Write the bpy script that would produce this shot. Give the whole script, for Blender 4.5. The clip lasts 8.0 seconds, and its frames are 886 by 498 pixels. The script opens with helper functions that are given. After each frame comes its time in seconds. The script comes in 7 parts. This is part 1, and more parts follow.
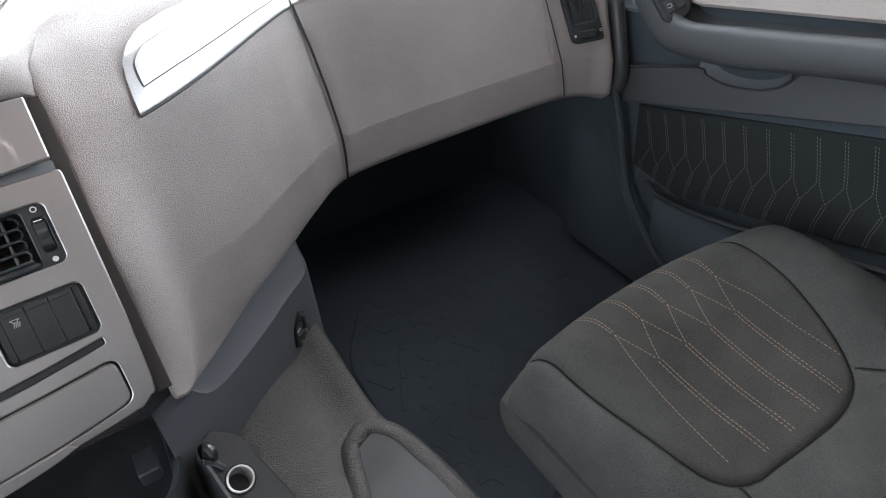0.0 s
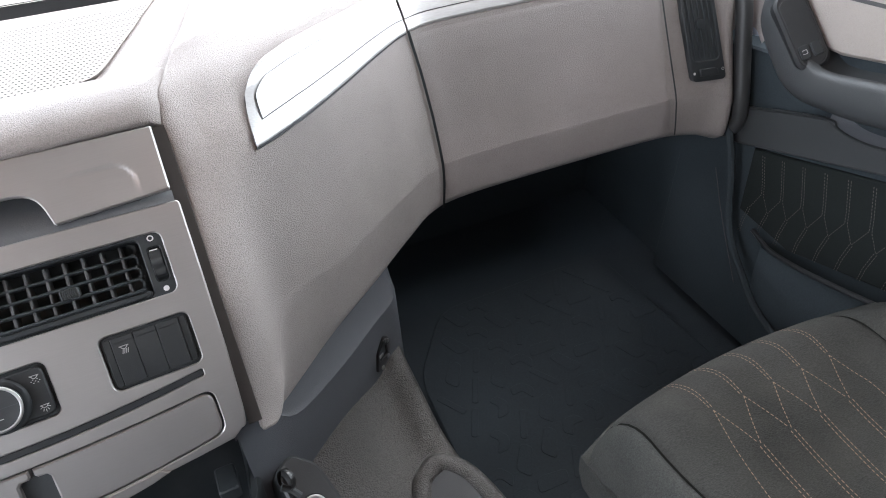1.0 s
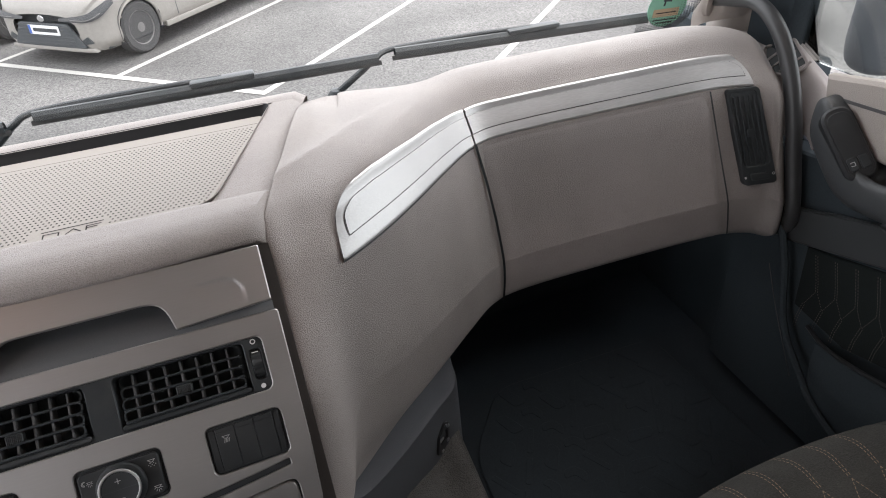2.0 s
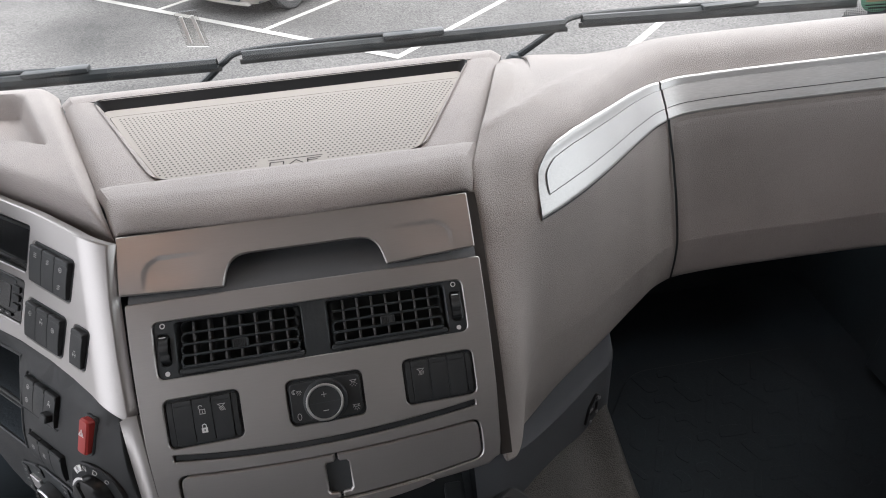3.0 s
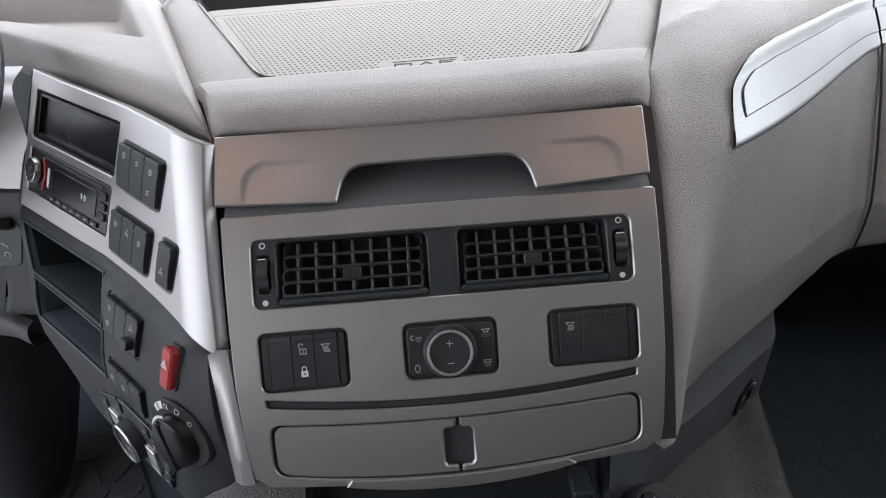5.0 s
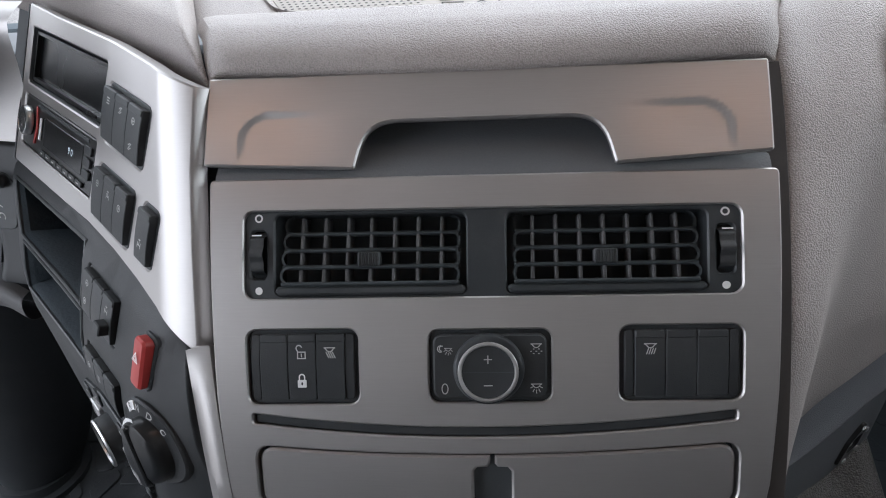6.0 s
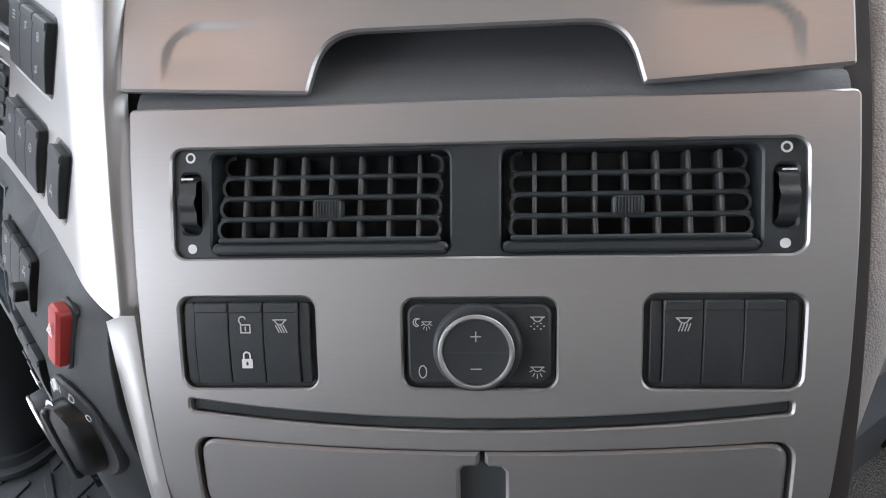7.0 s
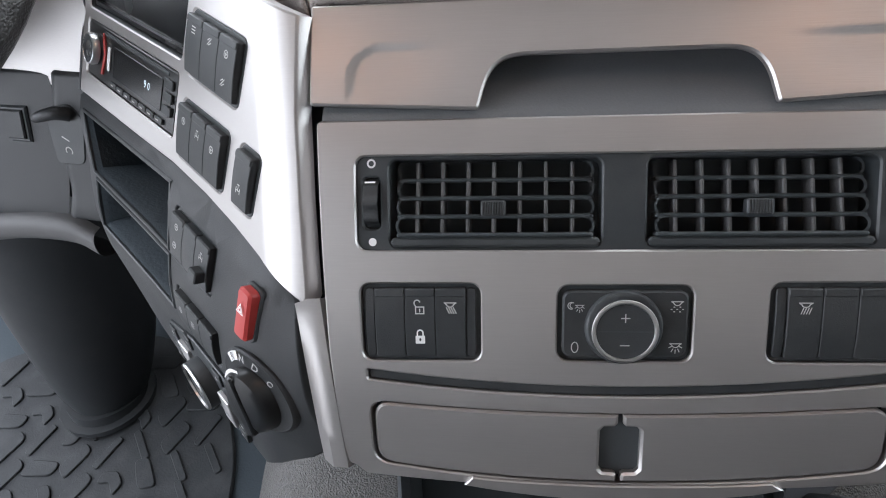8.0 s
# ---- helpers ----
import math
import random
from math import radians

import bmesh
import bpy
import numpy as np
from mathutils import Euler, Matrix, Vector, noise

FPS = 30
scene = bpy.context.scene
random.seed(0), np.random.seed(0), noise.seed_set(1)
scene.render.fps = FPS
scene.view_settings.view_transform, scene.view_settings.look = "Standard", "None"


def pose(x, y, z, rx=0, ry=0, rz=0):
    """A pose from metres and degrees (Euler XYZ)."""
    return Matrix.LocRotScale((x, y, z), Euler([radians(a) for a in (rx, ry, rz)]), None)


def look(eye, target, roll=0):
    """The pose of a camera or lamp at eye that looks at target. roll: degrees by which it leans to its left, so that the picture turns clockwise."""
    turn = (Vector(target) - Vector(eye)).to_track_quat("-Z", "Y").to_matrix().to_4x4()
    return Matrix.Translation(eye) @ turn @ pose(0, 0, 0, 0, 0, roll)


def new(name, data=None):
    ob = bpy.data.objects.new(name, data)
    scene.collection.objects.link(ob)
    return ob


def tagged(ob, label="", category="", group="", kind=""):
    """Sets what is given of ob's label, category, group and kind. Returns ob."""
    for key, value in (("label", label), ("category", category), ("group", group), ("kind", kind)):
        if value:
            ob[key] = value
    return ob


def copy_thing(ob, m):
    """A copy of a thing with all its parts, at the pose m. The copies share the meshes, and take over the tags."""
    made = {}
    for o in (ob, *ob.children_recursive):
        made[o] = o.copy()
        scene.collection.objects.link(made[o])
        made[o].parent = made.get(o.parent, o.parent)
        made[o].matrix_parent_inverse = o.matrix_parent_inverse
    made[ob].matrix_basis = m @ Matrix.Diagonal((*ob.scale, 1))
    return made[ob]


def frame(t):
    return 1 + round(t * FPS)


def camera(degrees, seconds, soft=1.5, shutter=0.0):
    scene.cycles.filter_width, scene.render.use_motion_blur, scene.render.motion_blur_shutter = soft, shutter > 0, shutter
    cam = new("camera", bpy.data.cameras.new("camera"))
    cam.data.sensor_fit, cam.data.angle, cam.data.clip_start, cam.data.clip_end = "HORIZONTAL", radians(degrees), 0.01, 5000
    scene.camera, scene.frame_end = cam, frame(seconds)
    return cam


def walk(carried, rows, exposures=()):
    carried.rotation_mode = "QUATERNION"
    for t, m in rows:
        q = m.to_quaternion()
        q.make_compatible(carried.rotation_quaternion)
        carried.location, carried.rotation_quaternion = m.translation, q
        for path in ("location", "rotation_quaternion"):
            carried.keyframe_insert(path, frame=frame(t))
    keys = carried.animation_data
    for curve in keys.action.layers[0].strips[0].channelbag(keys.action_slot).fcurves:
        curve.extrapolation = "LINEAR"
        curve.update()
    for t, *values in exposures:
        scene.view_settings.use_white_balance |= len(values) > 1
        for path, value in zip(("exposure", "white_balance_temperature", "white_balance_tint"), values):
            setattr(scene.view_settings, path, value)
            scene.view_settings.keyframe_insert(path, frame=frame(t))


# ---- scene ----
cam = camera(69.0, 8.0, 1.05)
PATH = [
    (0, (0.22, -0.592, 1.243), (1.015, 0.708, -0.052), -3.0),
    (0.5, (0.22, -0.531, 1.256), (0.996, 0.765, -0.055), -2.9),
    (1, (0.22, -0.525, 1.28), (0.819, 0.865, -0.028), -2.5),
    (1.2, (0.219, -0.527, 1.301), (0.723, 0.904, -0.002), -3.0),
    (2.3, (0.178, -0.55, 1.392), (0.66, 1.026, 0.26), -4.4),
    (2.5, (0.142, -0.551, 1.396), (0.585, 1.037, 0.264), -3.9),
    (3, (0.088, -0.539, 1.373), (0.266, 1.048, 0.168), -4.1),
    (3.5, (0.029, -0.518, 1.321), (0.125, 1.061, 0.096), -4.9),
    (4, (0.02, -0.505, 1.295), (0.079, 1.065, 0.058), -5.3),
    (4.5, (0.018, -0.476, 1.266), (0.032, 1.094, 0.028), -5.3),
    (4.7, (0.019, -0.469, 1.259), (0.011, 1.102, 0.022), -5.4),
    (5.8, (0.017, -0.37, 1.197), (-0.184, 1.171, -0.061), -5.5),
    (6, (0.021, -0.351, 1.167), (-0.2, 1.197, -0.08), -5.7),
    (6.5, (0.034, -0.301, 1.121), (-0.206, 1.207, -0.172), -6.2),
    (7, (0.029, -0.281, 1.104), (-0.229, 1.176, -0.241), -6.8),
    (7.5, (0.028, -0.276, 1.113), (-0.249, 1.133, -0.28), -7.4),
    (8, (-0.051, -0.318, 1.165), (-0.339, 1.055, -0.26), -8.1),
]
EXPOSURE = [(0, 3.2, 5950, 12), (0.5, 3.4, 5950, 12), (1.0, 3.3, 6000, 12), (1.3, 3.1, 6100, 13), (2.3, 2.05, 6400, 14), (3.5, 2.25, 6200, 13), (4.5, 2.35, 6050, 12), (6, 2.5, 5950, 12), (7, 3.08, 5950, 11), (7.5, 3.24, 5950, 11), (8, 3.1, 6000, 12)]
walk(cam, [(t, look(eye, target, roll)) for t, eye, target, roll in PATH], EXPOSURE)
# ---- light and sky ----
world = bpy.data.worlds.new("sky")
scene.world = world
world.use_nodes = True
wn = world.node_tree
sky = wn.nodes.new("ShaderNodeTexSky")
sky.sky_type, sky.sun_disc = "NISHITA", False
sky.sun_elevation, sky.sun_rotation = radians(53), radians(55)
sky.air_density, sky.dust_density = 1.0, 4.0
cloud = wn.nodes.new("ShaderNodeHueSaturation")
cloud.inputs["Saturation"].default_value = 0.18
wn.links.new(sky.outputs[0], cloud.inputs["Color"])
# an even layer of cloud over most of the sky
overcast = wn.nodes.new("ShaderNodeMix")
overcast.data_type = "RGBA"
overcast.inputs[0].default_value = 0.8
overcast.inputs[7].default_value = (4.7, 4.75, 4.8, 1)
wn.links.new(cloud.outputs[0], overcast.inputs[6])
wn.links.new(overcast.outputs[2], wn.nodes["Background"].inputs[0])
wn.nodes["Background"].inputs[1].default_value = 0.15
sun = new("sun", bpy.data.lights.new("sun", "SUN"))
sun.data.energy, sun.data.angle, sun.data.color = 0.55, radians(40), (1.0, 0.96, 0.9)
sun.matrix_world = look((2.5, 1.75, 4.05), (0, 0, 0))

# ---- materials ----
def mat(name, col, rough=0.5, metal=0.0, grain=0.0, scale=600.0, kind="noise", vary=0.08, patch=6.0, stretch=None, spec=0.5, coat=0.0, dust=0.0, dustcol=(0.4, 0.38, 0.35)):
    """One procedural surface: base colour with patchy wear and a fine tone, and a fine relief; voronoi grain has shade
    painted into its valleys.
    """
    m = bpy.data.materials.new(name)
    m.use_nodes = True
    nt = m.node_tree
    N, Lk = nt.nodes, nt.links
    b = N["Principled BSDF"]
    b.inputs["Roughness"].default_value, b.inputs["Metallic"].default_value = rough, metal
    b.inputs["Specular IOR Level"].default_value = spec
    b.inputs["Coat Weight"].default_value = coat
    tc = N.new("ShaderNodeTexCoord")
    src = tc.outputs["Object"]
    if stretch:
        mp = N.new("ShaderNodeMapping")
        mp.inputs["Scale"].default_value = stretch
        Lk.new(src, mp.inputs["Vector"])
        fine_src = mp.outputs[0]
    else:
        fine_src = src
    big = N.new("ShaderNodeTexNoise")
    big.inputs["Scale"].default_value, big.inputs["Detail"].default_value = patch, 5
    Lk.new(src, big.inputs["Vector"])
    if kind == "voronoi":
        fine = N.new("ShaderNodeTexVoronoi")
        fine.feature = "SMOOTH_F1"
        fine.inputs["Smoothness"].default_value = 0.6
        wob = N.new("ShaderNodeTexNoise")
        wob.inputs["Scale"].default_value = scale * 0.6
        mixv = N.new("ShaderNodeMix")
        mixv.data_type = "VECTOR"
        mixv.inputs[0].default_value = 0.0011 * 600 / scale
        Lk.new(fine_src, wob.inputs["Vector"])
        Lk.new(fine_src, mixv.inputs[4])
        Lk.new(wob.outputs["Color"], mixv.inputs[5])
        Lk.new(mixv.outputs[1], fine.inputs["Vector"])
        fo = fine.outputs["Distance"]
    else:
        fine = N.new("ShaderNodeTexNoise")
        fine.inputs["Detail"].default_value = 3
        Lk.new(fine_src, fine.inputs["Vector"])
        fo = fine.outputs[0]
    fine.inputs["Scale"].default_value = scale
    def ramp(lo, hi, out):
        r = N.new("ShaderNodeMapRange")
        r.inputs["To Min"].default_value, r.inputs["To Max"].default_value = lo, hi
        r.inputs["From Min"].default_value, r.inputs["From Max"].default_value = 0.2, 0.8
        Lk.new(out, r.inputs["Value"])
        return r.outputs[0]
    hv = N.new("ShaderNodeHueSaturation")
    hv.inputs["Color"].default_value = (*col, 1)
    mul = N.new("ShaderNodeMath")
    mul.operation = "MULTIPLY"
    Lk.new(ramp(1 - vary, 1 + vary, big.outputs[0]), mul.inputs[0])
    # voronoi: valleys between the grains get a darker colour, as painted shade
    Lk.new(ramp(1 + vary * 0.5, 1 - vary, fo) if kind == "voronoi" else ramp(1 - vary, 1 + vary * 0.6, fo), mul.inputs[1])
    Lk.new(mul.outputs[0], hv.inputs["Value"])
    colour = hv.outputs[0]
    if dust:
        dn = N.new("ShaderNodeTexNoise")
        dn.inputs["Scale"].default_value, dn.inputs["Detail"].default_value = 22, 8
        Lk.new(src, dn.inputs["Vector"])
        dr = N.new("ShaderNodeMapRange")
        dr.inputs["From Min"].default_value, dr.inputs["From Max"].default_value = 0.45, 0.8
        dr.inputs["To Max"].default_value = dust
        Lk.new(dn.outputs[0], dr.inputs["Value"])
        mx = N.new("ShaderNodeMix")
        mx.data_type = "RGBA"
        mx.inputs[7].default_value = (*dustcol, 1)
        Lk.new(dr.outputs[0], mx.inputs[0])
        Lk.new(colour, mx.inputs[6])
        colour = mx.outputs[2]
    Lk.new(colour, b.inputs["Base Color"])
    Lk.new(ramp(max(rough - 0.07, 0.02), min(rough + 0.07, 1), big.outputs[0]), b.inputs["Roughness"])
    if grain:
        bp = N.new("ShaderNodeBump")
        bp.inputs["Strength"].default_value = 1.0
        bp.inputs["Distance"].default_value = grain
        bp.invert = kind == "voronoi"
        Lk.new(fo, bp.inputs["Height"])
        Lk.new(bp.outputs[0], b.inputs["Normal"])
    return m

def plain(name, col, rough=0.5, metal=0.0, emit=0.0):
    m = mat(name, col, rough, metal, vary=0.03)
    if emit:
        b = m.node_tree.nodes["Principled BSDF"]
        b.inputs["Emission Color"].default_value = (*col, 1)
        b.inputs["Emission Strength"].default_value = emit
    return m

def glass(name, tint=(1, 1, 1), rough=0.0):
    m = bpy.data.materials.new(name)
    m.use_nodes = True
    nt = m.node_tree
    nt.nodes.remove(nt.nodes["Principled BSDF"])
    tr = nt.nodes.new("ShaderNodeBsdfTransparent")
    tr.inputs[0].default_value = (*tint, 1)
    gl = nt.nodes.new("ShaderNodeBsdfGlossy")
    gl.inputs["Roughness"].default_value = rough
    fr = nt.nodes.new("ShaderNodeFresnel")
    fr.inputs[0].default_value = 1.45
    mx = nt.nodes.new("ShaderNodeMixShader")
    nt.links.new(fr.outputs[0], mx.inputs[0])
    nt.links.new(tr.outputs[0], mx.inputs[1])
    nt.links.new(gl.outputs[0], mx.inputs[2])
    nt.links.new(mx.outputs[0], nt.nodes["Material Output"].inputs[0])
    return m

M_PAD = mat("soft_pad", (0.350, 0.317, 0.299), 0.50, grain=0.0006, scale=900, kind="voronoi", vary=0.20)
M_GLOVE = mat("grained_plastic", (0.360, 0.326, 0.313), 0.5, grain=0.0005, scale=950, kind="voronoi", vary=0.17)
M_SILVER = mat("silver_paint", (0.428, 0.412, 0.402), 0.40, 0.80, grain=0.00004, scale=90, vary=0.035, stretch=(0.5, 14, 14))
M_ALU = mat("brushed_aluminium", (0.53, 0.522, 0.517), 0.40, 0.60, scale=110, vary=0.16, stretch=(0.6, 9, 9))
M_CHROME = plain("satin_chrome", (0.62, 0.62, 0.62), 0.28, 1.0)
M_BLACK = mat("black_plastic", (0.032, 0.037, 0.040), 0.42, spec=0.4, grain=0.0001, scale=900, vary=0.1, dust=0.06)
M_SWITCH = mat("switch_plastic", (0.025, 0.028, 0.030), 0.48, spec=0.4, grain=0.00015, scale=1200, vary=0.08, dust=0.05)
M_DEEP = mat("deep_black", (0.044, 0.050, 0.054), 0.6, vary=0.1)
M_TRIMGREY = mat("trim_grey_plastic", (0.100, 0.105, 0.116), 0.55, grain=0.0003, scale=1000, kind="voronoi", vary=0.06)
M_DARKGREY = mat("dark_grey_plastic", (0.025, 0.027, 0.029), 0.48, spec=0.4, grain=0.00012, scale=900, kind="voronoi", vary=0.06)
M_LOWER = mat("fascia_black_plastic", (0.026, 0.028, 0.030), 0.52, spec=0.34, grain=0.00012, scale=900, kind="voronoi", vary=0.06, dust=0.04)
M_TRAYGREY = mat("pocket_grey", (0.075, 0.075, 0.076), 0.55, grain=0.0004, scale=700, vary=0.06)
M_POCKET = mat("pocket_lining", (0.125, 0.130, 0.135), 0.6, grain=0.0002, scale=700, vary=0.08)
M_MATBEIGE = mat("mat_rubber", (0.44, 0.41, 0.375), 0.7, grain=0.0002, scale=400, vary=0.04)
M_HOLE = plain("perforation", (0.035, 0.032, 0.03), 0.8)
M_CARPET = mat("tunnel_vinyl", (0.058, 0.055, 0.051), 0.40, grain=0.0012, scale=560, kind="voronoi", vary=0.50)
M_RUBBER = mat("rubber_mat", (0.034, 0.044, 0.052), 0.8, spec=0.25, grain=0.0004, scale=300, vary=0.15, dust=0.05, dustcol=(0.1, 0.1, 0.1))
M_DUSTYMAT = mat("dusty_rubber_mat", (0.016, 0.018, 0.020), 0.66, spec=0.3, grain=0.0004, scale=300, vary=0.2, dust=0.15, dustcol=(0.13, 0.135, 0.14))
M_FOOTWELL = mat("footwell_lining", (0.046, 0.058, 0.066), 0.85, spec=0.2, grain=0.0005, scale=300, vary=0.15)
M_CONE = mat("column_rubber", (0.014, 0.016, 0.018), 0.7, spec=0.3, vary=0.15, dust=0.05, dustcol=(0.1, 0.1, 0.1))
M_DOORGREY = mat("door_plastic", (0.056, 0.060, 0.063), 0.48, grain=0.0002, scale=800, kind="voronoi", vary=0.08)
M_RADIO = mat("gloss_black_plastic", (0.012, 0.013, 0.014), 0.3, vary=0.08, dust=0.06)
M_VANE = mat("vent_vane_plastic", (0.032, 0.039, 0.043), 0.5, spec=0.35, vary=0.08)
# near-black that stands for the shade in the seat's sewn creases
M_SEAM = mat("seam_shadow_cloth", (0.012, 0.012, 0.011), 1.0, spec=0.05, vary=0.1)
M_GAPSHADE = mat("gap_shade", (0.045, 0.039, 0.036), 0.7, vary=0.1)
M_FABRIC = mat("seat_cloth", (0.048, 0.050, 0.047), 0.95, grain=0.0016, scale=560, vary=0.42, spec=0.15, dust=0.16, dustcol=(0.12, 0.11, 0.1))
M_INSERT = mat("seat_insert_cloth", (0.045, 0.045, 0.042), 0.95, grain=0.0018, scale=330, vary=0.45, stretch=(1, 3.2, 1), spec=0.15, dust=0.1, dustcol=(0.13, 0.12, 0.1))
M_DOORCLOTH = mat("door_cloth", (0.020, 0.024, 0.024), 0.95, grain=0.0006, scale=700, vary=0.15, spec=0.15)
M_THREAD = plain("orange_thread", (0.21, 0.14, 0.095), 0.8)
M_THREAD2 = plain("sand_thread", (0.125, 0.110, 0.096), 0.8)
M_WHITE = plain("white_print", (0.75, 0.75, 0.74), 0.5)
M_RED = plain("red_plastic", (0.42, 0.045, 0.04), 0.4)
M_SCREEN = plain("dark_screen", (0.01, 0.011, 0.012), 0.25)
M_LIT = plain("lit_digits", (0.55, 0.65, 0.7), 0.4, emit=0.12)
M_GLASS = glass("clear_glass", (0.93, 0.95, 0.94))
M_GREEN = plain("green_print", (0.27, 0.58, 0.44), 0.5)
M_TAN = plain("tan_print", (0.55, 0.42, 0.28), 0.6)
M_CLEARFILM = glass("clear_plastic", (0.8, 0.8, 0.78), 0.2)
M_HEADLINER = mat("headliner", (0.80, 0.78, 0.75), 0.9, grain=0.0006, scale=500, vary=0.05)
# pale tone of the unseen upper rear wall, chosen to bounce light
M_REARBOUNCE = mat("rear_wall_bounce", (0.72, 0.69, 0.65), 0.9, grain=0.0006, scale=500, vary=0.06)
M_BEIGE = mat("beige_trim", (0.37, 0.333, 0.302), 0.6, grain=0.0006, scale=700, kind="voronoi", vary=0.04)
M_LEATHER = mat("black_leather", (0.02, 0.019, 0.018), 0.4, grain=0.0006, scale=500, kind="voronoi", vary=0.1)
M_ASPHALT = mat("asphalt", (0.134, 0.129, 0.124), 0.85, grain=0.008, scale=48, vary=0.85, patch=0.35, dust=0.0, dustcol=(0.3, 0.29, 0.28))
M_LINE = mat("road_paint", (0.45, 0.435, 0.405), 0.8, grain=0.003, scale=60, vary=0.12, patch=3, dust=0.2, dustcol=(0.3, 0.29, 0.28))
M_TYRE = mat("tyre_rubber", (0.05, 0.05, 0.05), 0.8, grain=0.002, scale=60, vary=0.2, dust=0.3, dustcol=(0.12, 0.115, 0.11))
M_RIM = mat("steel_rim", (0.16, 0.155, 0.15), 0.5, 0.2, vary=0.15)
M_CARBEIGE = mat("car_paint_sand", (0.25, 0.234, 0.212), 0.5, 0.0, vary=0.08, patch=2, coat=0.08, dust=0.2)
M_CARWHITE = mat("car_paint_pale_blue", (0.6, 0.66, 0.74), 0.25, 0.1, vary=0.04, patch=2, coat=0.6)
M_CARGLASS = plain("car_glass", (0.02, 0.025, 0.03), 0.05)
M_LAMP = plain("headlamp_lens", (0.03, 0.031, 0.033), 0.4)
M_PLATE = plain("plate_white", (0.75, 0.75, 0.75), 0.4)
M_BLUE = plain("plate_blue", (0.03, 0.1, 0.4), 0.4)
M_WARMLAMP = plain("warm_lamp_lens", (1.0, 0.52, 0.28), 0.4, emit=4.5)
M_HANDLE = mat("handle_plastic", (0.050, 0.051, 0.052), 0.36, grain=0.0001, scale=900, vary=0.06)
M_LEAF = mat("hedge_leaf", (0.07, 0.08, 0.05), 0.8, vary=0.3)

# ---- building helpers ----
def thing(name, label, category, at=(0, 0, 0), group="", kind=""):
    ob = new(name)
    ob.location = at
    ob.empty_display_size = 0.05
    return tagged(ob, label, category, group, kind)

def part(name, bm, material, parent=None, label="", sharp=38, smooth=True):
    bm.normal_update()
    me = bpy.data.meshes.new(name)
    tops, bend = bm.faces.layers.int.get("top"), bm.verts.layers.float_vector.get("bend")
    normals = [(v[bend] if g[tops] else (0, 0, 0)) for g in bm.faces for v in g.verts] if tops and bend else []
    bm.to_mesh(me)
    bm.free()
    for p in me.polygons:
        p.use_smooth = smooth
    if smooth:
        me.set_sharp_from_angle(angle=radians(sharp))
    for layer in ("top", "bend"):
        if layer in me.attributes:
            me.attributes.remove(me.attributes[layer])
    if normals:
        me.normals_split_custom_set([tuple(n) for n in normals])
    me.materials.append(material)
    ob = new(name, me)
    if parent:
        ob.parent = parent
        if parent.type == "EMPTY":
            ob.matrix_parent_inverse = Matrix.Translation(parent.location).inverted()
    if label:
        ob["label"] = label
    return ob

def solo(name, bm, material, label, category, group="", kind="", sharp=38):
    return tagged(part(name, bm, material, None, "", sharp), label, category, group, kind)

def warp(bm, f):
    tops = bm.faces.layers.int.get("top")
    if tops:
        # smooth normals of the bent face, taken from the bend itself
        keep = bm.verts.layers.float_vector.get("bend") or bm.verts.layers.float_vector.new("bend")
        for v in bm.verts:
            if any(g[tops] for g in v.link_faces):
                x, y, z = v.co
                du, dv = f(x + 1e-4, y, z) - f(x - 1e-4, y, z), f(x, y + 1e-4, z) - f(x, y - 1e-4, z)
                v[keep] = du.cross(dv).normalized()
    for v in bm.verts:
        v.co = f(*v.co)
    return bm

def join(*bms):
    out = bms[0]
    for b in bms[1:]:
        me = bpy.data.meshes.new("tmp")
        b.to_mesh(me)
        out.from_mesh(me)
        bpy.data.meshes.remove(me)
        b.free()
    return out

def rrect(x0, y0, x1, y1, r, n=5):
    pts = []
    for cx, cy, a in ((x1 - r, y0 + r, -90), (x1 - r, y1 - r, 0), (x0 + r, y1 - r, 90), (x0 + r, y0 + r, 180)):
        for k in range(n + 1):
            t = radians(a + 90 * k / n)
            pts.append((cx + r * math.cos(t), cy + r * math.sin(t)))
    return pts

def smooth_poly(corners, radii, n=5):
    """A closed outline whose corners are rounded, each with its own radius."""
    out, c = [], len(corners)
    rs = radii if isinstance(radii, (list, tuple)) else [radii] * c
    for i in range(c):
        p, a, b = Vector(corners[i]), Vector(corners[i - 1]), Vector(corners[(i + 1) % c])
        if rs[i] <= 0:
            out.append(tuple(p))
            continue
        da, db = (a - p), (b - p)
        ra, rb = min(rs[i], da.length * 0.48), min(rs[i], db.length * 0.48)
        s, e = p + da.normalized() * ra, p + db.normalized() * rb
        for k in range(n + 1):
            t = k / n
            q = s * (1 - t) ** 2 + p * 2 * t * (1 - t) + e * t * t
            out.append((q.x, q.y))
    return out

def ccw(pts):
    a = sum(p[0] * q[1] - q[0] * p[1] for p, q in zip(pts, pts[1:] + pts[:1]))
    return list(pts) if a > 0 else list(pts)[::-1]

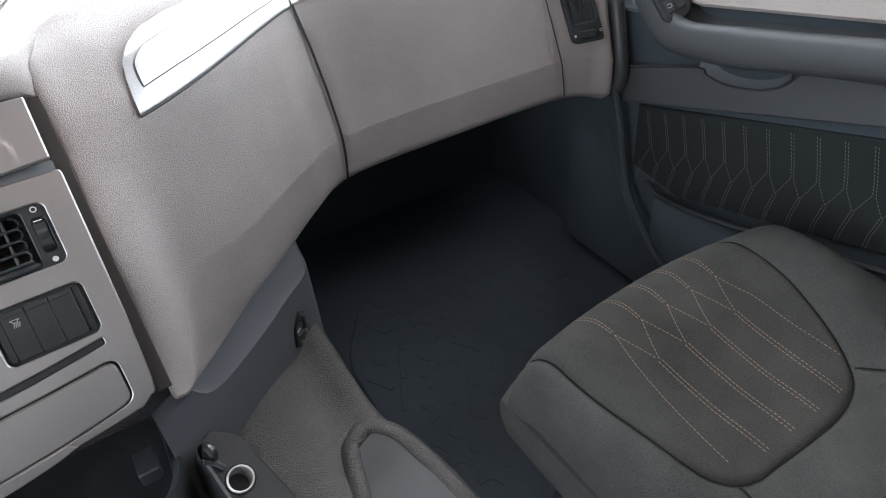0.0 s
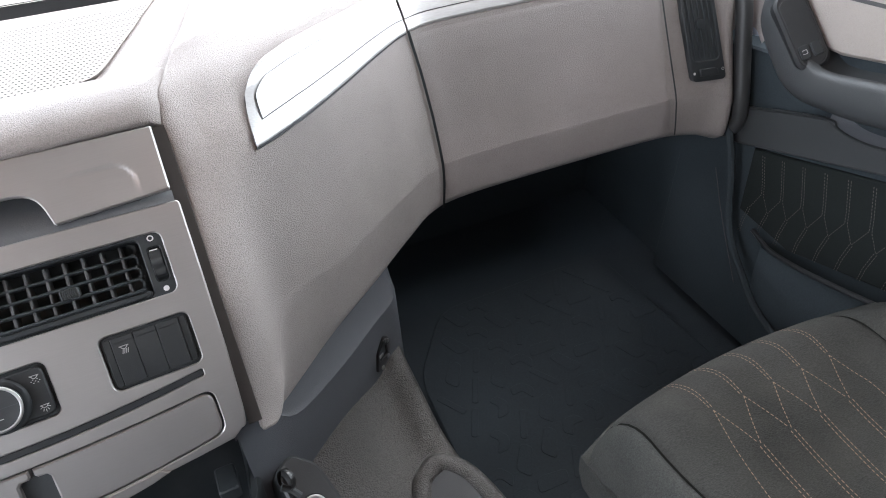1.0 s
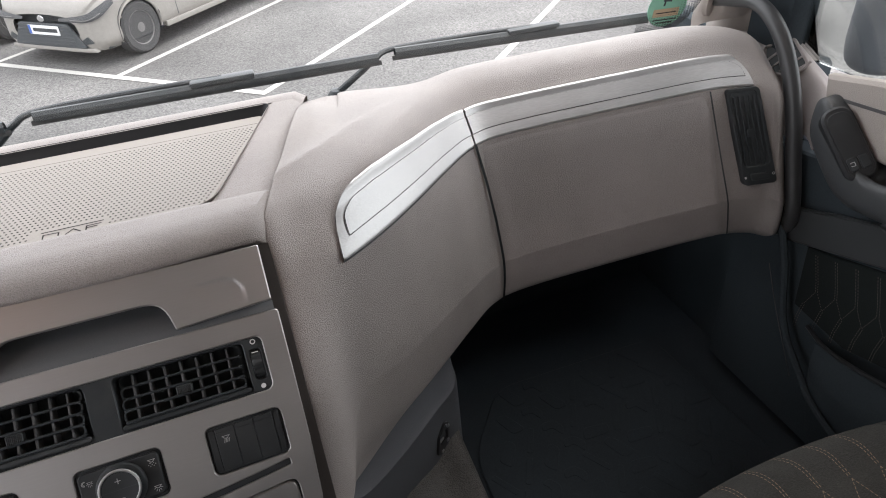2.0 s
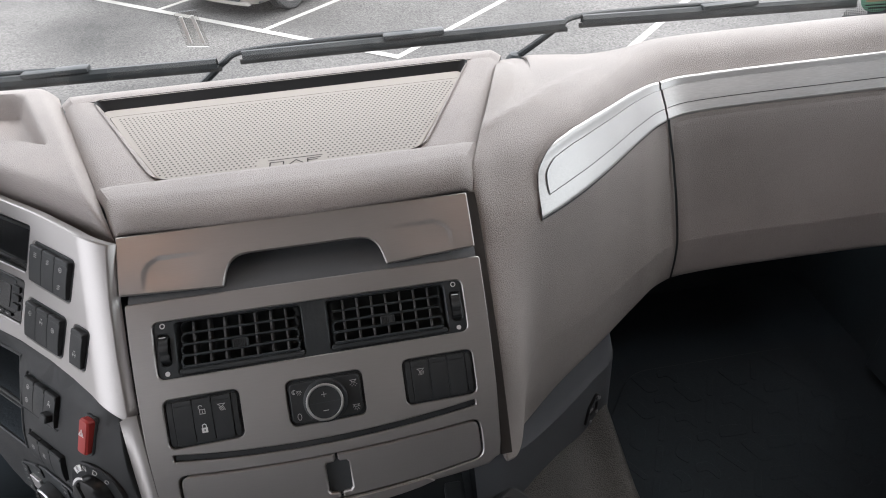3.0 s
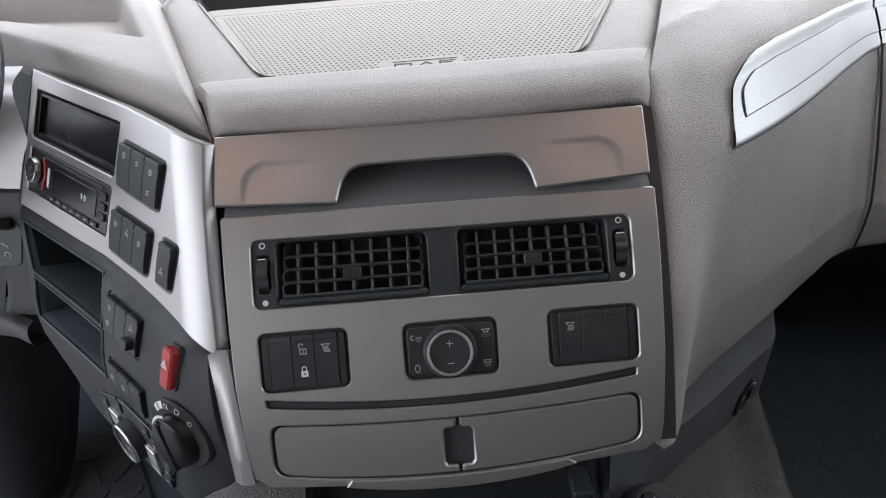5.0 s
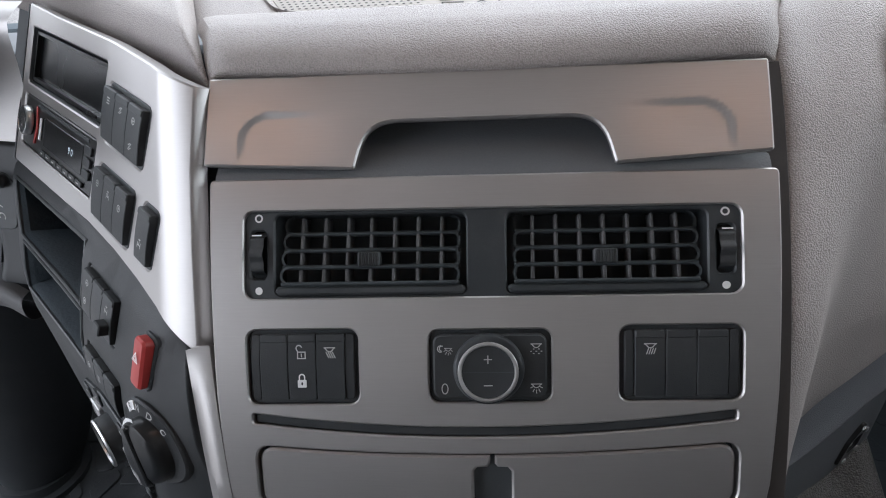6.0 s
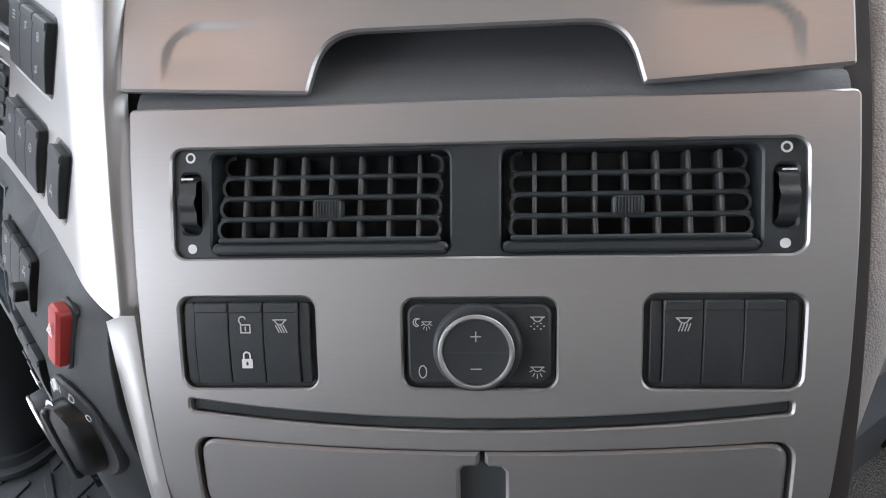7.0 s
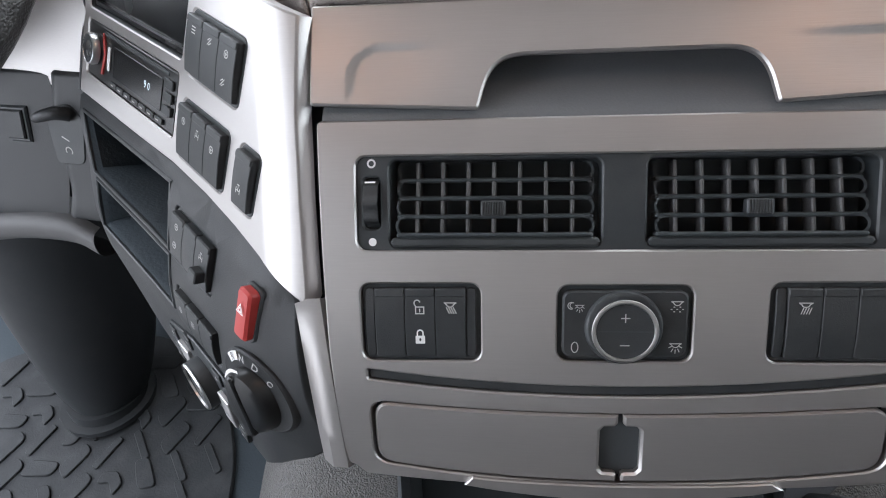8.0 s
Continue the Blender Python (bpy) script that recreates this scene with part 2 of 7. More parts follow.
def inset(pts, d):
    """A counterclockwise outline moved inwards by d."""
    out, c = [], len(pts)
    for i in range(c):
        p, a, b = Vector(pts[i]), Vector(pts[i - 1]), Vector(pts[(i + 1) % c])
        e1, e2 = (p - a), (b - p)
        if e1.length < 1e-7 or e2.length < 1e-7:
            out.append(tuple(p))
            continue
        e1, e2 = e1.normalized(), e2.normalized()
        n = Vector((-e1.y - e2.y, e1.x + e2.x))
        n = n.normalized() if n.length > 1e-6 else Vector((-e1.y, e1.x))
        k = max(n.dot(Vector((-e1.y, e1.x))), 0.4)
        out.append(tuple(p + n * d / k))
    return out

def plate(outer, holes=(), depth=0.004, bevel=0.0008, step=0.0, top=0.0, cuts=()):
    """A flat plate with chamfered rims: its face at w = top, its walls down by depth; holes go through."""
    bm = bmesh.new()
    fill = []
    for k, pts in enumerate([outer, *holes]):
        pts = ccw(list(pts))
        s = 1 if k == 0 else -1
        rings = [(inset(pts, s * bevel), top), (pts, top - bevel), (pts, top - depth)]
        vs = [[bm.verts.new((x, y, z)) for x, y in ring] for ring, z in rings]
        n = len(pts)
        fill += [bm.edges.new((vs[0][i], vs[0][(i + 1) % n])) for i in range(n)]
        for r in range(2):
            for i in range(n):
                q = [vs[r][i], vs[r + 1][i], vs[r + 1][(i + 1) % n], vs[r][(i + 1) % n]]
                bm.faces.new(q if s > 0 else q[::-1])
    res = bmesh.ops.triangle_fill(bm, use_beauty=True, use_dissolve=False, edges=fill, normal=(0, 0, 1))
    for f in [g for g in res["geom"] if isinstance(g, bmesh.types.BMFace)]:
        f.normal_update()
        if f.normal.z < 0:
            f.normal_flip()
    if step:
        xs, ys = [p[0] for p in outer], [p[1] for p in outer]
        for lo, hi, ax in ((min(xs), max(xs), 0), (min(ys), max(ys), 1)):
            for k in range(1, int((hi - lo) / step)):
                co, no = [0, 0, 0], [0, 0, 0]
                co[ax], no[ax] = lo + k * step, 1
                bmesh.ops.bisect_plane(bm, geom=bm.verts[:] + bm.edges[:] + bm.faces[:], plane_co=co, plane_no=no)
    tops = bm.faces.layers.int.new("top")
    for co, no in cuts:
        bmesh.ops.bisect_plane(bm, geom=bm.verts[:] + bm.edges[:] + bm.faces[:], plane_co=(*co, 0), plane_no=Vector((*no, 0)).normalized())
    for f in bm.faces:
        f.normal_update()
        f[tops] = 1 if f.normal.z > 0.999 else 0
    return bm

def spline(pts, per):
    """A smooth line through points (Catmull-Rom)."""
    pts = [Vector(p) for p in pts]
    ext = [pts[0] * 2 - pts[1], *pts, pts[-1] * 2 - pts[-2]]
    out = []
    for i in range(1, len(ext) - 2):
        a, b, c, d = ext[i - 1: i + 3]
        for k in range(per):
            t = k / per
            out.append(0.5 * ((2 * b) + (c - a) * t + (2 * a - 5 * b + 4 * c - d) * t * t + (3 * b - a - 3 * c + d) * t ** 3))
    return out + [pts[-1]]

def grid(rows):
    bm = bmesh.new()
    vs = [[bm.verts.new(p) for p in r] for r in rows]
    for r in range(len(vs) - 1):
        for c in range(len(vs[0]) - 1):
            bm.faces.new((vs[r][c], vs[r][c + 1], vs[r + 1][c + 1], vs[r + 1][c]))
    return bm

def loft(sections, per_s=6, per_p=5):
    """A smooth skin over sections, each a line of the same number of points."""
    dense = [spline(s, per_p) for s in sections]
    cols = [spline([d[k] for d in dense], per_s) for k in range(len(dense[0]))]
    return grid(cols)

def tube(path, r, n=12, per=8, ends=True):
    pts = spline(path, per) if per > 1 else [Vector(p) for p in path]
    bm = bmesh.new()
    up, rings = None, []
    for i, p in enumerate(pts):
        t = (pts[min(i + 1, len(pts) - 1)] - pts[max(i - 1, 0)]).normalized()
        up = (up - t * up.dot(t)).normalized() if up else t.orthogonal().normalized()
        side = t.cross(up)
        rr = r(i / (len(pts) - 1)) if callable(r) else r
        rings.append([bm.verts.new(p + (up * math.cos(a) + side * math.sin(a)) * rr) for a in (2 * math.pi * k / n for k in range(n))])
    for a, b in zip(rings, rings[1:]):
        for k in range(n):
            bm.faces.new((a[k], a[(k + 1) % n], b[(k + 1) % n], b[k]))
    if ends:
        bm.faces.new(rings[0][::-1])
        bm.faces.new(rings[-1])
    return bm

def revolve(profile, n=32, cx=0.0, cy=0.0, squash=1.0, closed=True):
    """A profile of (radius, height) turned about the w axis through (cx, cy)."""
    bm = bmesh.new()
    rings = [[bm.verts.new((cx + r * math.cos(2 * math.pi * k / n), cy + squash * r * math.sin(2 * math.pi * k / n), h)) for k in range(n)] for r, h in profile]
    for a, b in zip(rings, rings[1:]):
        for k in range(n):
            bm.faces.new((a[k], a[(k + 1) % n], b[(k + 1) % n], b[k]))
    if closed:
        bm.faces.new(rings[-1])
    bm.normal_update()
    return bm

def box(x0, x1, y0, y1, z0, z1, bevel=0.0, seg=2):
    bm = bmesh.new()
    bmesh.ops.create_cube(bm, size=1)
    for v in bm.verts:
        v.co = ((x0 + x1) / 2 + v.co.x * (x1 - x0), (y0 + y1) / 2 + v.co.y * (y1 - y0), (z0 + z1) / 2 + v.co.z * (z1 - z0))
    if bevel:
        bmesh.ops.bevel(bm, geom=bm.edges[:], offset=bevel, segments=seg, profile=0.6, affect="EDGES")
    return bm

def letters(body, size, u, v, w=0.0, turn=0.0):
    """Raised printing with the built-in font, centred on (u, v)."""
    cu = bpy.data.curves.new("letters", "FONT")
    cu.body, cu.size, cu.align_x, cu.align_y, cu.resolution_u = body, size, "CENTER", "CENTER", 2
    ob = bpy.data.objects.new("letters", cu)
    me = ob.to_mesh()
    bm = bmesh.new()
    bm.from_mesh(me)
    ob.to_mesh_clear()
    bpy.data.objects.remove(ob)
    bpy.data.curves.remove(cu)
    m = Matrix.Translation((u, v, w)) @ Matrix.Rotation(radians(turn), 4, "Z")
    bmesh.ops.transform(bm, matrix=m, verts=bm.verts)
    return bm

def strokes(lines, wid, w=0.0):
    """Printed lines of one width: each a list of (u, v)."""
    bm = bmesh.new()
    for ln in lines:
        for a, b in zip(ln, ln[1:]):
            a, b = Vector(a), Vector(b)
            d = (b - a).normalized() * wid / 2
            s = Vector((-d.y, d.x))
            bm.faces.new([bm.verts.new((*p, w)) for p in (a - d - s, b + d - s, b + d + s, a - d + s)])
    return bm

def arc(cx, cy, r, a0, a1, n=10):
    return [(cx + r * math.cos(radians(a0 + (a1 - a0) * k / n)), cy + r * math.sin(radians(a0 + (a1 - a0) * k / n))) for k in range(n + 1)]

def step01(a, b, x):
    t = min(max((x - a) / (b - a), 0), 1)
    return t * t * (3 - 2 * t)
# ---- frames of reference of the two fascias ----
LEAN_C = radians(42.4)
C_O, C_V, C_N = Vector((0, 0, 0.9135)), Vector((0, math.sin(LEAN_C), math.cos(LEAN_C))), Vector((0, -math.cos(LEAN_C), math.sin(LEAN_C)))
L_O, L_U, L_V, L_N = Vector((-0.3087, 0.0581, 0.8851)), Vector((0.7435, -0.6687, 0)), Vector((0.3288, 0.3656, 0.8708)), Vector((-0.5823, -0.6474, 0.4917))

def cen(u, v, w=0.0):
    """A point of the centre fascia: u to the right, v up along it, w out of it."""
    vv = v * (1 - 0.2 * u) if v < 0 else v
    return C_O + Vector((u, 0, 0)) + C_V * vv + C_N * (w - 0.7 * vv * vv)

def drv(u, v, w=0.0):
    """A point of the driver's fascia, which bends away towards the centre."""
    e = 0.0725 + (0.1236 - v) * 0.415 - u
    bend = 0.008 * max(0.0, 1 - e / 0.030) ** 2 if v > -0.06 else 0.0
    return L_O + L_U * u + L_V * (v + 0.058 * min(0.0, u + 0.04)) + L_N * (w - bend)

FLOOR, GROUND = 0.18, -1.2

# ---- outdoors: ground and its paint ----
def asphalt_sheet():
    bm = bmesh.new()
    edges = [-400, -60, -25, -12, -6, 0, 6, 12, 25, 60, 400]
    vs = [[bm.verts.new((x, y, GROUND)) for x in edges] for y in edges]
    for r in range(10):
        for c in range(10):
            bm.faces.new((vs[r][c], vs[r][c + 1], vs[r + 1][c + 1], vs[r + 1][c]))
    return bm

ground = solo("ground", asphalt_sheet(), M_ASPHALT, "grey asphalt of a car park, worn and dusty", "ground", kind="structure")

def painted(a, b, wid, lift=0.004):
    a, b = Vector(a), Vector(b)
    d = (b - a).normalized()
    s = Vector((-d.y, d.x)) * wid / 2
    n = max(2, int((b - a).length / 0.25))
    bm = bmesh.new()
    rows = [(a + (b - a) * k / n) for k in range(n + 1)]
    rim = [[(*(p + s * (0.94 + 0.1 * random.random())), GROUND + lift), (*(p - s * (0.94 + 0.1 * random.random())), GROUND + lift)] for p in rows]
    return grid(rim)

BAY = Vector((1.58, -1.43))
LINE0, LINE_DIR = Vector((-1.06, 7.86)), Vector((0.69, 0.723))
for k in range(-2, 4):
    p = LINE0 + BAY * k
    solo("parking_line", painted(p, p + LINE_DIR * 5.2, 0.09), M_LINE, "worn white painted bay line on the asphalt", "road marking", "bay lines", "structure")
solo("parking_line", painted(LINE0 - BAY * 4, LINE0 + BAY * 1.02, 0.10, 0.007), M_LINE, "white painted line across the heads of the bays", "road marking", kind="structure")

# ---- cab shell ----
def shell(name, x0, x1, y0, y1, z0, z1, material, label, category):
    return solo(name, box(x0, x1, y0, y1, z0, z1, 0.01, 1), material, label, category, kind="structure")

shell("floor", -1.2, 1.22, -1.5, 0.75, FLOOR - 0.05, FLOOR, M_RUBBER, "black rubber-covered cab floor", "floor")
shell("ceiling", -1.25, 1.25, -1.5, 0.62, 1.95, 2.0, M_HEADLINER, "light beige headliner of the cab roof", "ceiling")
# unseen rear wall, added dark below to deepen reflections, pale above for bounce
shell("wall_rear_lower", -1.25, 1.25, -1.55, -1.49, FLOOR - 0.05, 1.24, M_DARKGREY, "unseen lower rear wall, dark so that the silver reflects less", "wall")
shell("wall_rear", -1.25, 1.25, -1.55, -1.5, 1.24, 2.0, M_REARBOUNCE, "unseen upper rear wall, pale so that it throws light forward", "wall")
shell("wall_front", -1.25, 1.25, 0.7, 0.75, FLOOR - 0.05, 0.82, M_FOOTWELL, "black bulkhead below the windscreen", "wall")
shell("wall_left", -1.25, -1.2, 0.45, 0.75, FLOOR - 0.05, 0.98, M_DARKGREY, "dark lower side wall ahead of the open door", "wall")
shell("wall_left_rear", -1.25, -1.2, -1.5, -1.38, FLOOR - 0.05, 1.95, M_HEADLINER, "beige rear side wall behind the open door", "wall")
shell("wall_right_rear", 1.2, 1.25, -1.5, -0.65, FLOOR - 0.05, 1.95, M_HEADLINER, "beige upper rear side wall of the cab", "wall")
shell("wall_left_header", -1.25, -1.2, -1.38, 0.6, 1.82, 1.95, M_HEADLINER, "beige header above the side window", "wall")
shell("wall_right_header", 1.2, 1.25, -0.65, 0.6, 1.72, 1.95, M_HEADLINER, "beige header above the side window", "wall")
shell("wall_right_front", 1.2, 1.25, 0.30, 0.75, FLOOR - 0.05, 0.93, M_FOOTWELL, "black side wall of the footwell", "wall")
shell("wall_front_header", -1.2, 1.2, 0.40, 0.62, 1.78, 1.95, M_HEADLINER, "beige header above the windscreen", "wall")

# ---- centre pad with its tray ----
def pad_edge(side, t):
    """The seam beside the centre pad, from its front corner (t = 0) to the back (t = 1)."""
    xf, xb = (-0.203, -0.352) if side < 0 else (0.197, 0.310)
    return xf + (xb - xf) * t

def centre_pad():
    ts = [(-0.06, 0.096, 0.968), (-0.02, 0.079, 0.985), (0.0, 0.080, 0.9935), (0.03, 0.092, 1.003), (0.08, 0.112, 1.0085), (0.14, 0.128, 1.0085), (0.19, 0.140, 1.0075), (0.24, 0.152, 1.0045)]
    back = [(0.885, 0.386, 1.0165), (0.92, 0.395, 1.0185), (0.97, 0.412, 1.0175), (1.0, 0.424, 1.012), (1.06, 0.44, 0.99), (1.2, 0.54, 0.95)]
    ts = [tuple(p) for p in spline(ts, 4)]
    n = 40
    rows = []
    for t, y, z in ts + [(0.245, 0.1535, 1.0035)] + back:
        row = []
        for k in range(n + 1):
            a = k / n
            x0, x1 = pad_edge(-1, min(max(t, 0), 1)), pad_edge(1, min(max(t, 0), 1))
            x = x0 + (x1 - x0) * a
            e = min(a, 1 - a) * (x1 - x0)
            rim = 0.012 * max(0.0, 1 - e / 0.018) ** 2
            curve = 0.010 * (1 - (2 * a - 1) ** 2) if t < 0.2 else 0.0
            row.append((x, y - curve + rim * 0.3, z - rim))
        rows.append(row)
    front = grid(rows[:len(ts) + 1])
    rear = grid(rows[len(ts) + 1:])
    sides = []
    for s in (-1, 1):
        rws = []
        for i in range(13):
            f = i / 12
            t = 0.245 + (0.885 - 0.245) * f
            y, z = 0.1535 + (0.386 - 0.1535) * f, 1.0035 + (1.0165 - 1.0035) * f
            xo = pad_edge(s, t)
            row = []
            for q in (0.0, 0.12, 0.3, 0.6, 0.85, 1.0):
                g = (y - 0.15) / 0.238
                xi = 0.150 + 0.102 * g if s > 0 else -0.165 - 0.129 * g
                x = xo + (xi - s * 0.003 - xo) * q
                rim = 0.012 * max(0.0, 1 - q * 0.05 / 0.018) ** 2
                row.append((x, y, z - rim - (0.0015 if q == 1 else 0)))
            row.append((xi - s * 0.0065, y, (z + tray_z(y)) / 2))
            row.append((xi - s * 0.0095, y, tray_z(y) - 0.0005))
            rws.append(row)
        g = grid(rws)
        sides.append(g)
    return join(front, rear, *sides)

TRAY = [(-0.165, 0.150), (0.150, 0.150), (0.252, 0.388), (-0.294, 0.388)]
def tray_z(y):
    return 0.9965 + (y - 0.15) * 0.028

dash = thing("dashboard", "taupe soft-touch truck dashboard with grained padding", "dashboard", (0, 0.3, 0.7))
part("centre_pad", centre_pad(), M_PAD, dash, "grained taupe pad framing the tray")

def tray_well(rear):
    """The hollow of the tray: its rear wall, or the other walls and the floor."""
    bm = bmesh.new()
    o = smooth_poly(TRAY, [0.03, 0.03, 0.018, 0.018], 6)
    i = [(x * 0.965 - 0.001, 0.27 + (y - 0.27) * 0.95 - 0.004) for x, y in o]
    rings = []
    for pts, f in ((o, 0), (i, 1)):
        rings.append([bm.verts.new((x, y, (tray_z(y) - 0.0015) if f else (1.0045 + max(0, (y - 0.15)) * 0.055))) for x, y in pts])
    n = len(o)
    for k in range(n):
        if (o[k][1] + o[(k + 1) % n][1] > 0.745) == rear:
            bm.faces.new((rings[0][k], rings[0][(k + 1) % n], rings[1][(k + 1) % n], rings[1][k]))
    if not rear:
        bm.faces.new(rings[1])
    bmesh.ops.delete(bm, geom=[v for v in bm.verts if not v.link_faces], context="VERTS")
    return bm

part("tray", tray_well(False), M_PAD, dash, "recessed tray with taupe walls")
# the backlit rear wall's shade is put into a dark colour
part("tray_rear_wall", tray_well(True), M_DARKGREY, dash, "rear wall of the tray, darkened for its shade")

def flat_on_tray(outline, lift, thick):
    bm = plate(outline, (), thick, thick * 0.4)
    return warp(bm, lambda x, y, z: Vector((x, y, tray_z(y) + lift + z + thick)))

hole_field = smooth_poly([(-0.165, 0.153), (0.150, 0.153), (0.235, 0.352), (-0.268, 0.354)], [0.02, 0.02, 0.012, 0.012], 6)
dash_mat = thing("tray_mat", "perforated beige rubber mat lying in the dashboard tray", "tray mat", (0, 0.25, 0.997))
mat_outline = smooth_poly([(-0.1580, 0.1535), (0.1420, 0.1535), (0.2395, 0.3760), (-0.2825, 0.3760)], [0.028, 0.028, 0.016, 0.016], 6)
part("mat_sheet", flat_on_tray(mat_outline, 0.0, 0.002), M_MATBEIGE, dash_mat)

def in_poly(x, y, pts):
    c = False
    for (x0, y0), (x1, y1) in zip(pts, pts[1:] + pts[:1]):
        if (y0 > y) != (y1 > y) and x < (x1 - x0) * (y - y0) / (y1 - y0) + x0:
            c = not c
    return c

def perforations():
    verts, faces = [], []
    lim = inset(ccw(hole_field), 0.009)
    for r in range(34):
        y = 0.156 + r * 0.0058
        for c in range(90):
            x = -0.26 + c * 0.0058 + (0.0029 if r % 2 else 0)
            if not in_poly(x, y, lim) or (-0.05 < x < 0.035 and y < 0.185):
                continue
            i = len(verts)
            z = tray_z(y) + 0.0023
            verts += [(x + 0.0014 * math.cos(a), y + 0.0014 * math.sin(a), z) for a in (k * math.pi / 3 for k in range(6))]
            faces.append(tuple(range(i, i + 6)))
    me = bpy.data.meshes.new("perforation")
    me.from_pydata(verts, [], faces)
    bm = bmesh.new()
    bm.from_mesh(me)
    bpy.data.meshes.remove(me)
    return bm

tagged(part("perforation", perforations(), M_HOLE, dash_mat), kind="stuff")
def mark_bars():
    bm = strokes([[(-0.036, 0.158), (0.028, 0.158)], [(-0.036, 0.176), (0.028, 0.176)]], 0.0016)
    blocks = strokes([[(-0.034, 0.163), (-0.034, 0.171)], [(-0.034, 0.171), (-0.018, 0.170)], [(-0.018, 0.164), (-0.018, 0.170)], [(-0.010, 0.163), (-0.003, 0.171)], [(-0.003, 0.171), (0.005, 0.163)], [(0.011, 0.163), (0.011, 0.171)], [(0.011, 0.171), (0.026, 0.171)], [(0.011, 0.167), (0.022, 0.167)]], 0.0016)
    return warp(join(bm, blocks), lambda x, y, z: Vector((x, y, tray_z(y) + 0.0024)))
seam = inset(ccw(hole_field), 0.0015)
part("mat_seam", warp(strokes([seam + seam[:1]], 0.0009), lambda x, y, z: Vector((x, y, tray_z(y) + 0.0024))), M_HOLE, dash_mat, "fine line moulded round the perforated field")
part("embossed_mark", mark_bars(), M_HOLE, dash_mat, "embossed bars moulded into the mat")

# ---- driver's side pad ----
def left_pad():
    rows = []
    prof = [(0.0, -0.022), (0.0, 0.0), (0.012, 0.013), (0.035, 0.022), (0.07, 0.027), (0.12, 0.029), (0.18, 0.030), (0.25, 0.031), (0.34, 0.032), (0.44, 0.033), (0.54, 0.034), (0.66, 0.033), (0.8, 0.025), (1.0, -0.02)]
    dense = spline([(a, b, 0) for a, b in prof], 8)
    for i in range(126):
        s = -0.006 + 0.626 * i / 125
        f = Vector((-0.204 - 0.743 * s, 0.0785 + 0.669 * s * (1 - 0.25 * s), 0))
        b = Vector((-0.425 - 1.1 * s, 0.575, 0))
        row = []
        for d in dense:
            p = f.lerp(b, d.x)
            z = 0.9865 + d.y
            z -= 0.011 * max(0.0, 1 - s / 0.02) ** 2
            # shallow bin with a steep wall towards the centre
            q = step01(0.040, 0.068, s) * step01(0.315, 0.345, d.x) * (1 - step01(0.68, 0.72, d.x))
            z -= 0.034 * q
            row.append((p.x, p.y, z))
        rows.append(row)
    return grid(rows)

part("left_pad", left_pad(), M_PAD, dash, "grained taupe pad above the instruments with a shallow bin")

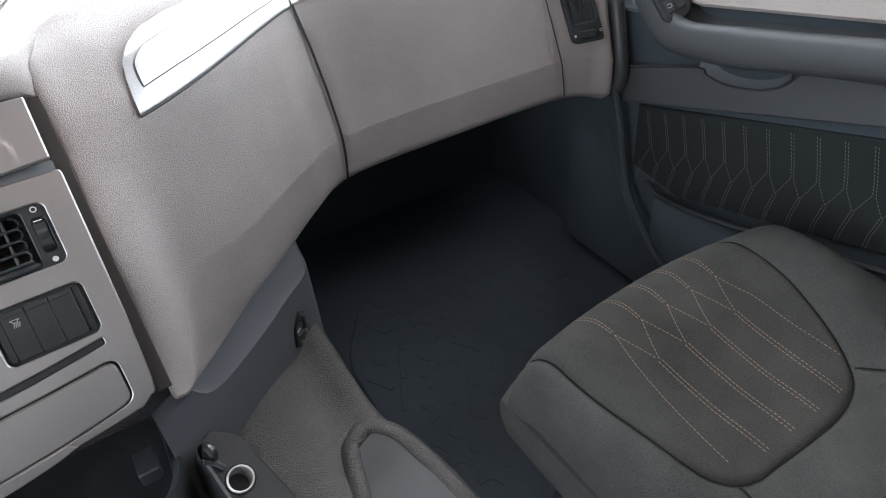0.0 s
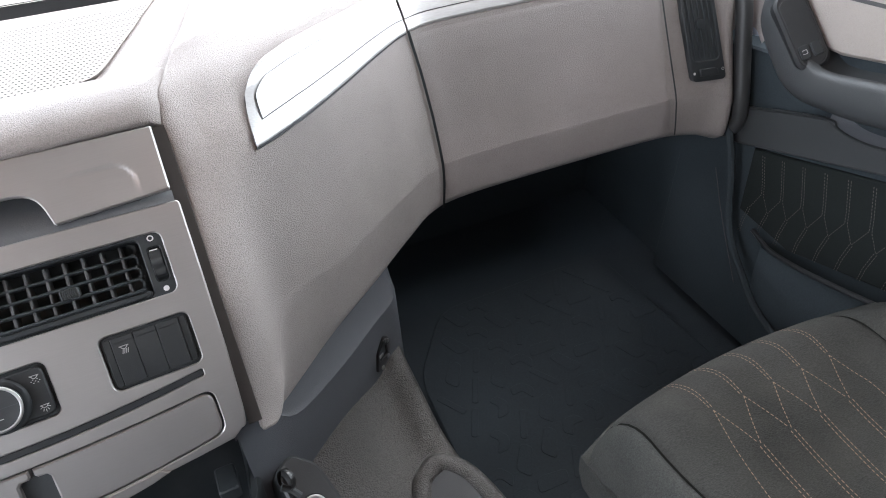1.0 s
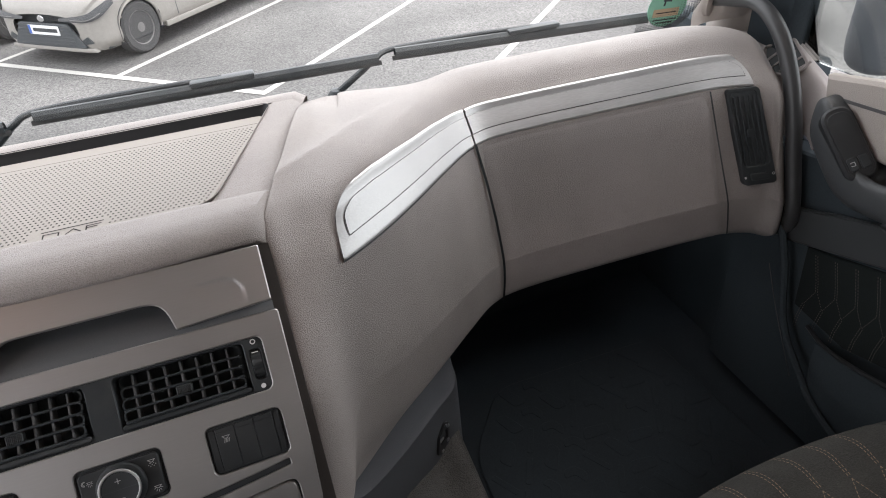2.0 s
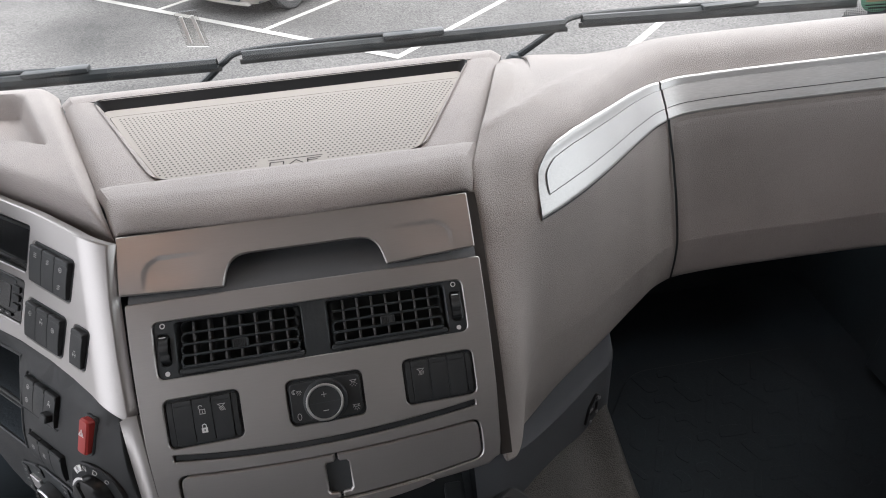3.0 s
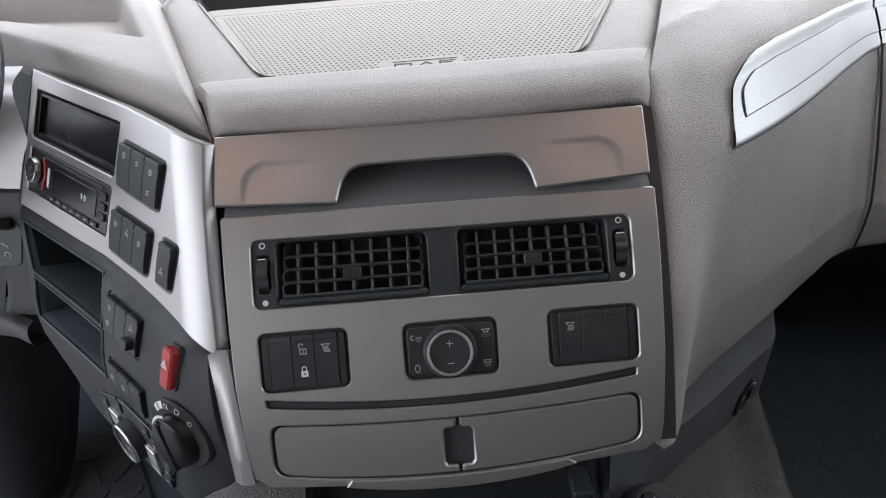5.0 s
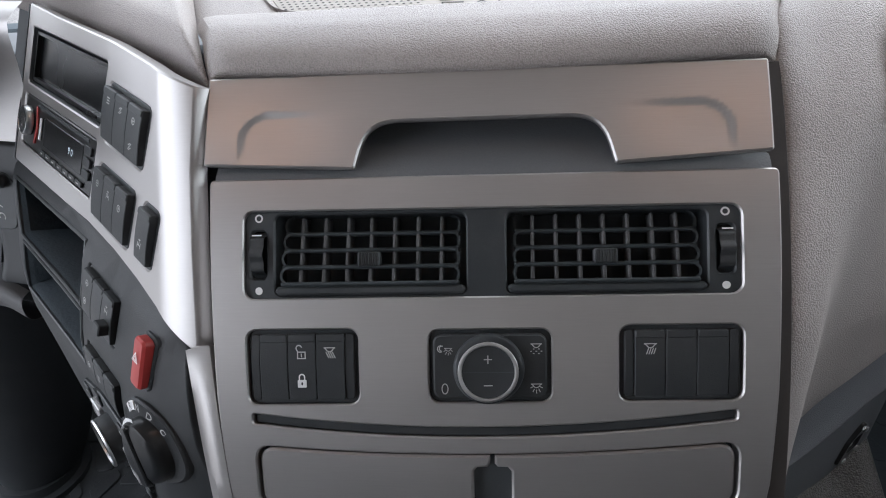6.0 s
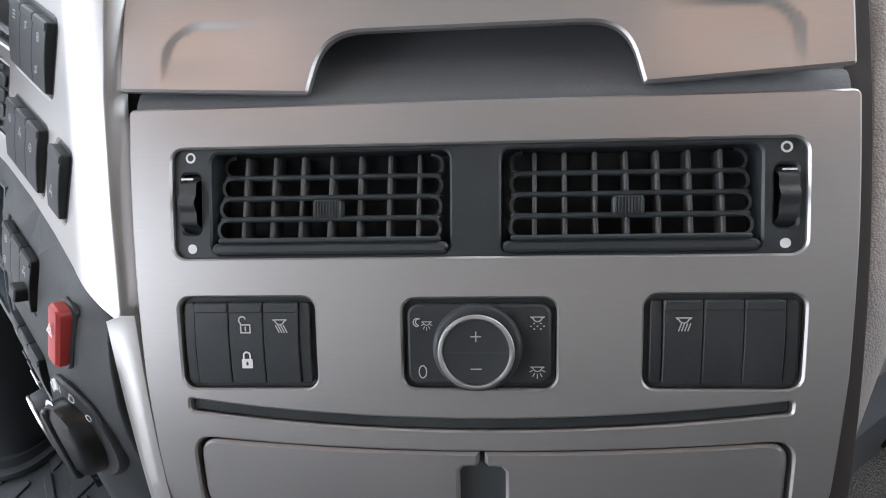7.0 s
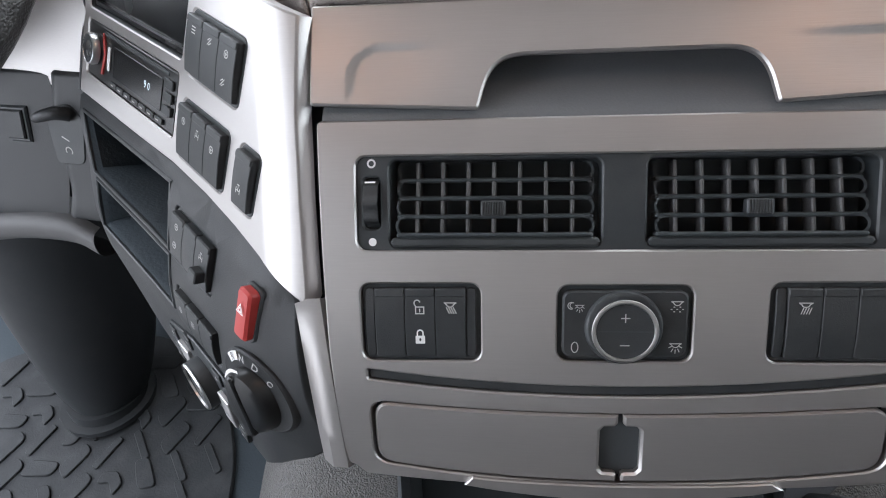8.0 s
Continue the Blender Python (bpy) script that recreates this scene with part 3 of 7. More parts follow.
# ---- passenger's side of the dashboard ----
def right_dash():
    base = [(0.275, 0.93), (0.195, 0.97), (0.133, 0.997), (0.086, 0.993), (0.047, 0.967), (0.0, 0.927), (-0.026, 0.85), (-0.0655, 0.738), (-0.0690, 0.69), (-0.062, 0.662), (-0.02, 0.648), (0.12, 0.66)]
    secs = [
        [(0.334, 0.56, 0.937), (0.2872, 0.36, 1.009), (0.2392, 0.211, 1.006), (0.2100, 0.132, 0.997), (0.1955, 0.114, 0.962), (0.1935, 0.060, 0.922), (0.1925, -0.026, 0.830), (0.1935, -0.096, 0.710), (0.197, -0.066, 0.680), (0.199, -0.032, 0.660), (0.203, 0.01, 0.62), (0.228, 0.1, 0.62)],
        [(0.335, 0.56, 0.94), (0.288, 0.36, 1.012), (0.240, 0.21, 1.011), (0.212, 0.13, 1.003), (0.1985, 0.088, 0.990), (0.1965, 0.031, 0.944), (0.1955, -0.053, 0.851), (0.1990, -0.101, 0.710), (0.2025, -0.072, 0.680), (0.204, -0.034, 0.660), (0.206, -0.008, 0.622), (0.23, 0.1, 0.625)],
        [(0.36, 0.565, 0.94), (0.317, 0.37, 1.004), (0.268, 0.23, 1.009), (0.243, 0.155, 1.003), (0.232, 0.105, 0.983), (0.226, 0.045, 0.938), (0.222, -0.025, 0.845), (0.2212, -0.064, 0.702), (0.2220, -0.043, 0.676), (0.221, -0.018, 0.652), (0.218, 0.0, 0.626), (0.24, 0.11, 0.63)],
        [(0.385, 0.57, 0.935), (0.345, 0.39, 0.993), (0.302, 0.25, 1.006), (0.287, 0.17, 1.000), (0.281, 0.117, 0.98), (0.272, 0.063, 0.938), (0.262, 0.03, 0.845), (0.255, 0.012, 0.765), (0.25, 0.008, 0.705), (0.247, 0.010, 0.66), (0.246, 0.018, 0.632), (0.26, 0.12, 0.636)],
    ]
    for x, y, dz in ((0.335, 0.108, 0.009), (0.40, 0.167, 0.006), (0.47, 0.236, 0.002), (0.528, 0.283, 0.0), (0.60, 0.300, 0.0), (0.80, 0.300, 0.0), (0.97, 0.294, 0.0), (1.053, 0.281, -0.006), (1.094, 0.264, -0.016), (1.118, 0.30, -0.03), (1.123, 0.40, -0.05)):
        k = 1 - step01(0.30, 0.53, x)
        sec = []
        for i, (o, z) in enumerate(base):
            oo = o * (1 - 0.55 * k) if i > 5 else o
            zz = z + dz - (0.02 * k if i > 7 else 0)
            far = (0.57, 0.46, 0.36 - 0.09 * k)[i] if i < 3 else 0
            sec.append((x + 0.05 * k * max(o, 0) / 0.275, max(min(y + oo, 0.60), far), zz))
        secs.append(sec)
    # beside the console the pad turns back into a shallow cove
    for sec, back in ((secs[0], 0.018), (secs[1], 0.017), (secs[2], -0.004)):
        for k in (4, 5, 6, 7, 8):
            x, y, z = sec[k]
            sec[k] = (x, y + back * {4: 0.4, 7: 0.5, 8: 0.3}.get(k, 1), z)
    # a soft crease along the knee edge
    for sec in secs:
        a, b, c = (Vector(sec[k]) for k in (6, 7, 8))
        sec[7:8] = [tuple(b.lerp(a, 0.13)), tuple(b), tuple(b.lerp(c, 0.26))]
    bm = loft(secs, 8, 7)
    for v in bm.verts:
        # a crease runs back across the top, with a lower field between it and the seam
        d, along = (v.co.x - 0.225) * -0.63 + (v.co.y - 0.171) * 0.777, (v.co.x - 0.225) * 0.777 + (v.co.y - 0.171) * 0.63
        if v.co.z > 0.97 and along > -0.03:
            fade = (1 - step01(0.19, 0.33, along)) * step01(-0.03, 0.02, along)
            v.co.z += fade * (0.0060 * math.exp(-abs(d) / 0.009) - 0.008 * step01(0.0, 0.05, d) * step01(0.0, 0.03, v.co.x - pad_edge(1, min(max((v.co.y - 0.08) / 0.344, 0), 1))))
    return bm

part("right_pad", right_dash(), M_PAD, dash, "grained taupe passenger dashboard with rounded knee edge", sharp=60)

part("carrier", join(box(-1.15, 1.1, 0.58, 0.7, 0.55, 0.82, 0.01, 1), box(-0.17, 0.17, 0.16, 0.6, 0.5, 0.94, 0.01, 1)), M_DEEP, dash, "black carrier inside the dashboard")
# ---- passenger's trim strip, glove box lid and side vent ----
TRIM_RUN = spline([(0.222, 0.045, 0.011), (0.272, 0.063, 0.011), (0.335, 0.108, 0.009), (0.40, 0.167, 0.006), (0.47, 0.236, 0.002), (0.528, 0.283, 0.0), (0.60, 0.300, 0.0), (0.80, 0.300, 0.0), (0.97, 0.294, 0.0), (1.06, 0.280, -0.006), (1.11, 0.262, -0.016)], 12)

def trim_run(x):
    """Where the trim strip's lower edge runs: y and rise over x."""
    for p, q in zip(TRIM_RUN, TRIM_RUN[1:]):
        if x <= q.x:
            return p.lerp(q, (x - p.x) / (q.x - p.x))
    return TRIM_RUN[-1]

def smooth_line(x):
    return trim_run(x).y

def trim_at(x, h, out):
    """A point of the trim band: h from 0 (lower edge) to 1 (upper edge), out of the pad by out."""
    p = trim_run(x)
    return Vector((x + 0.009 * h * (1 - step01(0.3, 0.53, x)), p.y + 0.047 * h - out * 0.66, 0.927 + p.z + 0.040 * h + out * 0.75))

TRIM_TOP = [(0.2, 1.24), (0.275, 1.27), (0.30, 1.38), (0.33, 1.43), (0.37, 1.38), (0.46, 1.18), (0.53, 1.0), (0.6, 0.97), (1.2, 1.0)]
def trim_top(x):
    """How far up the strip reaches over x."""
    for (x0, h0), (x1, h1) in zip(TRIM_TOP, TRIM_TOP[1:]):
        if x <= x1:
            return h0 + (h1 - h0) * (x - x0) / (x1 - x0)
    return 1.0

def trim_piece(x0, x1, lift=0.0055, tip_left=0.0, tip_right=0.0, h0=0.0, h1=1.0, stepped=False):
    """A length of the trim band with a rounded outer end; stepped: a border that falls in towards the inlay."""
    n = 60
    rows = []
    rise = [(0.06, 0.0), (0.12, 0.0009), (0.25, 0.0007), (0.5, 0.0003), (0.72, 0.0), (0.78, -0.0004), (0.835, -0.0002), (0.89, 0.0022), (0.93, 0.0026)] if stepped else [(q, 0.0005) for q in (0.2, 0.4, 0.6, 0.7, 0.78, 0.86, 0.92, 0.96)]
    sec = [(0.0, -0.004 - lift), (0.0, -lift * 0.3), (0.03, 0.0)] + rise + [(0.97, 0.0022 if stepped else 0.0), (1.0, 0.0004 if stepped else -lift * 0.3), (1.0, -0.004 - lift)]
    for q, o in sec:
        k = max(0.0, (q - 0.66) / 0.34)
        a = x0 + tip_left * (1.25 * (1 - math.sqrt(max(0.0, 1 - k * k))) - 0.20 * math.sin(math.pi * min(q / 0.8, 1.0) * 0.62) * (1 - 0.5 * k))
        b = x1 - tip_right * q ** 4
        h = h0 + (h1 - h0) * q
        rows.append([trim_at(a + (b - a) * j / n, h * trim_top(a + (b - a) * j / n), lift + o) for j in range(n + 1)])
    bm = grid(rows)
    bmesh.ops.holes_fill(bm, edges=[e for e in bm.edges if e.is_boundary], sides=40)
    return bm

strip = part("trim_strip", trim_piece(0.275, 0.5265, 0.0055, 0.022, stepped=True), M_ALU, dash, "bright brushed aluminium trim strip")
part("strip_edge", trim_piece(0.2748, 0.5265, 0.0022, 0.022, 0, -0.022, 1.018), M_DARKGREY, strip, "dark joint round the strip")
# slightly larger dark piece: its rim paints the shadow line round the inlay
part("inlay_shade_line", trim_piece(0.2862, 0.5262, 0.0068, 0.019, 0, 0.266, 0.786), M_DARKGREY, strip, "dark line painted for the shade round the inlay")
part("strip_inlay", trim_piece(0.2870, 0.5263, 0.0072, 0.0185, 0, 0.274, 0.780), M_ALU, strip, "raised brushed inlay")
strip = part("trim_strip", trim_piece(0.5300, 1.0465, 0.0055, 0, 0.026, stepped=True), M_ALU, dash, "bright brushed aluminium trim strip")
part("strip_inlay", trim_piece(0.5302, 1.036, 0.0072, 0, 0.022, 0.274, 0.780), M_ALU, strip, "raised brushed inlay")
part("inlay_shade_line", trim_piece(0.5301, 1.0368, 0.0068, 0, 0.022, 0.266, 0.786), M_DARKGREY, strip, "dark line painted for the shade round the inlay")

LID_EDGE = [(0.95, 0.5295), (0.927, 0.5300), (0.87, 0.540), (0.81, 0.5465), (0.76, 0.5490), (0.71, 0.5490), (0.665, 0.5450), (0.60, 0.540)]
def lid_edge(z):
    """Where the glove box lid's inner edge runs over its height."""
    for (z0, x0), (z1, x1) in zip(LID_EDGE, LID_EDGE[1:]):
        if z >= z1:
            return x0 + (x1 - x0) * (z - z0) / (z1 - z0)
    return 0.54

def glove_lid():
    prof = [(0.0, 0.9235), (-0.012, 0.895), (-0.026, 0.85), (-0.0610, 0.751), (-0.0655, 0.738), (-0.0667, 0.725), (-0.0690, 0.692), (-0.0675, 0.672), (-0.055, 0.657)]
    dense = spline([(a, b, 0) for a, b in prof], 5)
    rows = []
    x1 = 0.961
    for k in range(41):
        f = k / 40
        row = []
        for j, d in enumerate(dense):
            t = j / (len(dense) - 1)
            right = x1 + 0.0345 * t
            left = lid_edge(d.y) + 0.003
            x = left + (right - left) * f
            edge = min(f, 1 - f) * (right - left)
            o = 0.0035 * min(1, edge / 0.003) if edge < 0.003 else 0.0035
            if t < 0.02 or t > 0.98:
                o = 0
            row.append((x, smooth_line(x) + d.x - o, d.y))
        rows.append(row)
    return grid(rows)

glove = part("glove_box_lid", glove_lid(), M_GLOVE, dash, "taupe grained glove box lid, closed", sharp=60)

def dash_face(x, z, out=0.0):
    """A point on the passenger's face of the dashboard."""
    zs = [(0.927, 0.0), (0.85, -0.026), (0.738, -0.0655), (0.69, -0.0690), (0.60, -0.0690)]
    for (z0, o0), (z1, o1) in zip(zs, zs[1:]):
        if z >= z1:
            return Vector((x, smooth_line(x) + o0 + (o1 - o0) * (z - z0) / (z1 - z0) - out, z + out * 0.25))
    return Vector((x, smooth_line(x) - 0.068 - out, z))

def seam(x0, x1, z0, z1, wid, n=16):
    return grid([[dash_face(x0 + (x1 - x0) * k / n + s * wid, z0 + (z1 - z0) * k / n, 0.0045) for k in range(n + 1)] for s in (-0.5, 0.5)])

part("lid_gap", grid([[dash_face(lid_edge(0.93 - 0.266 * k / 24) + s, 0.93 - 0.266 * k / 24, 0.0042) for k in range(25)] for s in (-0.0028, 0.0020)]), M_CONE, dash, "dark gap beside the glove box lid")
part("lid_gap", join(seam(0.964, 0.9985, 0.926, 0.668, 0.003)), M_DEEP, dash, "dark gap beside the glove box lid")

def side_face(u, v, w):
    """The vent's own frame on the dashboard face: u right, v up."""
    return dash_face(u, v, w + 0.004)

def leaned(x0, x1, z0, z1):
    """An outline between heights whose sides lean with the dashboard's end."""
    return [(x + 0.17 * (0.935 - z), z) for x, z in rrect(x0, z0, x1, z1, 0.008)]

dv = part("air_vent", warp(plate(leaned(0.990, 1.050, 0.760, 0.924), [leaned(0.996, 1.044, 0.792, 0.918)], 0.012, 0.001, top=0.004), side_face), M_BLACK, dash, "black outer air vent with upright vanes")
part("vent_back", warp(plate(leaned(0.992, 1.048, 0.786, 0.922), (), 0.001, 0.0002, top=0.0012), side_face), M_DEEP, dv)
for k in range(5):
    x = 1.002 + 0.009 * k
    part("vane", warp(plate([(a + 0.17 * (0.935 - b), b) for a, b in rrect(x - 0.0012, 0.795, x + 0.0012, 0.911, 0.0009, 2)], (), 0.004, 0.0004, top=0.004), side_face), M_BLACK, dv)
part("vane_slider", warp(plate([(a + 0.17 * (0.935 - b), b) for a, b in rrect(1.013, 0.842, 1.026, 0.856, 0.002, 2)], (), 0.005, 0.0006, top=0.006), side_face), M_BLACK, dv)
part("thumbwheel", warp(plate([(a + 0.17 * (0.935 - b), b) for a, b in rrect(1.003, 0.768, 1.036, 0.780, 0.003, 3)], (), 0.005, 0.001, top=0.007), side_face), M_BLACK, dv)
part("marker", warp(revolve([(0.0022, 0), (0.0022, 0.0004), (0.0001, 0.0004)], 12, 1.0215, 0.774), lambda a, b, c: side_face(a, b, 0.0046 + c)), M_WHITE, dv)
part("marker", warp(strokes([arc(1.0725, 0.777, 0.002, 0, 360, 12)], 0.0008), lambda a, b, c: side_face(a, b, 0.0048)), M_WHITE, dv)

# ---- lower grey panel beside the console ----
def lower_panel():
    secs = []
    for x, y, zt in ((0.160, -0.062, 0.640), (0.196, -0.035, 0.640), (0.23, -0.006, 0.640), (0.30, 0.045, 0.648), (0.37, 0.098, 0.652), (0.415, 0.135, 0.655), (0.425, 0.19, 0.66), (0.425, 0.36, 0.66)):
        f = 0.052 * step01(0.18, 0.25, x)
        secs.append([(x, y + 0.030, zt + 0.025), (x, y + 0.021, zt), (x + 0.003, y + 0.021 - 0.52 * f, zt - f + 0.004), (x + 0.004, y + 0.019 - 0.52 * f, zt - f - 0.004), (x + 0.006, y - 0.010, 0.49), (x + 0.008, y - 0.01, 0.40)])
    return loft(secs, 5, 3)

solo("footwell_trim", lower_panel(), M_TRIMGREY, "blue-grey plastic panel below the dashboard beside the tunnel", "panel", sharp=70)
def on_lower(u, v, w):
    """The small socket's frame on the lower panel."""
    o, ux = Vector((0.374, 0.0955, 0.537)), Vector((0.79, 0.613, 0))
    n = Vector((0.613, -0.79, 0))
    return o + ux * u + n.cross(ux) * v + n * (w + 0.006)
dsock = thing("wall_socket", "small black socket with bright contacts on the grey panel", "socket", (0.374, 0.0955, 0.537))
part("housing", warp(plate(smooth_poly([(-0.019, -0.024), (-0.004, -0.031), (0.017, -0.012), (0.019, 0.022), (0.008, 0.030), (-0.012, 0.010)], 0.005), [rrect(-0.009, -0.008, 0.011, 0.013, 0.004)], 0.010, 0.0012, top=0.004), on_lower), M_RADIO, dsock)
part("insert", warp(plate(rrect(-0.010, -0.009, 0.012, 0.014, 0.003), (), 0.004, 0.0005, top=-0.003), on_lower), M_DEEP, dsock)
for u, v in ((0.007, 0.0235), (0.0145, 0.017), (-0.0055, -0.024), (0.011, -0.0135)):
    part("screw", warp(revolve([(0.0034, 0.003), (0.0034, 0.0052), (0.0016, 0.0060), (0.0001, 0.0060)], 12, u, v), on_lower), M_CHROME, dsock)
part("contact", warp(plate(rrect(-0.007, -0.006, 0.004, -0.001, 0.001, 2), (), 0.004, 0.0004, top=0.002), on_lower), M_CHROME, dsock)

# ---- centre fascia ----
console = thing("centre_console", "silver-grey centre fascia with air vents, switches and cup holder lids", "centre console", (0, 0.0, 0.75))

def turn(a, p, b, n=6):
    """A rounded corner at p, from a to b."""
    return [tuple(Vector(a) * (1 - t) ** 2 + Vector(p) * 2 * t * (1 - t) + Vector(b) * t * t) for t in (k / n for k in range(n + 1))]

def band(u0, u1, te, tm, be, bm_, r, n=16):
    """An outline that hangs lower in the middle than at its ends, u0 to u1."""
    c, h = (u0 + u1) / 2, (u1 - u0) / 2
    cur = lambda u, e, m: m + (e - m) * ((u - c) / h) ** 2
    bot = [(u0 + r + (u1 - u0 - 2 * r) * k / n, 0) for k in range(n + 1)]
    pts = [(u, cur(u, be, bm_)) for u, _ in bot] + turn((u1 - r, cur(u1 - r, be, bm_)), (u1, cur(u1, be, bm_)), (u1, cur(u1, be, bm_) + r))
    pts += turn((u1, cur(u1, te, tm) - r), (u1, cur(u1, te, tm)), (u1 - r, cur(u1 - r, te, tm))) + [(u, cur(u, te, tm)) for u, _ in bot[::-1]]
    pts += turn((u0 + r, cur(u0 + r, te, tm)), (u0, cur(u0, te, tm)), (u0, cur(u0, te, tm) - r)) + turn((u0, cur(u0, be, bm_) + r), (u0, cur(u0, be, bm_)), (u0 + r, cur(u0 + r, be, bm_)))
    return [p for k, p in enumerate(pts) if (Vector(p) - Vector(pts[k - 1])).length > 1e-5]

VENT_HOLE = rrect(-0.167, -0.0545, 0.166, 0.0045, 0.007)
BANK_L, BANK_K, BANK_R = (-0.166, -0.1265, -0.0865, -0.0755), (-0.0378, -0.1262, 0.0446, -0.0768), (0.0886, -0.1262, 0.1668, -0.0752)
SLOT_HOLE = band(-0.164, 0.1635, -0.1325, -0.1437, -0.1395, -0.1505, 0.002)
LID_HOLE = band(-0.1635, 0.1660, -0.1545, -0.1625, -0.2005, -0.2150, 0.012)

def face_outline():
    right = [(0.1835, -0.2035), (0.1862, -0.185), (0.1892, -0.12), (0.1902, -0.04), (0.1905, 0.0275)]
    left = [(-0.1928, 0.0275), (-0.1912, -0.04), (-0.1896, -0.12), (-0.1862, -0.185), (-0.1825, -0.2035)]
    bottom = [(-0.17 + 0.34 * k / 18, -0.2105 - 0.0095 * (1 - (k / 9 - 1) ** 2)) for k in range(19)]
    return smooth_poly(right + left, [0.012, 0, 0, 0, 0.004, 0.004, 0, 0, 0, 0.012])[:] if not bottom else bottom + smooth_poly(right + left, [0.004, 0, 0, 0, 0.004, 0.004, 0, 0, 0, 0.004])

part("faceplate", warp(plate(face_outline(), [VENT_HOLE, rrect(*BANK_L, 0.007), rrect(*BANK_K, 0.007), rrect(*BANK_R, 0.007), SLOT_HOLE, LID_HOLE], 0.014, 0.0011, step=0.02), cen), M_SILVER, console, "brushed silver-grey faceplate with rounded openings")
part("inner_body", join(warp(plate(rrect(-0.204, -0.208, 0.200, 0.112, 0.01), (), 0.05, 0.002, step=0.04, top=-0.042), cen), warp(plate(band(-0.162, 0.162, -0.131, -0.142, -0.141, -0.152, 0.002), (), 0.002, 0.0003, top=-0.010), cen)), M_DEEP, console, "black carrier behind the openings")
part("slot_rail", warp(plate(band(-0.1630, 0.1625, -0.1328, -0.1440, -0.1392, -0.1502, 0.001), (), 0.006, 0.0006, step=0.02, top=-0.0035), cen), M_SWITCH, console, "dark strip filling the slot")

# cup holder lids
def lid(u0, u1, cut):
    c, h = 0.00125, 0.1647
    n = 16
    lo = lambda u: -0.2140 + 0.0140 * ((u - c) / h) ** 2
    hi = lambda u: -0.1637 + 0.0078 * ((u - c) / h) ** 2
    r = 0.012
    if cut > 0:
        xs = [u0 + r + (u1 - u0 - r) * k / n for k in range(n + 1)]
        pts = [(u, lo(u)) for u in xs] + [(u1, -0.2085), (u1 - 0.002, -0.2072), (u1 - 0.009, -0.2068), (u1 - 0.0115, -0.2040), (u1 - 0.0115, -0.1755), (u1 - 0.009, -0.1725), (u1 - 0.002, -0.1722), (u1, -0.170)] + [(u, hi(u)) for u in xs[::-1]]
        pts += turn((u0 + r, hi(u0 + r)), (u0, hi(u0)), (u0, hi(u0) - r))[1:] + turn((u0, lo(u0) + r), (u0, lo(u0)), (u0 + r, lo(u0 + r)))[:-1]
    else:
        xs = [u0 + (u1 - r - u0) * k / n for k in range(n + 1)]
        pts = [(u, lo(u)) for u in xs] + turn((u1 - r, lo(u1 - r)), (u1, lo(u1)), (u1, lo(u1) + r))[1:] + turn((u1, hi(u1) - r), (u1, hi(u1)), (u1 - r, hi(u1 - r)))[:-1]
        pts += [(u, hi(u)) for u in xs[::-1]] + [(u0, -0.170), (u0 + 0.002, -0.1722), (u0 + 0.009, -0.1725), (u0 + 0.0115, -0.1755), (u0 + 0.0115, -0.2040), (u0 + 0.009, -0.2068), (u0 + 0.002, -0.2072), (u0, -0.2085)]
    return warp(plate(pts, (), 0.010, 0.0018, step=0.03, top=-0.001), cen)

part("cup_holder_lid", lid(-0.1612, 0.0026, 1), M_SILVER, console, "closed silver-grey lid")
part("cup_holder_lid", lid(0.0058, 0.1637, -1), M_SILVER, console, "closed silver-grey lid")
part("lid_recess", warp(plate(rrect(-0.011, -0.2115, 0.019, -0.163, 0.004), (), 0.002, 0.0004, top=-0.0085), cen), M_DEEP, console)
lip_pts = [(-0.100, -0.2172), (-0.094, -0.2108)] + [(-0.094 + 0.194 * k / 12, -0.2112 - 0.004 * (1 - (k / 6 - 1) ** 2)) for k in range(1, 12)] + [(0.100, -0.2108), (0.108, -0.2160)] + [(0.108 - 0.208 * k / 12, -0.2172 - 0.010 * (1 - (k / 6 - 1) ** 2)) for k in range(1, 12)]
part("pull_lip", warp(plate(lip_pts, (), 0.010, 0.0010, step=0.03, top=0.0035), cen), M_SILVER, console, "silver finger lip below the lids")

# storage flap with its finger notch
flap_pts = smooth_poly([(-0.196, 0.0372), (-0.0878, 0.0325), (-0.0815, 0.0560), (-0.0690, 0.0655), (0.0690, 0.0655), (0.0815, 0.0560), (0.0876, 0.0325), (0.1868, 0.0385), (0.1872, 0.1004), (-0.1962, 0.1014)], [0.002, 0.002, 0.012, 0.012, 0.012, 0.012, 0.002, 0.002, 0.002, 0.002], 5)
def pressed(u, v, w):
    """The flap's face: two finger areas beside the notch are pressed in, with rounded upper corners."""
    r, a, b = 0.0225, 0.1680 - abs(u + 0.004), 0.0745 - v
    d = r - math.hypot(r - a, r - b) if a < r and b < r else min(a, b)
    fade = step01(0.088, 0.145, abs(u + 0.004)) * step01(0.034, 0.058, v)
    return cen(u, v, w - 0.0017 * step01(-0.001, 0.005, d) * fade)
flap = part("storage_flap", warp(plate(flap_pts, (), 0.006, 0.0014, step=0.0026, top=0.004), pressed), M_SILVER, console, "silver-grey storage flap with a finger notch")
def pocket():
    rows = []
    for v, w in ((0.022, -0.003), (0.031, -0.004), (0.036, -0.006), (0.046, -0.014), (0.058, -0.024), (0.066, -0.030), (0.080, -0.034), (0.10, -0.036)):
        rows.append([cen(-0.19 + 0.377 * k / 12, v, w) for k in range(13)])
    return grid(rows)
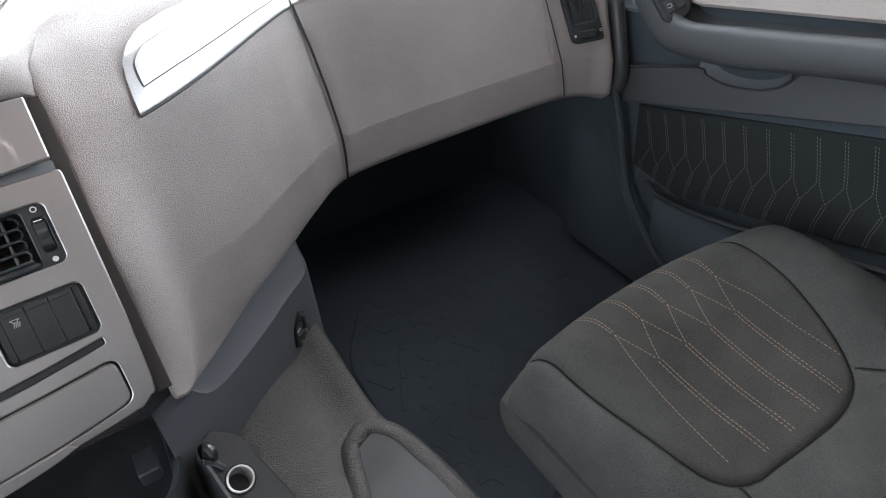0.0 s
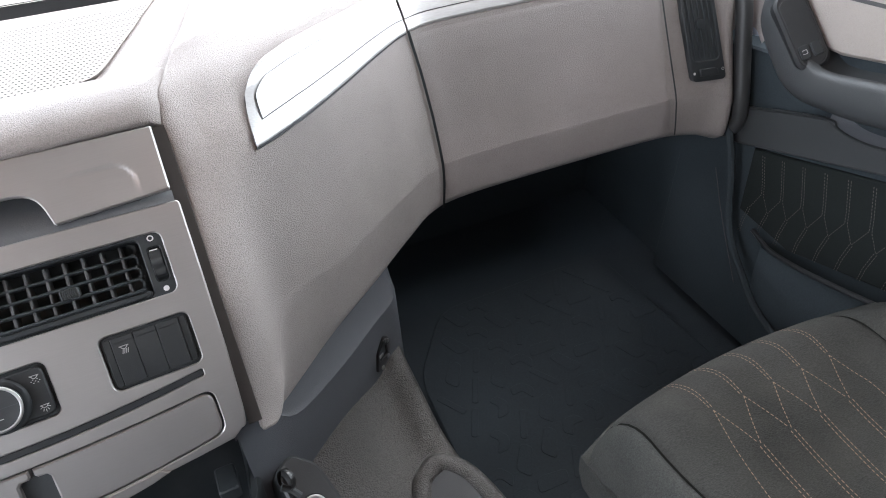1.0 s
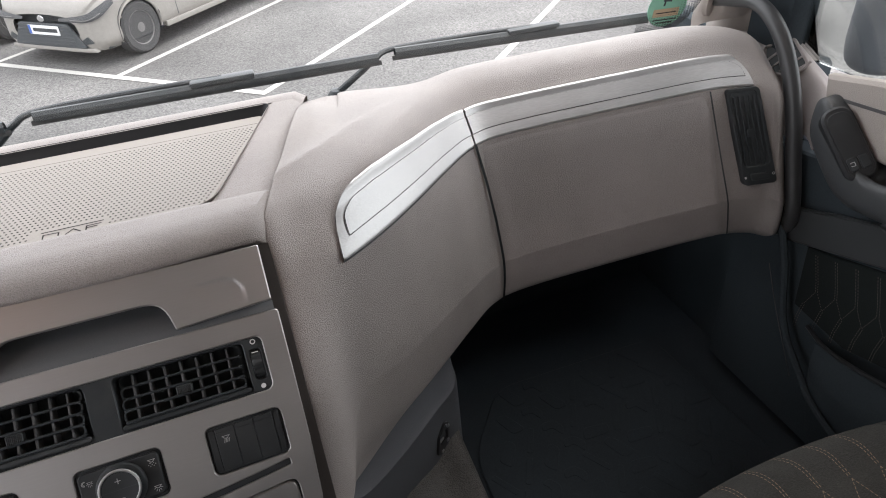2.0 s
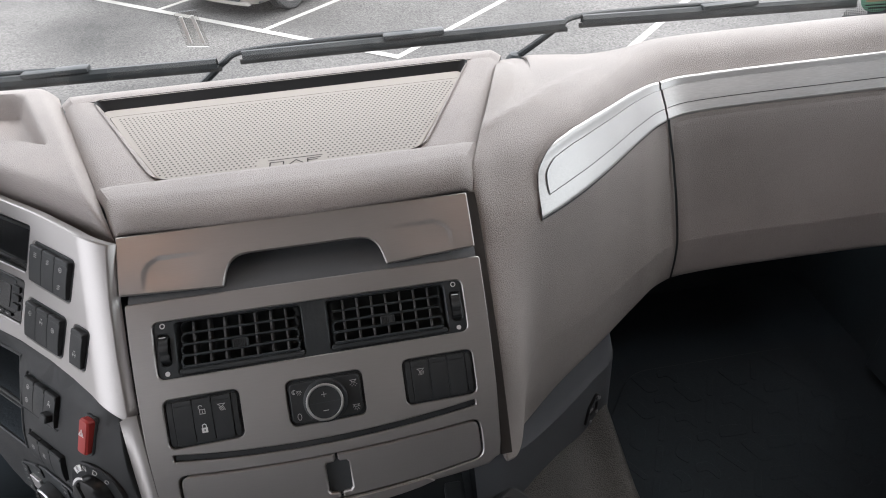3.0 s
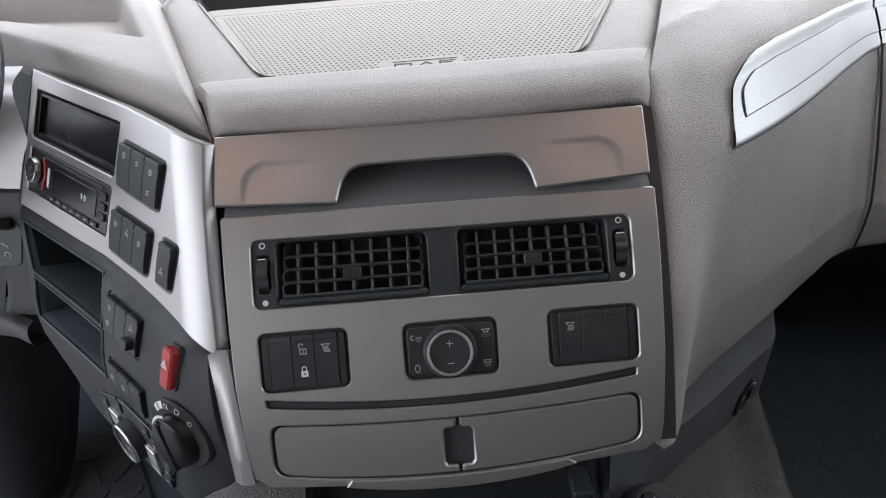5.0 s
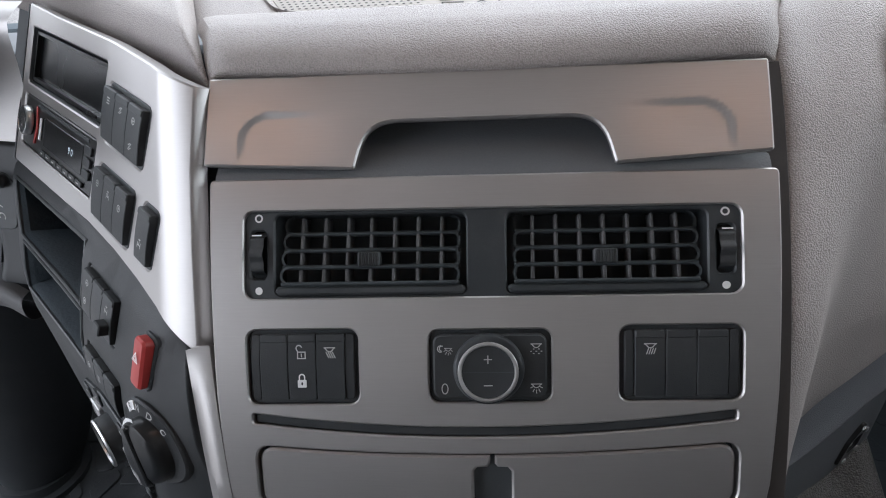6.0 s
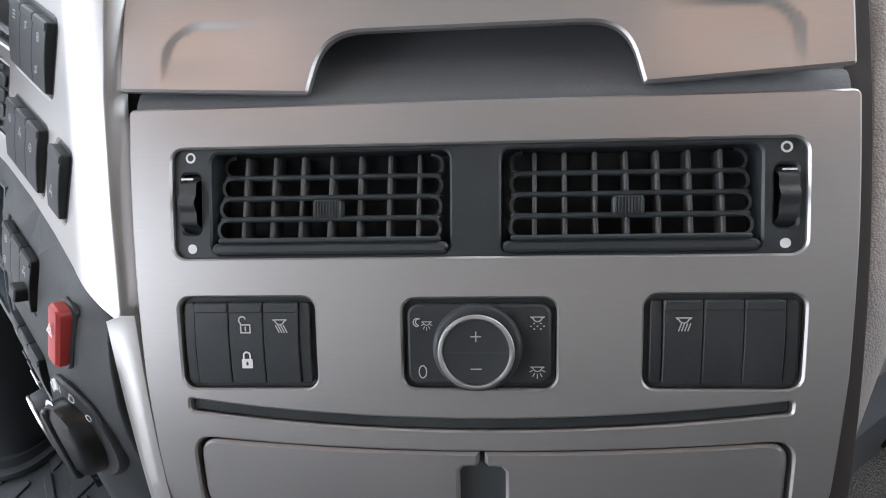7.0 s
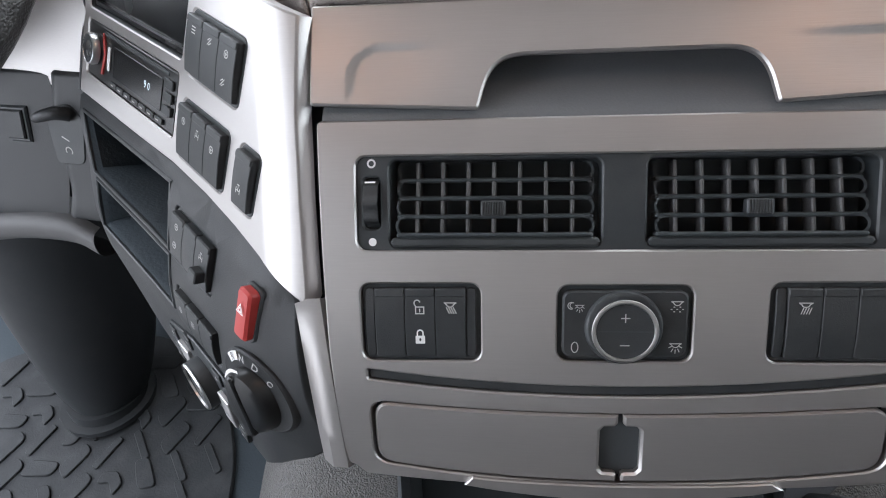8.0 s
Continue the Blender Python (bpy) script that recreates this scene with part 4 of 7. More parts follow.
part("pocket_floor", pocket(), M_POCKET, console, "grey plastic pocket behind the flap")

# air vents
vent = part("air_vent", warp(plate(rrect(-0.168, -0.0555, 0.167, 0.0055, 0.007), [rrect(-0.1455, -0.0525, -0.0115, 0.0020, 0.005), rrect(0.0155, -0.0525, 0.1455, 0.0020, 0.005), rrect(-0.1625, -0.041, -0.1515, -0.0085, 0.003), rrect(0.1512, -0.041, 0.1622, -0.0085, 0.003)], 0.035, 0.0012, step=0.05, top=-0.003), cen), M_BLACK, console, "black twin air vent with louvred grilles")

def louvre(u0, u1, parent):
    um, hgt = (u0 + u1) / 2, 0.0118
    for k in range(4):
        v = 0.0005 - 0.0115 * (k + 1) + 0.0005
        w = -0.0105 + 0.0035 * k
        sl = part("vane", warp(plate(rrect(u0 + 0.005, v - 0.0014, u1 - 0.005, v + 0.0014, 0.0013, 3), (), 0.012, 0.0009, top=w), cen), M_VANE, parent)
    for row in range(4):
        v1 = 0.001 - 0.0115 * row
        v0 = v1 - 0.0115
        w = -0.012 + 0.0035 * row
        for s in (0, 1):
            # rounded ends between two vanes
            cu = (u0 + 0.0105) if s == 0 else (u1 - 0.0105)
            a = arc(cu, (v0 + v1) / 2, 0.0055, 90, 270, 8) if s == 0 else arc(cu, (v0 + v1) / 2, 0.0055, -90, 90, 8)
            part("vane_end", warp(strokes([a], 0.0016, w - 0.0002), cen), M_VANE, parent)
    # fins paler than the vanes: the light they catch is put into their colour
    for k in range(7):
        u = u0 + 0.0175 + (u1 - u0 - 0.035) * k / 6
        part("fin", warp(plate(rrect(u - 0.0012, -0.048, u + 0.0012, 0.001, 0.0010, 3), (), 0.014, 0.0007, top=-0.0125), lambda a, b, c: cen(a, b, c + 0.0085 * step01(0, -0.045, b))), M_TRAYGREY, parent)
    tab = part("slider_tab", warp(plate(rrect(um - 0.0078, -0.0335, um + 0.0078, -0.0235, 0.002), (), 0.008, 0.0008, top=-0.0015), cen), M_BLACK, parent)
    for k in range(9):
        u = um - 0.0064 + 0.0016 * k
        part("rib", warp(plate(rrect(u - 0.0004, -0.0327, u + 0.0004, -0.0243, 0.0003, 2), (), 0.0012, 0.0002, top=-0.0006), cen), M_SWITCH, tab)
    lowlip = part("barrel_lip", warp(plate(rrect(u0 + 0.001, -0.0525, u1 - 0.001, -0.0465, 0.003), (), 0.010, 0.0015, top=-0.0005), cen), M_BLACK, parent)

louvre(-0.1455, -0.0115, vent)
louvre(0.0155, 0.1455, vent)
part("vent_back", warp(plate(rrect(-0.167, -0.054, 0.166, 0.004, 0.004), (), 0.003, 0.0005, step=0.06, top=-0.027), cen), M_VANE, vent)

def wheel_mesh(u):
    bm = bmesh.new()
    n, rows = 40, []
    for a in range(n + 1):
        t = radians(-80 + 160 * a / n)
        r = 0.0172 + 0.0009 * math.cos(10 * t)
        rows.append([(u + s, -0.0248 + r * math.sin(t), -0.0135 + r * math.cos(t) - (0.0012 if abs(s) > 0.0035 else 0)) for s in (-0.0048, -0.0036, 0.0036, 0.0048)])
    bm.free()
    return warp(grid(rows), cen)
for u in (-0.157, 0.1567):
    part("thumbwheel", wheel_mesh(u), M_SWITCH, vent, "ribbed black thumbwheel")
    part("wheel_mark", warp(strokes([[(u - 0.003, -0.0118), (u + 0.003, -0.0118)]], 0.001, 0.0012), cen), M_WHITE, vent)
    part("marker", warp(strokes([arc(u, 0.0, 0.0023, 0, 360, 16)], 0.0011, -0.0027), cen), M_WHITE, vent, "white ring mark")
    part("marker", warp(revolve([(0.0026, -0.003), (0.0026, -0.0026), (0.0001, -0.0026)], 14, u, -0.0492), cen), M_WHITE, vent, "white dot mark")

# printed symbols
def symbol(kind, u, v, s):
    if kind in ("lock", "unlock"):
        if kind == "lock":
            body = plate(rrect(u - 0.42 * s, v - 0.6 * s, u + 0.42 * s, v + 0.1 * s, 0.06 * s, 2), [[(u + 0.1 * s * math.cos(k * 0.785), v - 0.25 * s + 0.15 * s * math.sin(k * 0.785)) for k in range(8)]], 0.0002, 0.00005, top=0.0003)
            bow = strokes([[(u - 0.25 * s, v + 0.1 * s)] + arc(u, v + 0.35 * s, 0.25 * s, 180, 0, 8) + [(u + 0.25 * s, v + 0.1 * s)]], 0.12 * s, 0.0003)
        else:
            rim = [(u - 0.34 * s, v - 0.54 * s), (u + 0.38 * s, v - 0.54 * s), (u + 0.38 * s, v + 0.04 * s), (u - 0.34 * s, v + 0.04 * s), (u - 0.34 * s, v - 0.54 * s)]
            body = strokes([rim, [(u + 0.02 * s, v - 0.14 * s), (u + 0.02 * s, v - 0.38 * s)]], 0.10 * s, 0.0003)
            bow = strokes([[(u - 0.30 * s, v + 0.06 * s)] + arc(u - 0.20 * s, v + 0.38 * s, 0.26 * s, 205, 25, 9)], 0.10 * s, 0.0003)
        return join(body, bow)
    cap = [[(u - 0.5 * s, v + 0.4 * s), (u + 0.5 * s, v + 0.4 * s)], [(u - 0.5 * s, v + 0.4 * s)] + arc(u, v + 0.38 * s, 0.34 * s, 200, 340, 6) + [(u + 0.5 * s, v + 0.4 * s)]]
    if kind == "lamp":
        return strokes(cap + [[(u + (k - 1.2) * 0.2 * s + 0.08 * s, v - 0.02 * s), (u + (k - 1.2) * 0.2 * s - 0.08 * s, v - 0.5 * s)] for k in range(4)], 0.085 * s, 0.0003)
    if kind == "lamp_r":
        return strokes(cap + [[(u + (k - 1.2) * 0.2 * s - 0.08 * s, v - 0.02 * s), (u + (k - 1.2) * 0.2 * s + 0.16 * s, v - 0.5 * s)] for k in range(4)], 0.085 * s, 0.0003)
    if kind == "rays":
        return strokes(cap + [[(u + 0.38 * s * math.cos(radians(a)), v + 0.3 * s + 0.5 * s * math.sin(radians(a))), (u + 0.6 * s * math.cos(radians(a)), v + 0.3 * s + 0.8 * s * math.sin(radians(a)))] for a in (200, 235, 270, 305, 340)], 0.08 * s, 0.0003)
    if kind == "dots":
        return strokes(cap + [[(u + (k - 2) * 0.25 * s - 0.03 * s, v - (0.1 + 0.22 * (j)) * s), (u + (k - 2) * 0.25 * s + 0.03 * s, v - (0.1 + 0.22 * j) * s)] for k in range(5) for j in range(3) if (k + j) % 2], 0.09 * s, 0.0003)
    if kind == "moon":
        return join(strokes([arc(u - 0.45 * s, v + 0.15 * s, 0.32 * s, 60, 280, 8), arc(u - 0.32 * s, v + 0.18 * s, 0.26 * s, 80, 260, 8)], 0.08 * s, 0.0003), symbol("rays", u + 0.3 * s, v - 0.1 * s, 0.75 * s))
    if kind == "ring":
        return strokes([[(u + 0.3 * s * math.cos(a), v + 0.5 * s * math.sin(a)) for a in (k * math.pi / 8 for k in range(17))]], 0.09 * s, 0.0003)
    if kind == "triangle":
        return strokes([[(u - 0.5 * s, v - 0.4 * s), (u + 0.5 * s, v - 0.4 * s), (u, v + 0.5 * s), (u - 0.5 * s, v - 0.4 * s)], [(u - 0.25 * s, v - 0.25 * s), (u + 0.25 * s, v - 0.25 * s), (u, v + 0.2 * s), (u - 0.25 * s, v - 0.25 * s)]], 0.09 * s, 0.0003)
    if kind == "wheel":
        return strokes([arc(u, v, 0.42 * s, 0, 360, 12), [(u - 0.2 * s, v), (u + 0.2 * s, v)], [(u, v - 0.2 * s), (u, v + 0.2 * s)]], 0.1 * s, 0.0003)
    if kind == "axle":
        return strokes([[(u - 0.4 * s, v - 0.5 * s), (u - 0.4 * s, v + 0.1 * s)], [(u + 0.4 * s, v - 0.5 * s), (u + 0.4 * s, v + 0.1 * s)], [(u - 0.4 * s, v - 0.2 * s), (u + 0.4 * s, v - 0.2 * s)], [(u, v - 0.2 * s), (u, v + 0.5 * s)], [(u - 0.2 * s, v + 0.5 * s), (u + 0.2 * s, v + 0.5 * s)]], 0.1 * s, 0.0003)
    if kind == "cross":
        return strokes([[(u - 0.4 * s, v - 0.4 * s), (u + 0.4 * s, v + 0.4 * s)], [(u - 0.4 * s, v + 0.1 * s), (u + 0.1 * s, v + 0.4 * s)], [(u - 0.1 * s, v - 0.4 * s), (u + 0.4 * s, v - 0.1 * s)]], 0.1 * s, 0.0003)
    return strokes([[(u - 0.4 * s, v + d * s), (u + 0.4 * s, v + d * s)] for d in (-0.35, 0, 0.35)], 0.12 * s, 0.0003)

M_PRINT = plain("grey_print", (0.5, 0.5, 0.49), 0.6)
def lifted(f, d):
    return lambda a, b, c: f(a, b, c + d)

def switch_bank(parent, f, rect, n, prints, proud=0.0, ends=0.0065, tilt=0.0):
    """A bank of n rocker switches in a black frame; prints: (rocker, place along it 0..1, symbol)."""
    u0, v0, u1, v1 = rect
    bank = part("switch_bank", warp(plate(rrect(u0 - 0.0005, v0 - 0.0005, u1 + 0.0005, v1 + 0.0005, 0.007), (), 0.012, 0.001, top=proud - 0.0045), f), M_BLACK, parent, "black switch bank")
    a, b = u0 + 0.003, u1 - 0.003
    cells = [(a, a + ends)] if ends else []
    wid = (b - a - 2 * ends) / n
    cells += [(a + ends + k * wid, a + ends + (k + 1) * wid) for k in range(n)]
    cells += [(b - ends, b)] if ends else []
    for i, (c0, c1) in enumerate(cells):
        endc = ends and i in (0, len(cells) - 1)
        top = proud + (0.0 if endc else 0.0012)
        def tilted(x, y, z, c=f, w=0.0014 if not endc else 0.002):
            t = (y - v0) / (v1 - v0)
            return c(x, y, z - w * (2 * t - 1) ** 2 - tilt * (t - 0.5))
        part("rocker" if not endc else "bank_end", warp(plate(rrect(c0 + 0.0002, v0 + 0.003, c1 - 0.0002, v1 - 0.003, 0.0022 if endc else 0.0012, 3), (), 0.006, 0.0005, step=0.008, top=top), tilted), M_SWITCH, bank)
        part("rocker_edge", warp(plate(rrect(c0 + 0.0006, v1 - 0.0085, c1 - 0.0006, v1 - 0.0035, 0.001, 2), (), 0.002, 0.0005, top=top + 0.0007), tilted), M_SWITCH, bank) if not endc else None
    for cell, t, kind in prints:
        c0, c1 = cells[cell + (1 if ends else 0)]
        part("symbol", warp(symbol(kind, (c0 + c1) / 2, v0 + (v1 - v0) * t, 0.0075 if kind in ("lock", "unlock", "lamp", "lamp_r") else 0.0062), lifted(f, proud + 0.0013)), M_WHITE if kind == "lock" else M_PRINT, bank)
    return bank

switch_bank(console, cen, BANK_L, 3, [(1, 0.70, "unlock"), (1, 0.32, "lock"), (2, 0.70, "lamp_r")])
switch_bank(console, cen, BANK_R, 3, [(0, 0.70, "lamp")])

# cabin light control
u0, v0, u1, v1 = BANK_K
lc = part("light_control", warp(plate(rrect(u0 - 0.0005, v0 - 0.0005, u1 + 0.0005, v1 + 0.0005, 0.007), (), 0.012, 0.001, top=-0.0045), cen), M_BLACK, console, "black cabin light control with a round dial")
part("control_face", warp(plate(rrect(u0 + 0.003, v0 + 0.003, u1 - 0.003, v1 - 0.003, 0.006), (), 0.008, 0.0014, step=0.02, top=0.001), cen), M_SWITCH, lc)
KU, KV = 0.0028, -0.1045
part("dial_collar", warp(revolve([(0.0240, 0.0005), (0.0236, 0.0030), (0.0226, 0.0045), (0.0212, 0.0050), (0.0190, 0.0050)], 48, KU, KV + 0.0012), cen), M_BLACK, lc)
part("dial_body", warp(revolve([(0.0198, 0.002), (0.0192, 0.0096), (0.0185, 0.0104), (0.0172, 0.0100), (0.0001, 0.0096)], 48, KU, KV), cen), M_SWITCH, lc)
ringb = bmesh.new()
prof = [(0.0187 + 0.0014 * math.cos(a), 0.0104 + 0.0009 * math.sin(a)) for a in (k * math.pi / 4 for k in range(8))]
rg = [[ringb.verts.new((KU + r * math.cos(2 * math.pi * k / 56), KV + r * math.sin(2 * math.pi * k / 56), h)) for k in range(56)] for r, h in prof]
for j in range(8):
    for k in range(56):
        ringb.faces.new((rg[j][k], rg[j][(k + 1) % 56], rg[(j + 1) % 8][(k + 1) % 56], rg[(j + 1) % 8][k]))
part("dial_ring", warp(ringb, cen), M_CHROME, lc, "bright chrome ring")
part("dial_split", warp(strokes([[(KU - 0.018, KV), (KU + 0.018, KV)]], 0.0004, 0.0102), cen), M_DEEP, lc)
part("symbol", warp(strokes([[(KU - 0.0024, KV + 0.0085), (KU + 0.0024, KV + 0.0085)], [(KU, KV + 0.0061), (KU, KV + 0.0109)]], 0.0007, 0.0103), cen), M_PRINT, lc)
part("symbol", warp(strokes([[(KU - 0.0025, KV - 0.0088), (KU + 0.0025, KV - 0.0088)]], 0.0007, 0.0103), cen), M_PRINT, lc)
for kind, u, v in (("moon", -0.0262, -0.0905), ("ring", -0.0268, -0.1165), ("dots", 0.0345, -0.0895), ("rays", 0.0345, -0.1165)):
    part("symbol", warp(symbol(kind, u, v, 0.0068), lifted(cen, 0.0012)), M_PRINT, lc)

# side strip between the two fascias
def side_strip():
    secs = []
    for t in (0.0, 0.25, 0.5, 0.75, 1.0):
        v = -0.088 - 0.118 * t
        u = -0.1905 + 0.0125 * t
        r = cen(u, v, -0.0030 + 0.0045 * t)
        l = Vector((-0.2130, -0.061, 0.834)).lerp(Vector((-0.2065, -0.100, 0.717)), t)
        l = l.lerp(cen(l.x, v, -0.004), 0.55)
        m = cen(u + (l.x - u) * 0.55, v, -0.0032 + 0.0030 * t)
        row = [l - C_N * 0.012]
        for f, h in ((0.0, -0.0015), (0.06, 0.0006), (0.30, 0.0010), (0.55, 0.0010), (0.75, 0.0008), (0.86, 0.0004), (0.90, -0.003)):
            c = l.lerp(m, f / 0.55) if f < 0.55 else m.lerp(r, (f - 0.55) / 0.45)
            row.append(c + C_N * h)
        secs.append(row + [r - C_N * 0.014])
    end = [p - C_N * 0.012 for p in secs[0]]
    secs.insert(0, [p + Vector((0, 0.0006, 0.0006)) for p in end])
    secs.insert(1, [p + Vector((0, 0.0004, 0.0004)) - C_N * 0.0008 for p in secs[1]])
    return loft(secs, 3, 1)
# added strip that gives the gap's brownish shade by its colour
part("gap_shade", warp(plate([(0.186, -0.205), (0.199, -0.205), (0.199, 0.102), (0.186, 0.102)], (), 0.004, 0.0005, step=0.03, top=-0.008), cen), M_GAPSHADE, console, "brown-grey strip added for the shade in the gap beside the pad")
part("side_strip", side_strip(), M_SILVER, console, "silver edge strip beside the faceplate")

# ---- driver's fascia ----
fascia = thing("driver_fascia", "angled driver's fascia, silver above and black below, with radio and switches", "fascia", (-0.35, 0.1, 0.75))
DIN, RAD = rrect(-0.2385, 0.0545, -0.0435, 0.1100, 0.004), rrect(-0.2405, -0.0105, -0.0445, 0.0435, 0.004)
SA, SB, SC = (-0.0335, 0.0475, 0.0475, 0.0965), (-0.032, -0.0195, 0.0440, 0.0290), (0.0590, -0.0180, 0.0870, 0.0295)
def fascia_outline():
    low = [(-0.2570, -0.0335), (-0.10, -0.0315), (-0.0426, -0.0300), (0.02, -0.0300), (0.0678, -0.0335), (0.105, -0.0385), (0.1505, -0.052)]
    right = [(0.1500, -0.045), (0.1240, 0.012), (0.100, 0.068), (0.0800, 0.1236)]
    top = [(0.03, 0.1262), (-0.06, 0.1272), (-0.18, 0.1285), (-0.2540, 0.131)]
    return low + right + top
part("upper_faceplate", warp(plate(fascia_outline(), [DIN, RAD, rrect(*SA, 0.006), rrect(*SB, 0.006), rrect(*SC, 0.006)], 0.012, 0.0014, step=0.02, cuts=[((0.0725 + 0.1236 * 0.415 - e, 0), (1, 0.415)) for e in (0.0035, 0.007, 0.0105, 0.014, 0.018, 0.023, 0.03)]), drv), M_SILVER, fascia, "brushed silver upper faceplate")
part("panel_joint", warp(plate([(-0.259, -0.033), (-0.2545, -0.033), (-0.2535, 0.1295), (-0.2560, 0.1295)], (), 0.001, 0.0001, top=0.0006), drv), M_DEEP, fascia)
part("inner_body", warp(plate(rrect(-0.5, -0.19, 0.13, 0.118, 0.01), (), 0.03, 0.002, step=0.05, top=-0.055), drv), M_DEEP, fascia, "black carrier behind the openings")

def well(rect_pts, depth, shrink=0.002):
    """A box let into a fascia: walls and back."""
    o = ccw(rect_pts)
    i = inset(o, shrink)
    bm = bmesh.new()
    n = len(o)
    ring = [[bm.verts.new((x, y, z)) for x, y in pts] for pts, z in ((o, -0.001), (i, -0.006), (inset(o, shrink * 2.5), -depth))]
    for r in range(2):
        for k in range(n):
            bm.faces.new((ring[r][k], ring[r][(k + 1) % n], ring[r + 1][(k + 1) % n], ring[r + 1][k]))
    bm.faces.new(ring[2])
    return bm

part("empty_slot", warp(well(DIN, 0.05), drv), M_BLACK, fascia, "empty black radio slot")
part("slot_frame", warp(plate(inset(ccw(DIN), 0.0025), [inset(ccw(DIN), 0.0065)], 0.008, 0.0008, top=-0.0035), drv), M_RADIO, fascia, "dark inner frame")
part("slot_cover", warp(plate(inset(ccw(DIN), 0.006), (), 0.001, 0.0002, top=-0.008), drv), M_SCREEN, fascia, "glossy black cover")
def in_slot(u, v, w):
    return drv(u, v, w - 0.0050)
radio = part("radio", warp(plate(inset(ccw(RAD), 0.001), (), 0.02, 0.0012, step=0.03, top=0.004), in_slot), M_RADIO, fascia, "black car radio with a lit display")
part("display", warp(plate(rrect(-0.176, 0.003, -0.072, 0.031, 0.002), (), 0.003, 0.0003, step=0.03, top=0.0048), in_slot), M_SCREEN, radio)
part("digits", warp(letters("9 0", 0.0095, -0.100, 0.017, 0.0053), in_slot), M_LIT, radio)
part("cd_slot", warp(plate(rrect(-0.200, 0.036, -0.062, 0.0395, 0.001), (), 0.001, 0.0002, top=0.0046), in_slot), M_DEEP, radio)
part("volume_knob", warp(revolve([(0.0150, 0.003), (0.0150, 0.009), (0.0135, 0.0115), (0.0118, 0.0118), (0.0001, 0.0110)], 36, -0.2195, 0.018), in_slot), M_BLACK, radio)
part("knob_ring", warp(revolve([(0.0154, 0.006), (0.0156, 0.009), (0.0142, 0.0120), (0.0130, 0.0123), (0.0128, 0.0115)], 36, -0.2195, 0.018), in_slot), M_CHROME, radio)
part("red_accent", warp(plate([(-0.2030, -0.002), (-0.1985, -0.001), (-0.1935, 0.018), (-0.1985, 0.036), (-0.2030, 0.037), (-0.1975, 0.018)], (), 0.002, 0.0003, top=0.0055), in_slot), M_RED, radio)
part("usb_label", warp(plate(rrect(-0.1885, 0.006, -0.1830, 0.028, 0.001, 2), (), 0.001, 0.0002, top=0.0055), in_slot), M_WHITE, radio)
for k in range(7):
    u = -0.178 + 0.0165 * k
    part("button", warp(plate(rrect(u, -0.0065, u + 0.0145, -0.0015, 0.001, 2), (), 0.002, 0.0004, top=0.0062), in_slot), M_SWITCH, radio)
    part("symbol", warp(strokes([[(u + 0.005, -0.004), (u + 0.0095, -0.004)]], 0.0012, 0.0066), in_slot), M_PRINT, radio)
for v in (0.030, 0.019, 0.008):
    part("button", warp(plate(rrect(-0.067, v - 0.004, -0.051, v + 0.004, 0.0015, 2), (), 0.002, 0.0005, top=0.0062), in_slot), M_SWITCH, radio)
switch_bank(fascia, drv, SA, 3, [(0, 0.74, "bars"), (1, 0.72, "cross"), (2, 0.70, "wheel"), (2, 0.30, "cross")], proud=0.004, ends=0.0, tilt=-0.002)
switch_bank(fascia, drv, SB, 3, [(0, 0.70, "wheel"), (1, 0.66, "axle"), (2, 0.62, "wheel")], proud=0.004, ends=0.0, tilt=-0.002)
switch_bank(fascia, drv, SC, 1, [(0, 0.38, "axle")], proud=0.004, ends=0.0, tilt=-0.002)

CUB1 = [(-0.1915, -0.0978), (-0.0225, -0.0983), (-0.0372, -0.0470), (-0.2330, -0.0500)]
CUB2 = [(-0.1860, -0.1585), (-0.0205, -0.1610), (-0.0200, -0.1068), (-0.1860, -0.1063)]
def lower_outline():
    top = [(-0.2665, -0.0345), (-0.096, -0.0326), (-0.04, -0.0315), (0.0233, -0.0309), (0.071, -0.0343), (0.1103, -0.0384), (0.1400, -0.0465), (0.1500, -0.0560), (0.1560, -0.075), (0.1635, -0.10), (0.1710, -0.135)]
    bot = [(0.1770, -0.162), (0.1760, -0.180), (0.166, -0.197), (0.150, -0.215), (0.130, -0.240), (0.105, -0.268), (0.04, -0.270), (0.0128, -0.271), (-0.0447, -0.282), (-0.090, -0.276), (-0.115, -0.262), (-0.150, -0.226), (-0.195, -0.190), (-0.203, -0.1484), (-0.209, -0.0983), (-0.2465, -0.0528)]
    return top[::-1] + bot[::-1]
LA, LB = (-0.0165, -0.1030, 0.0555, -0.0570), (-0.0065, -0.1690, 0.0690, -0.1280)
LOW_BEND, LOW_MOST = 3.9, 0.40
def lowf(u, v, w):
    """The black lower fascia: it rounds under towards its foot and away along its inner edge."""
    s = max(0.0, -0.085 - v)
    c = min(s, LOW_MOST / LOW_BEND)
    a = LOW_BEND * c
    vv = v if s == 0 else -0.085 - math.sin(a) / LOW_BEND - (s - c) * math.cos(a)
    ww = -0.004 + 0.008 * min(1.0, max(0.0, (-0.034 - v) / 0.02)) * (1 - step01(0.112, 0.150, u)) - (1 - math.cos(a)) / LOW_BEND - (s - c) * math.sin(a)
    fold = max(0.0, (u - 0.130) / 0.035) ** 2 * (0.004 + 0.009 * min(1.0, max(0.0, (-0.070 - v) / 0.10)))
    return drv(u, vv - w * math.sin(a), ww + w * math.cos(a) - fold)
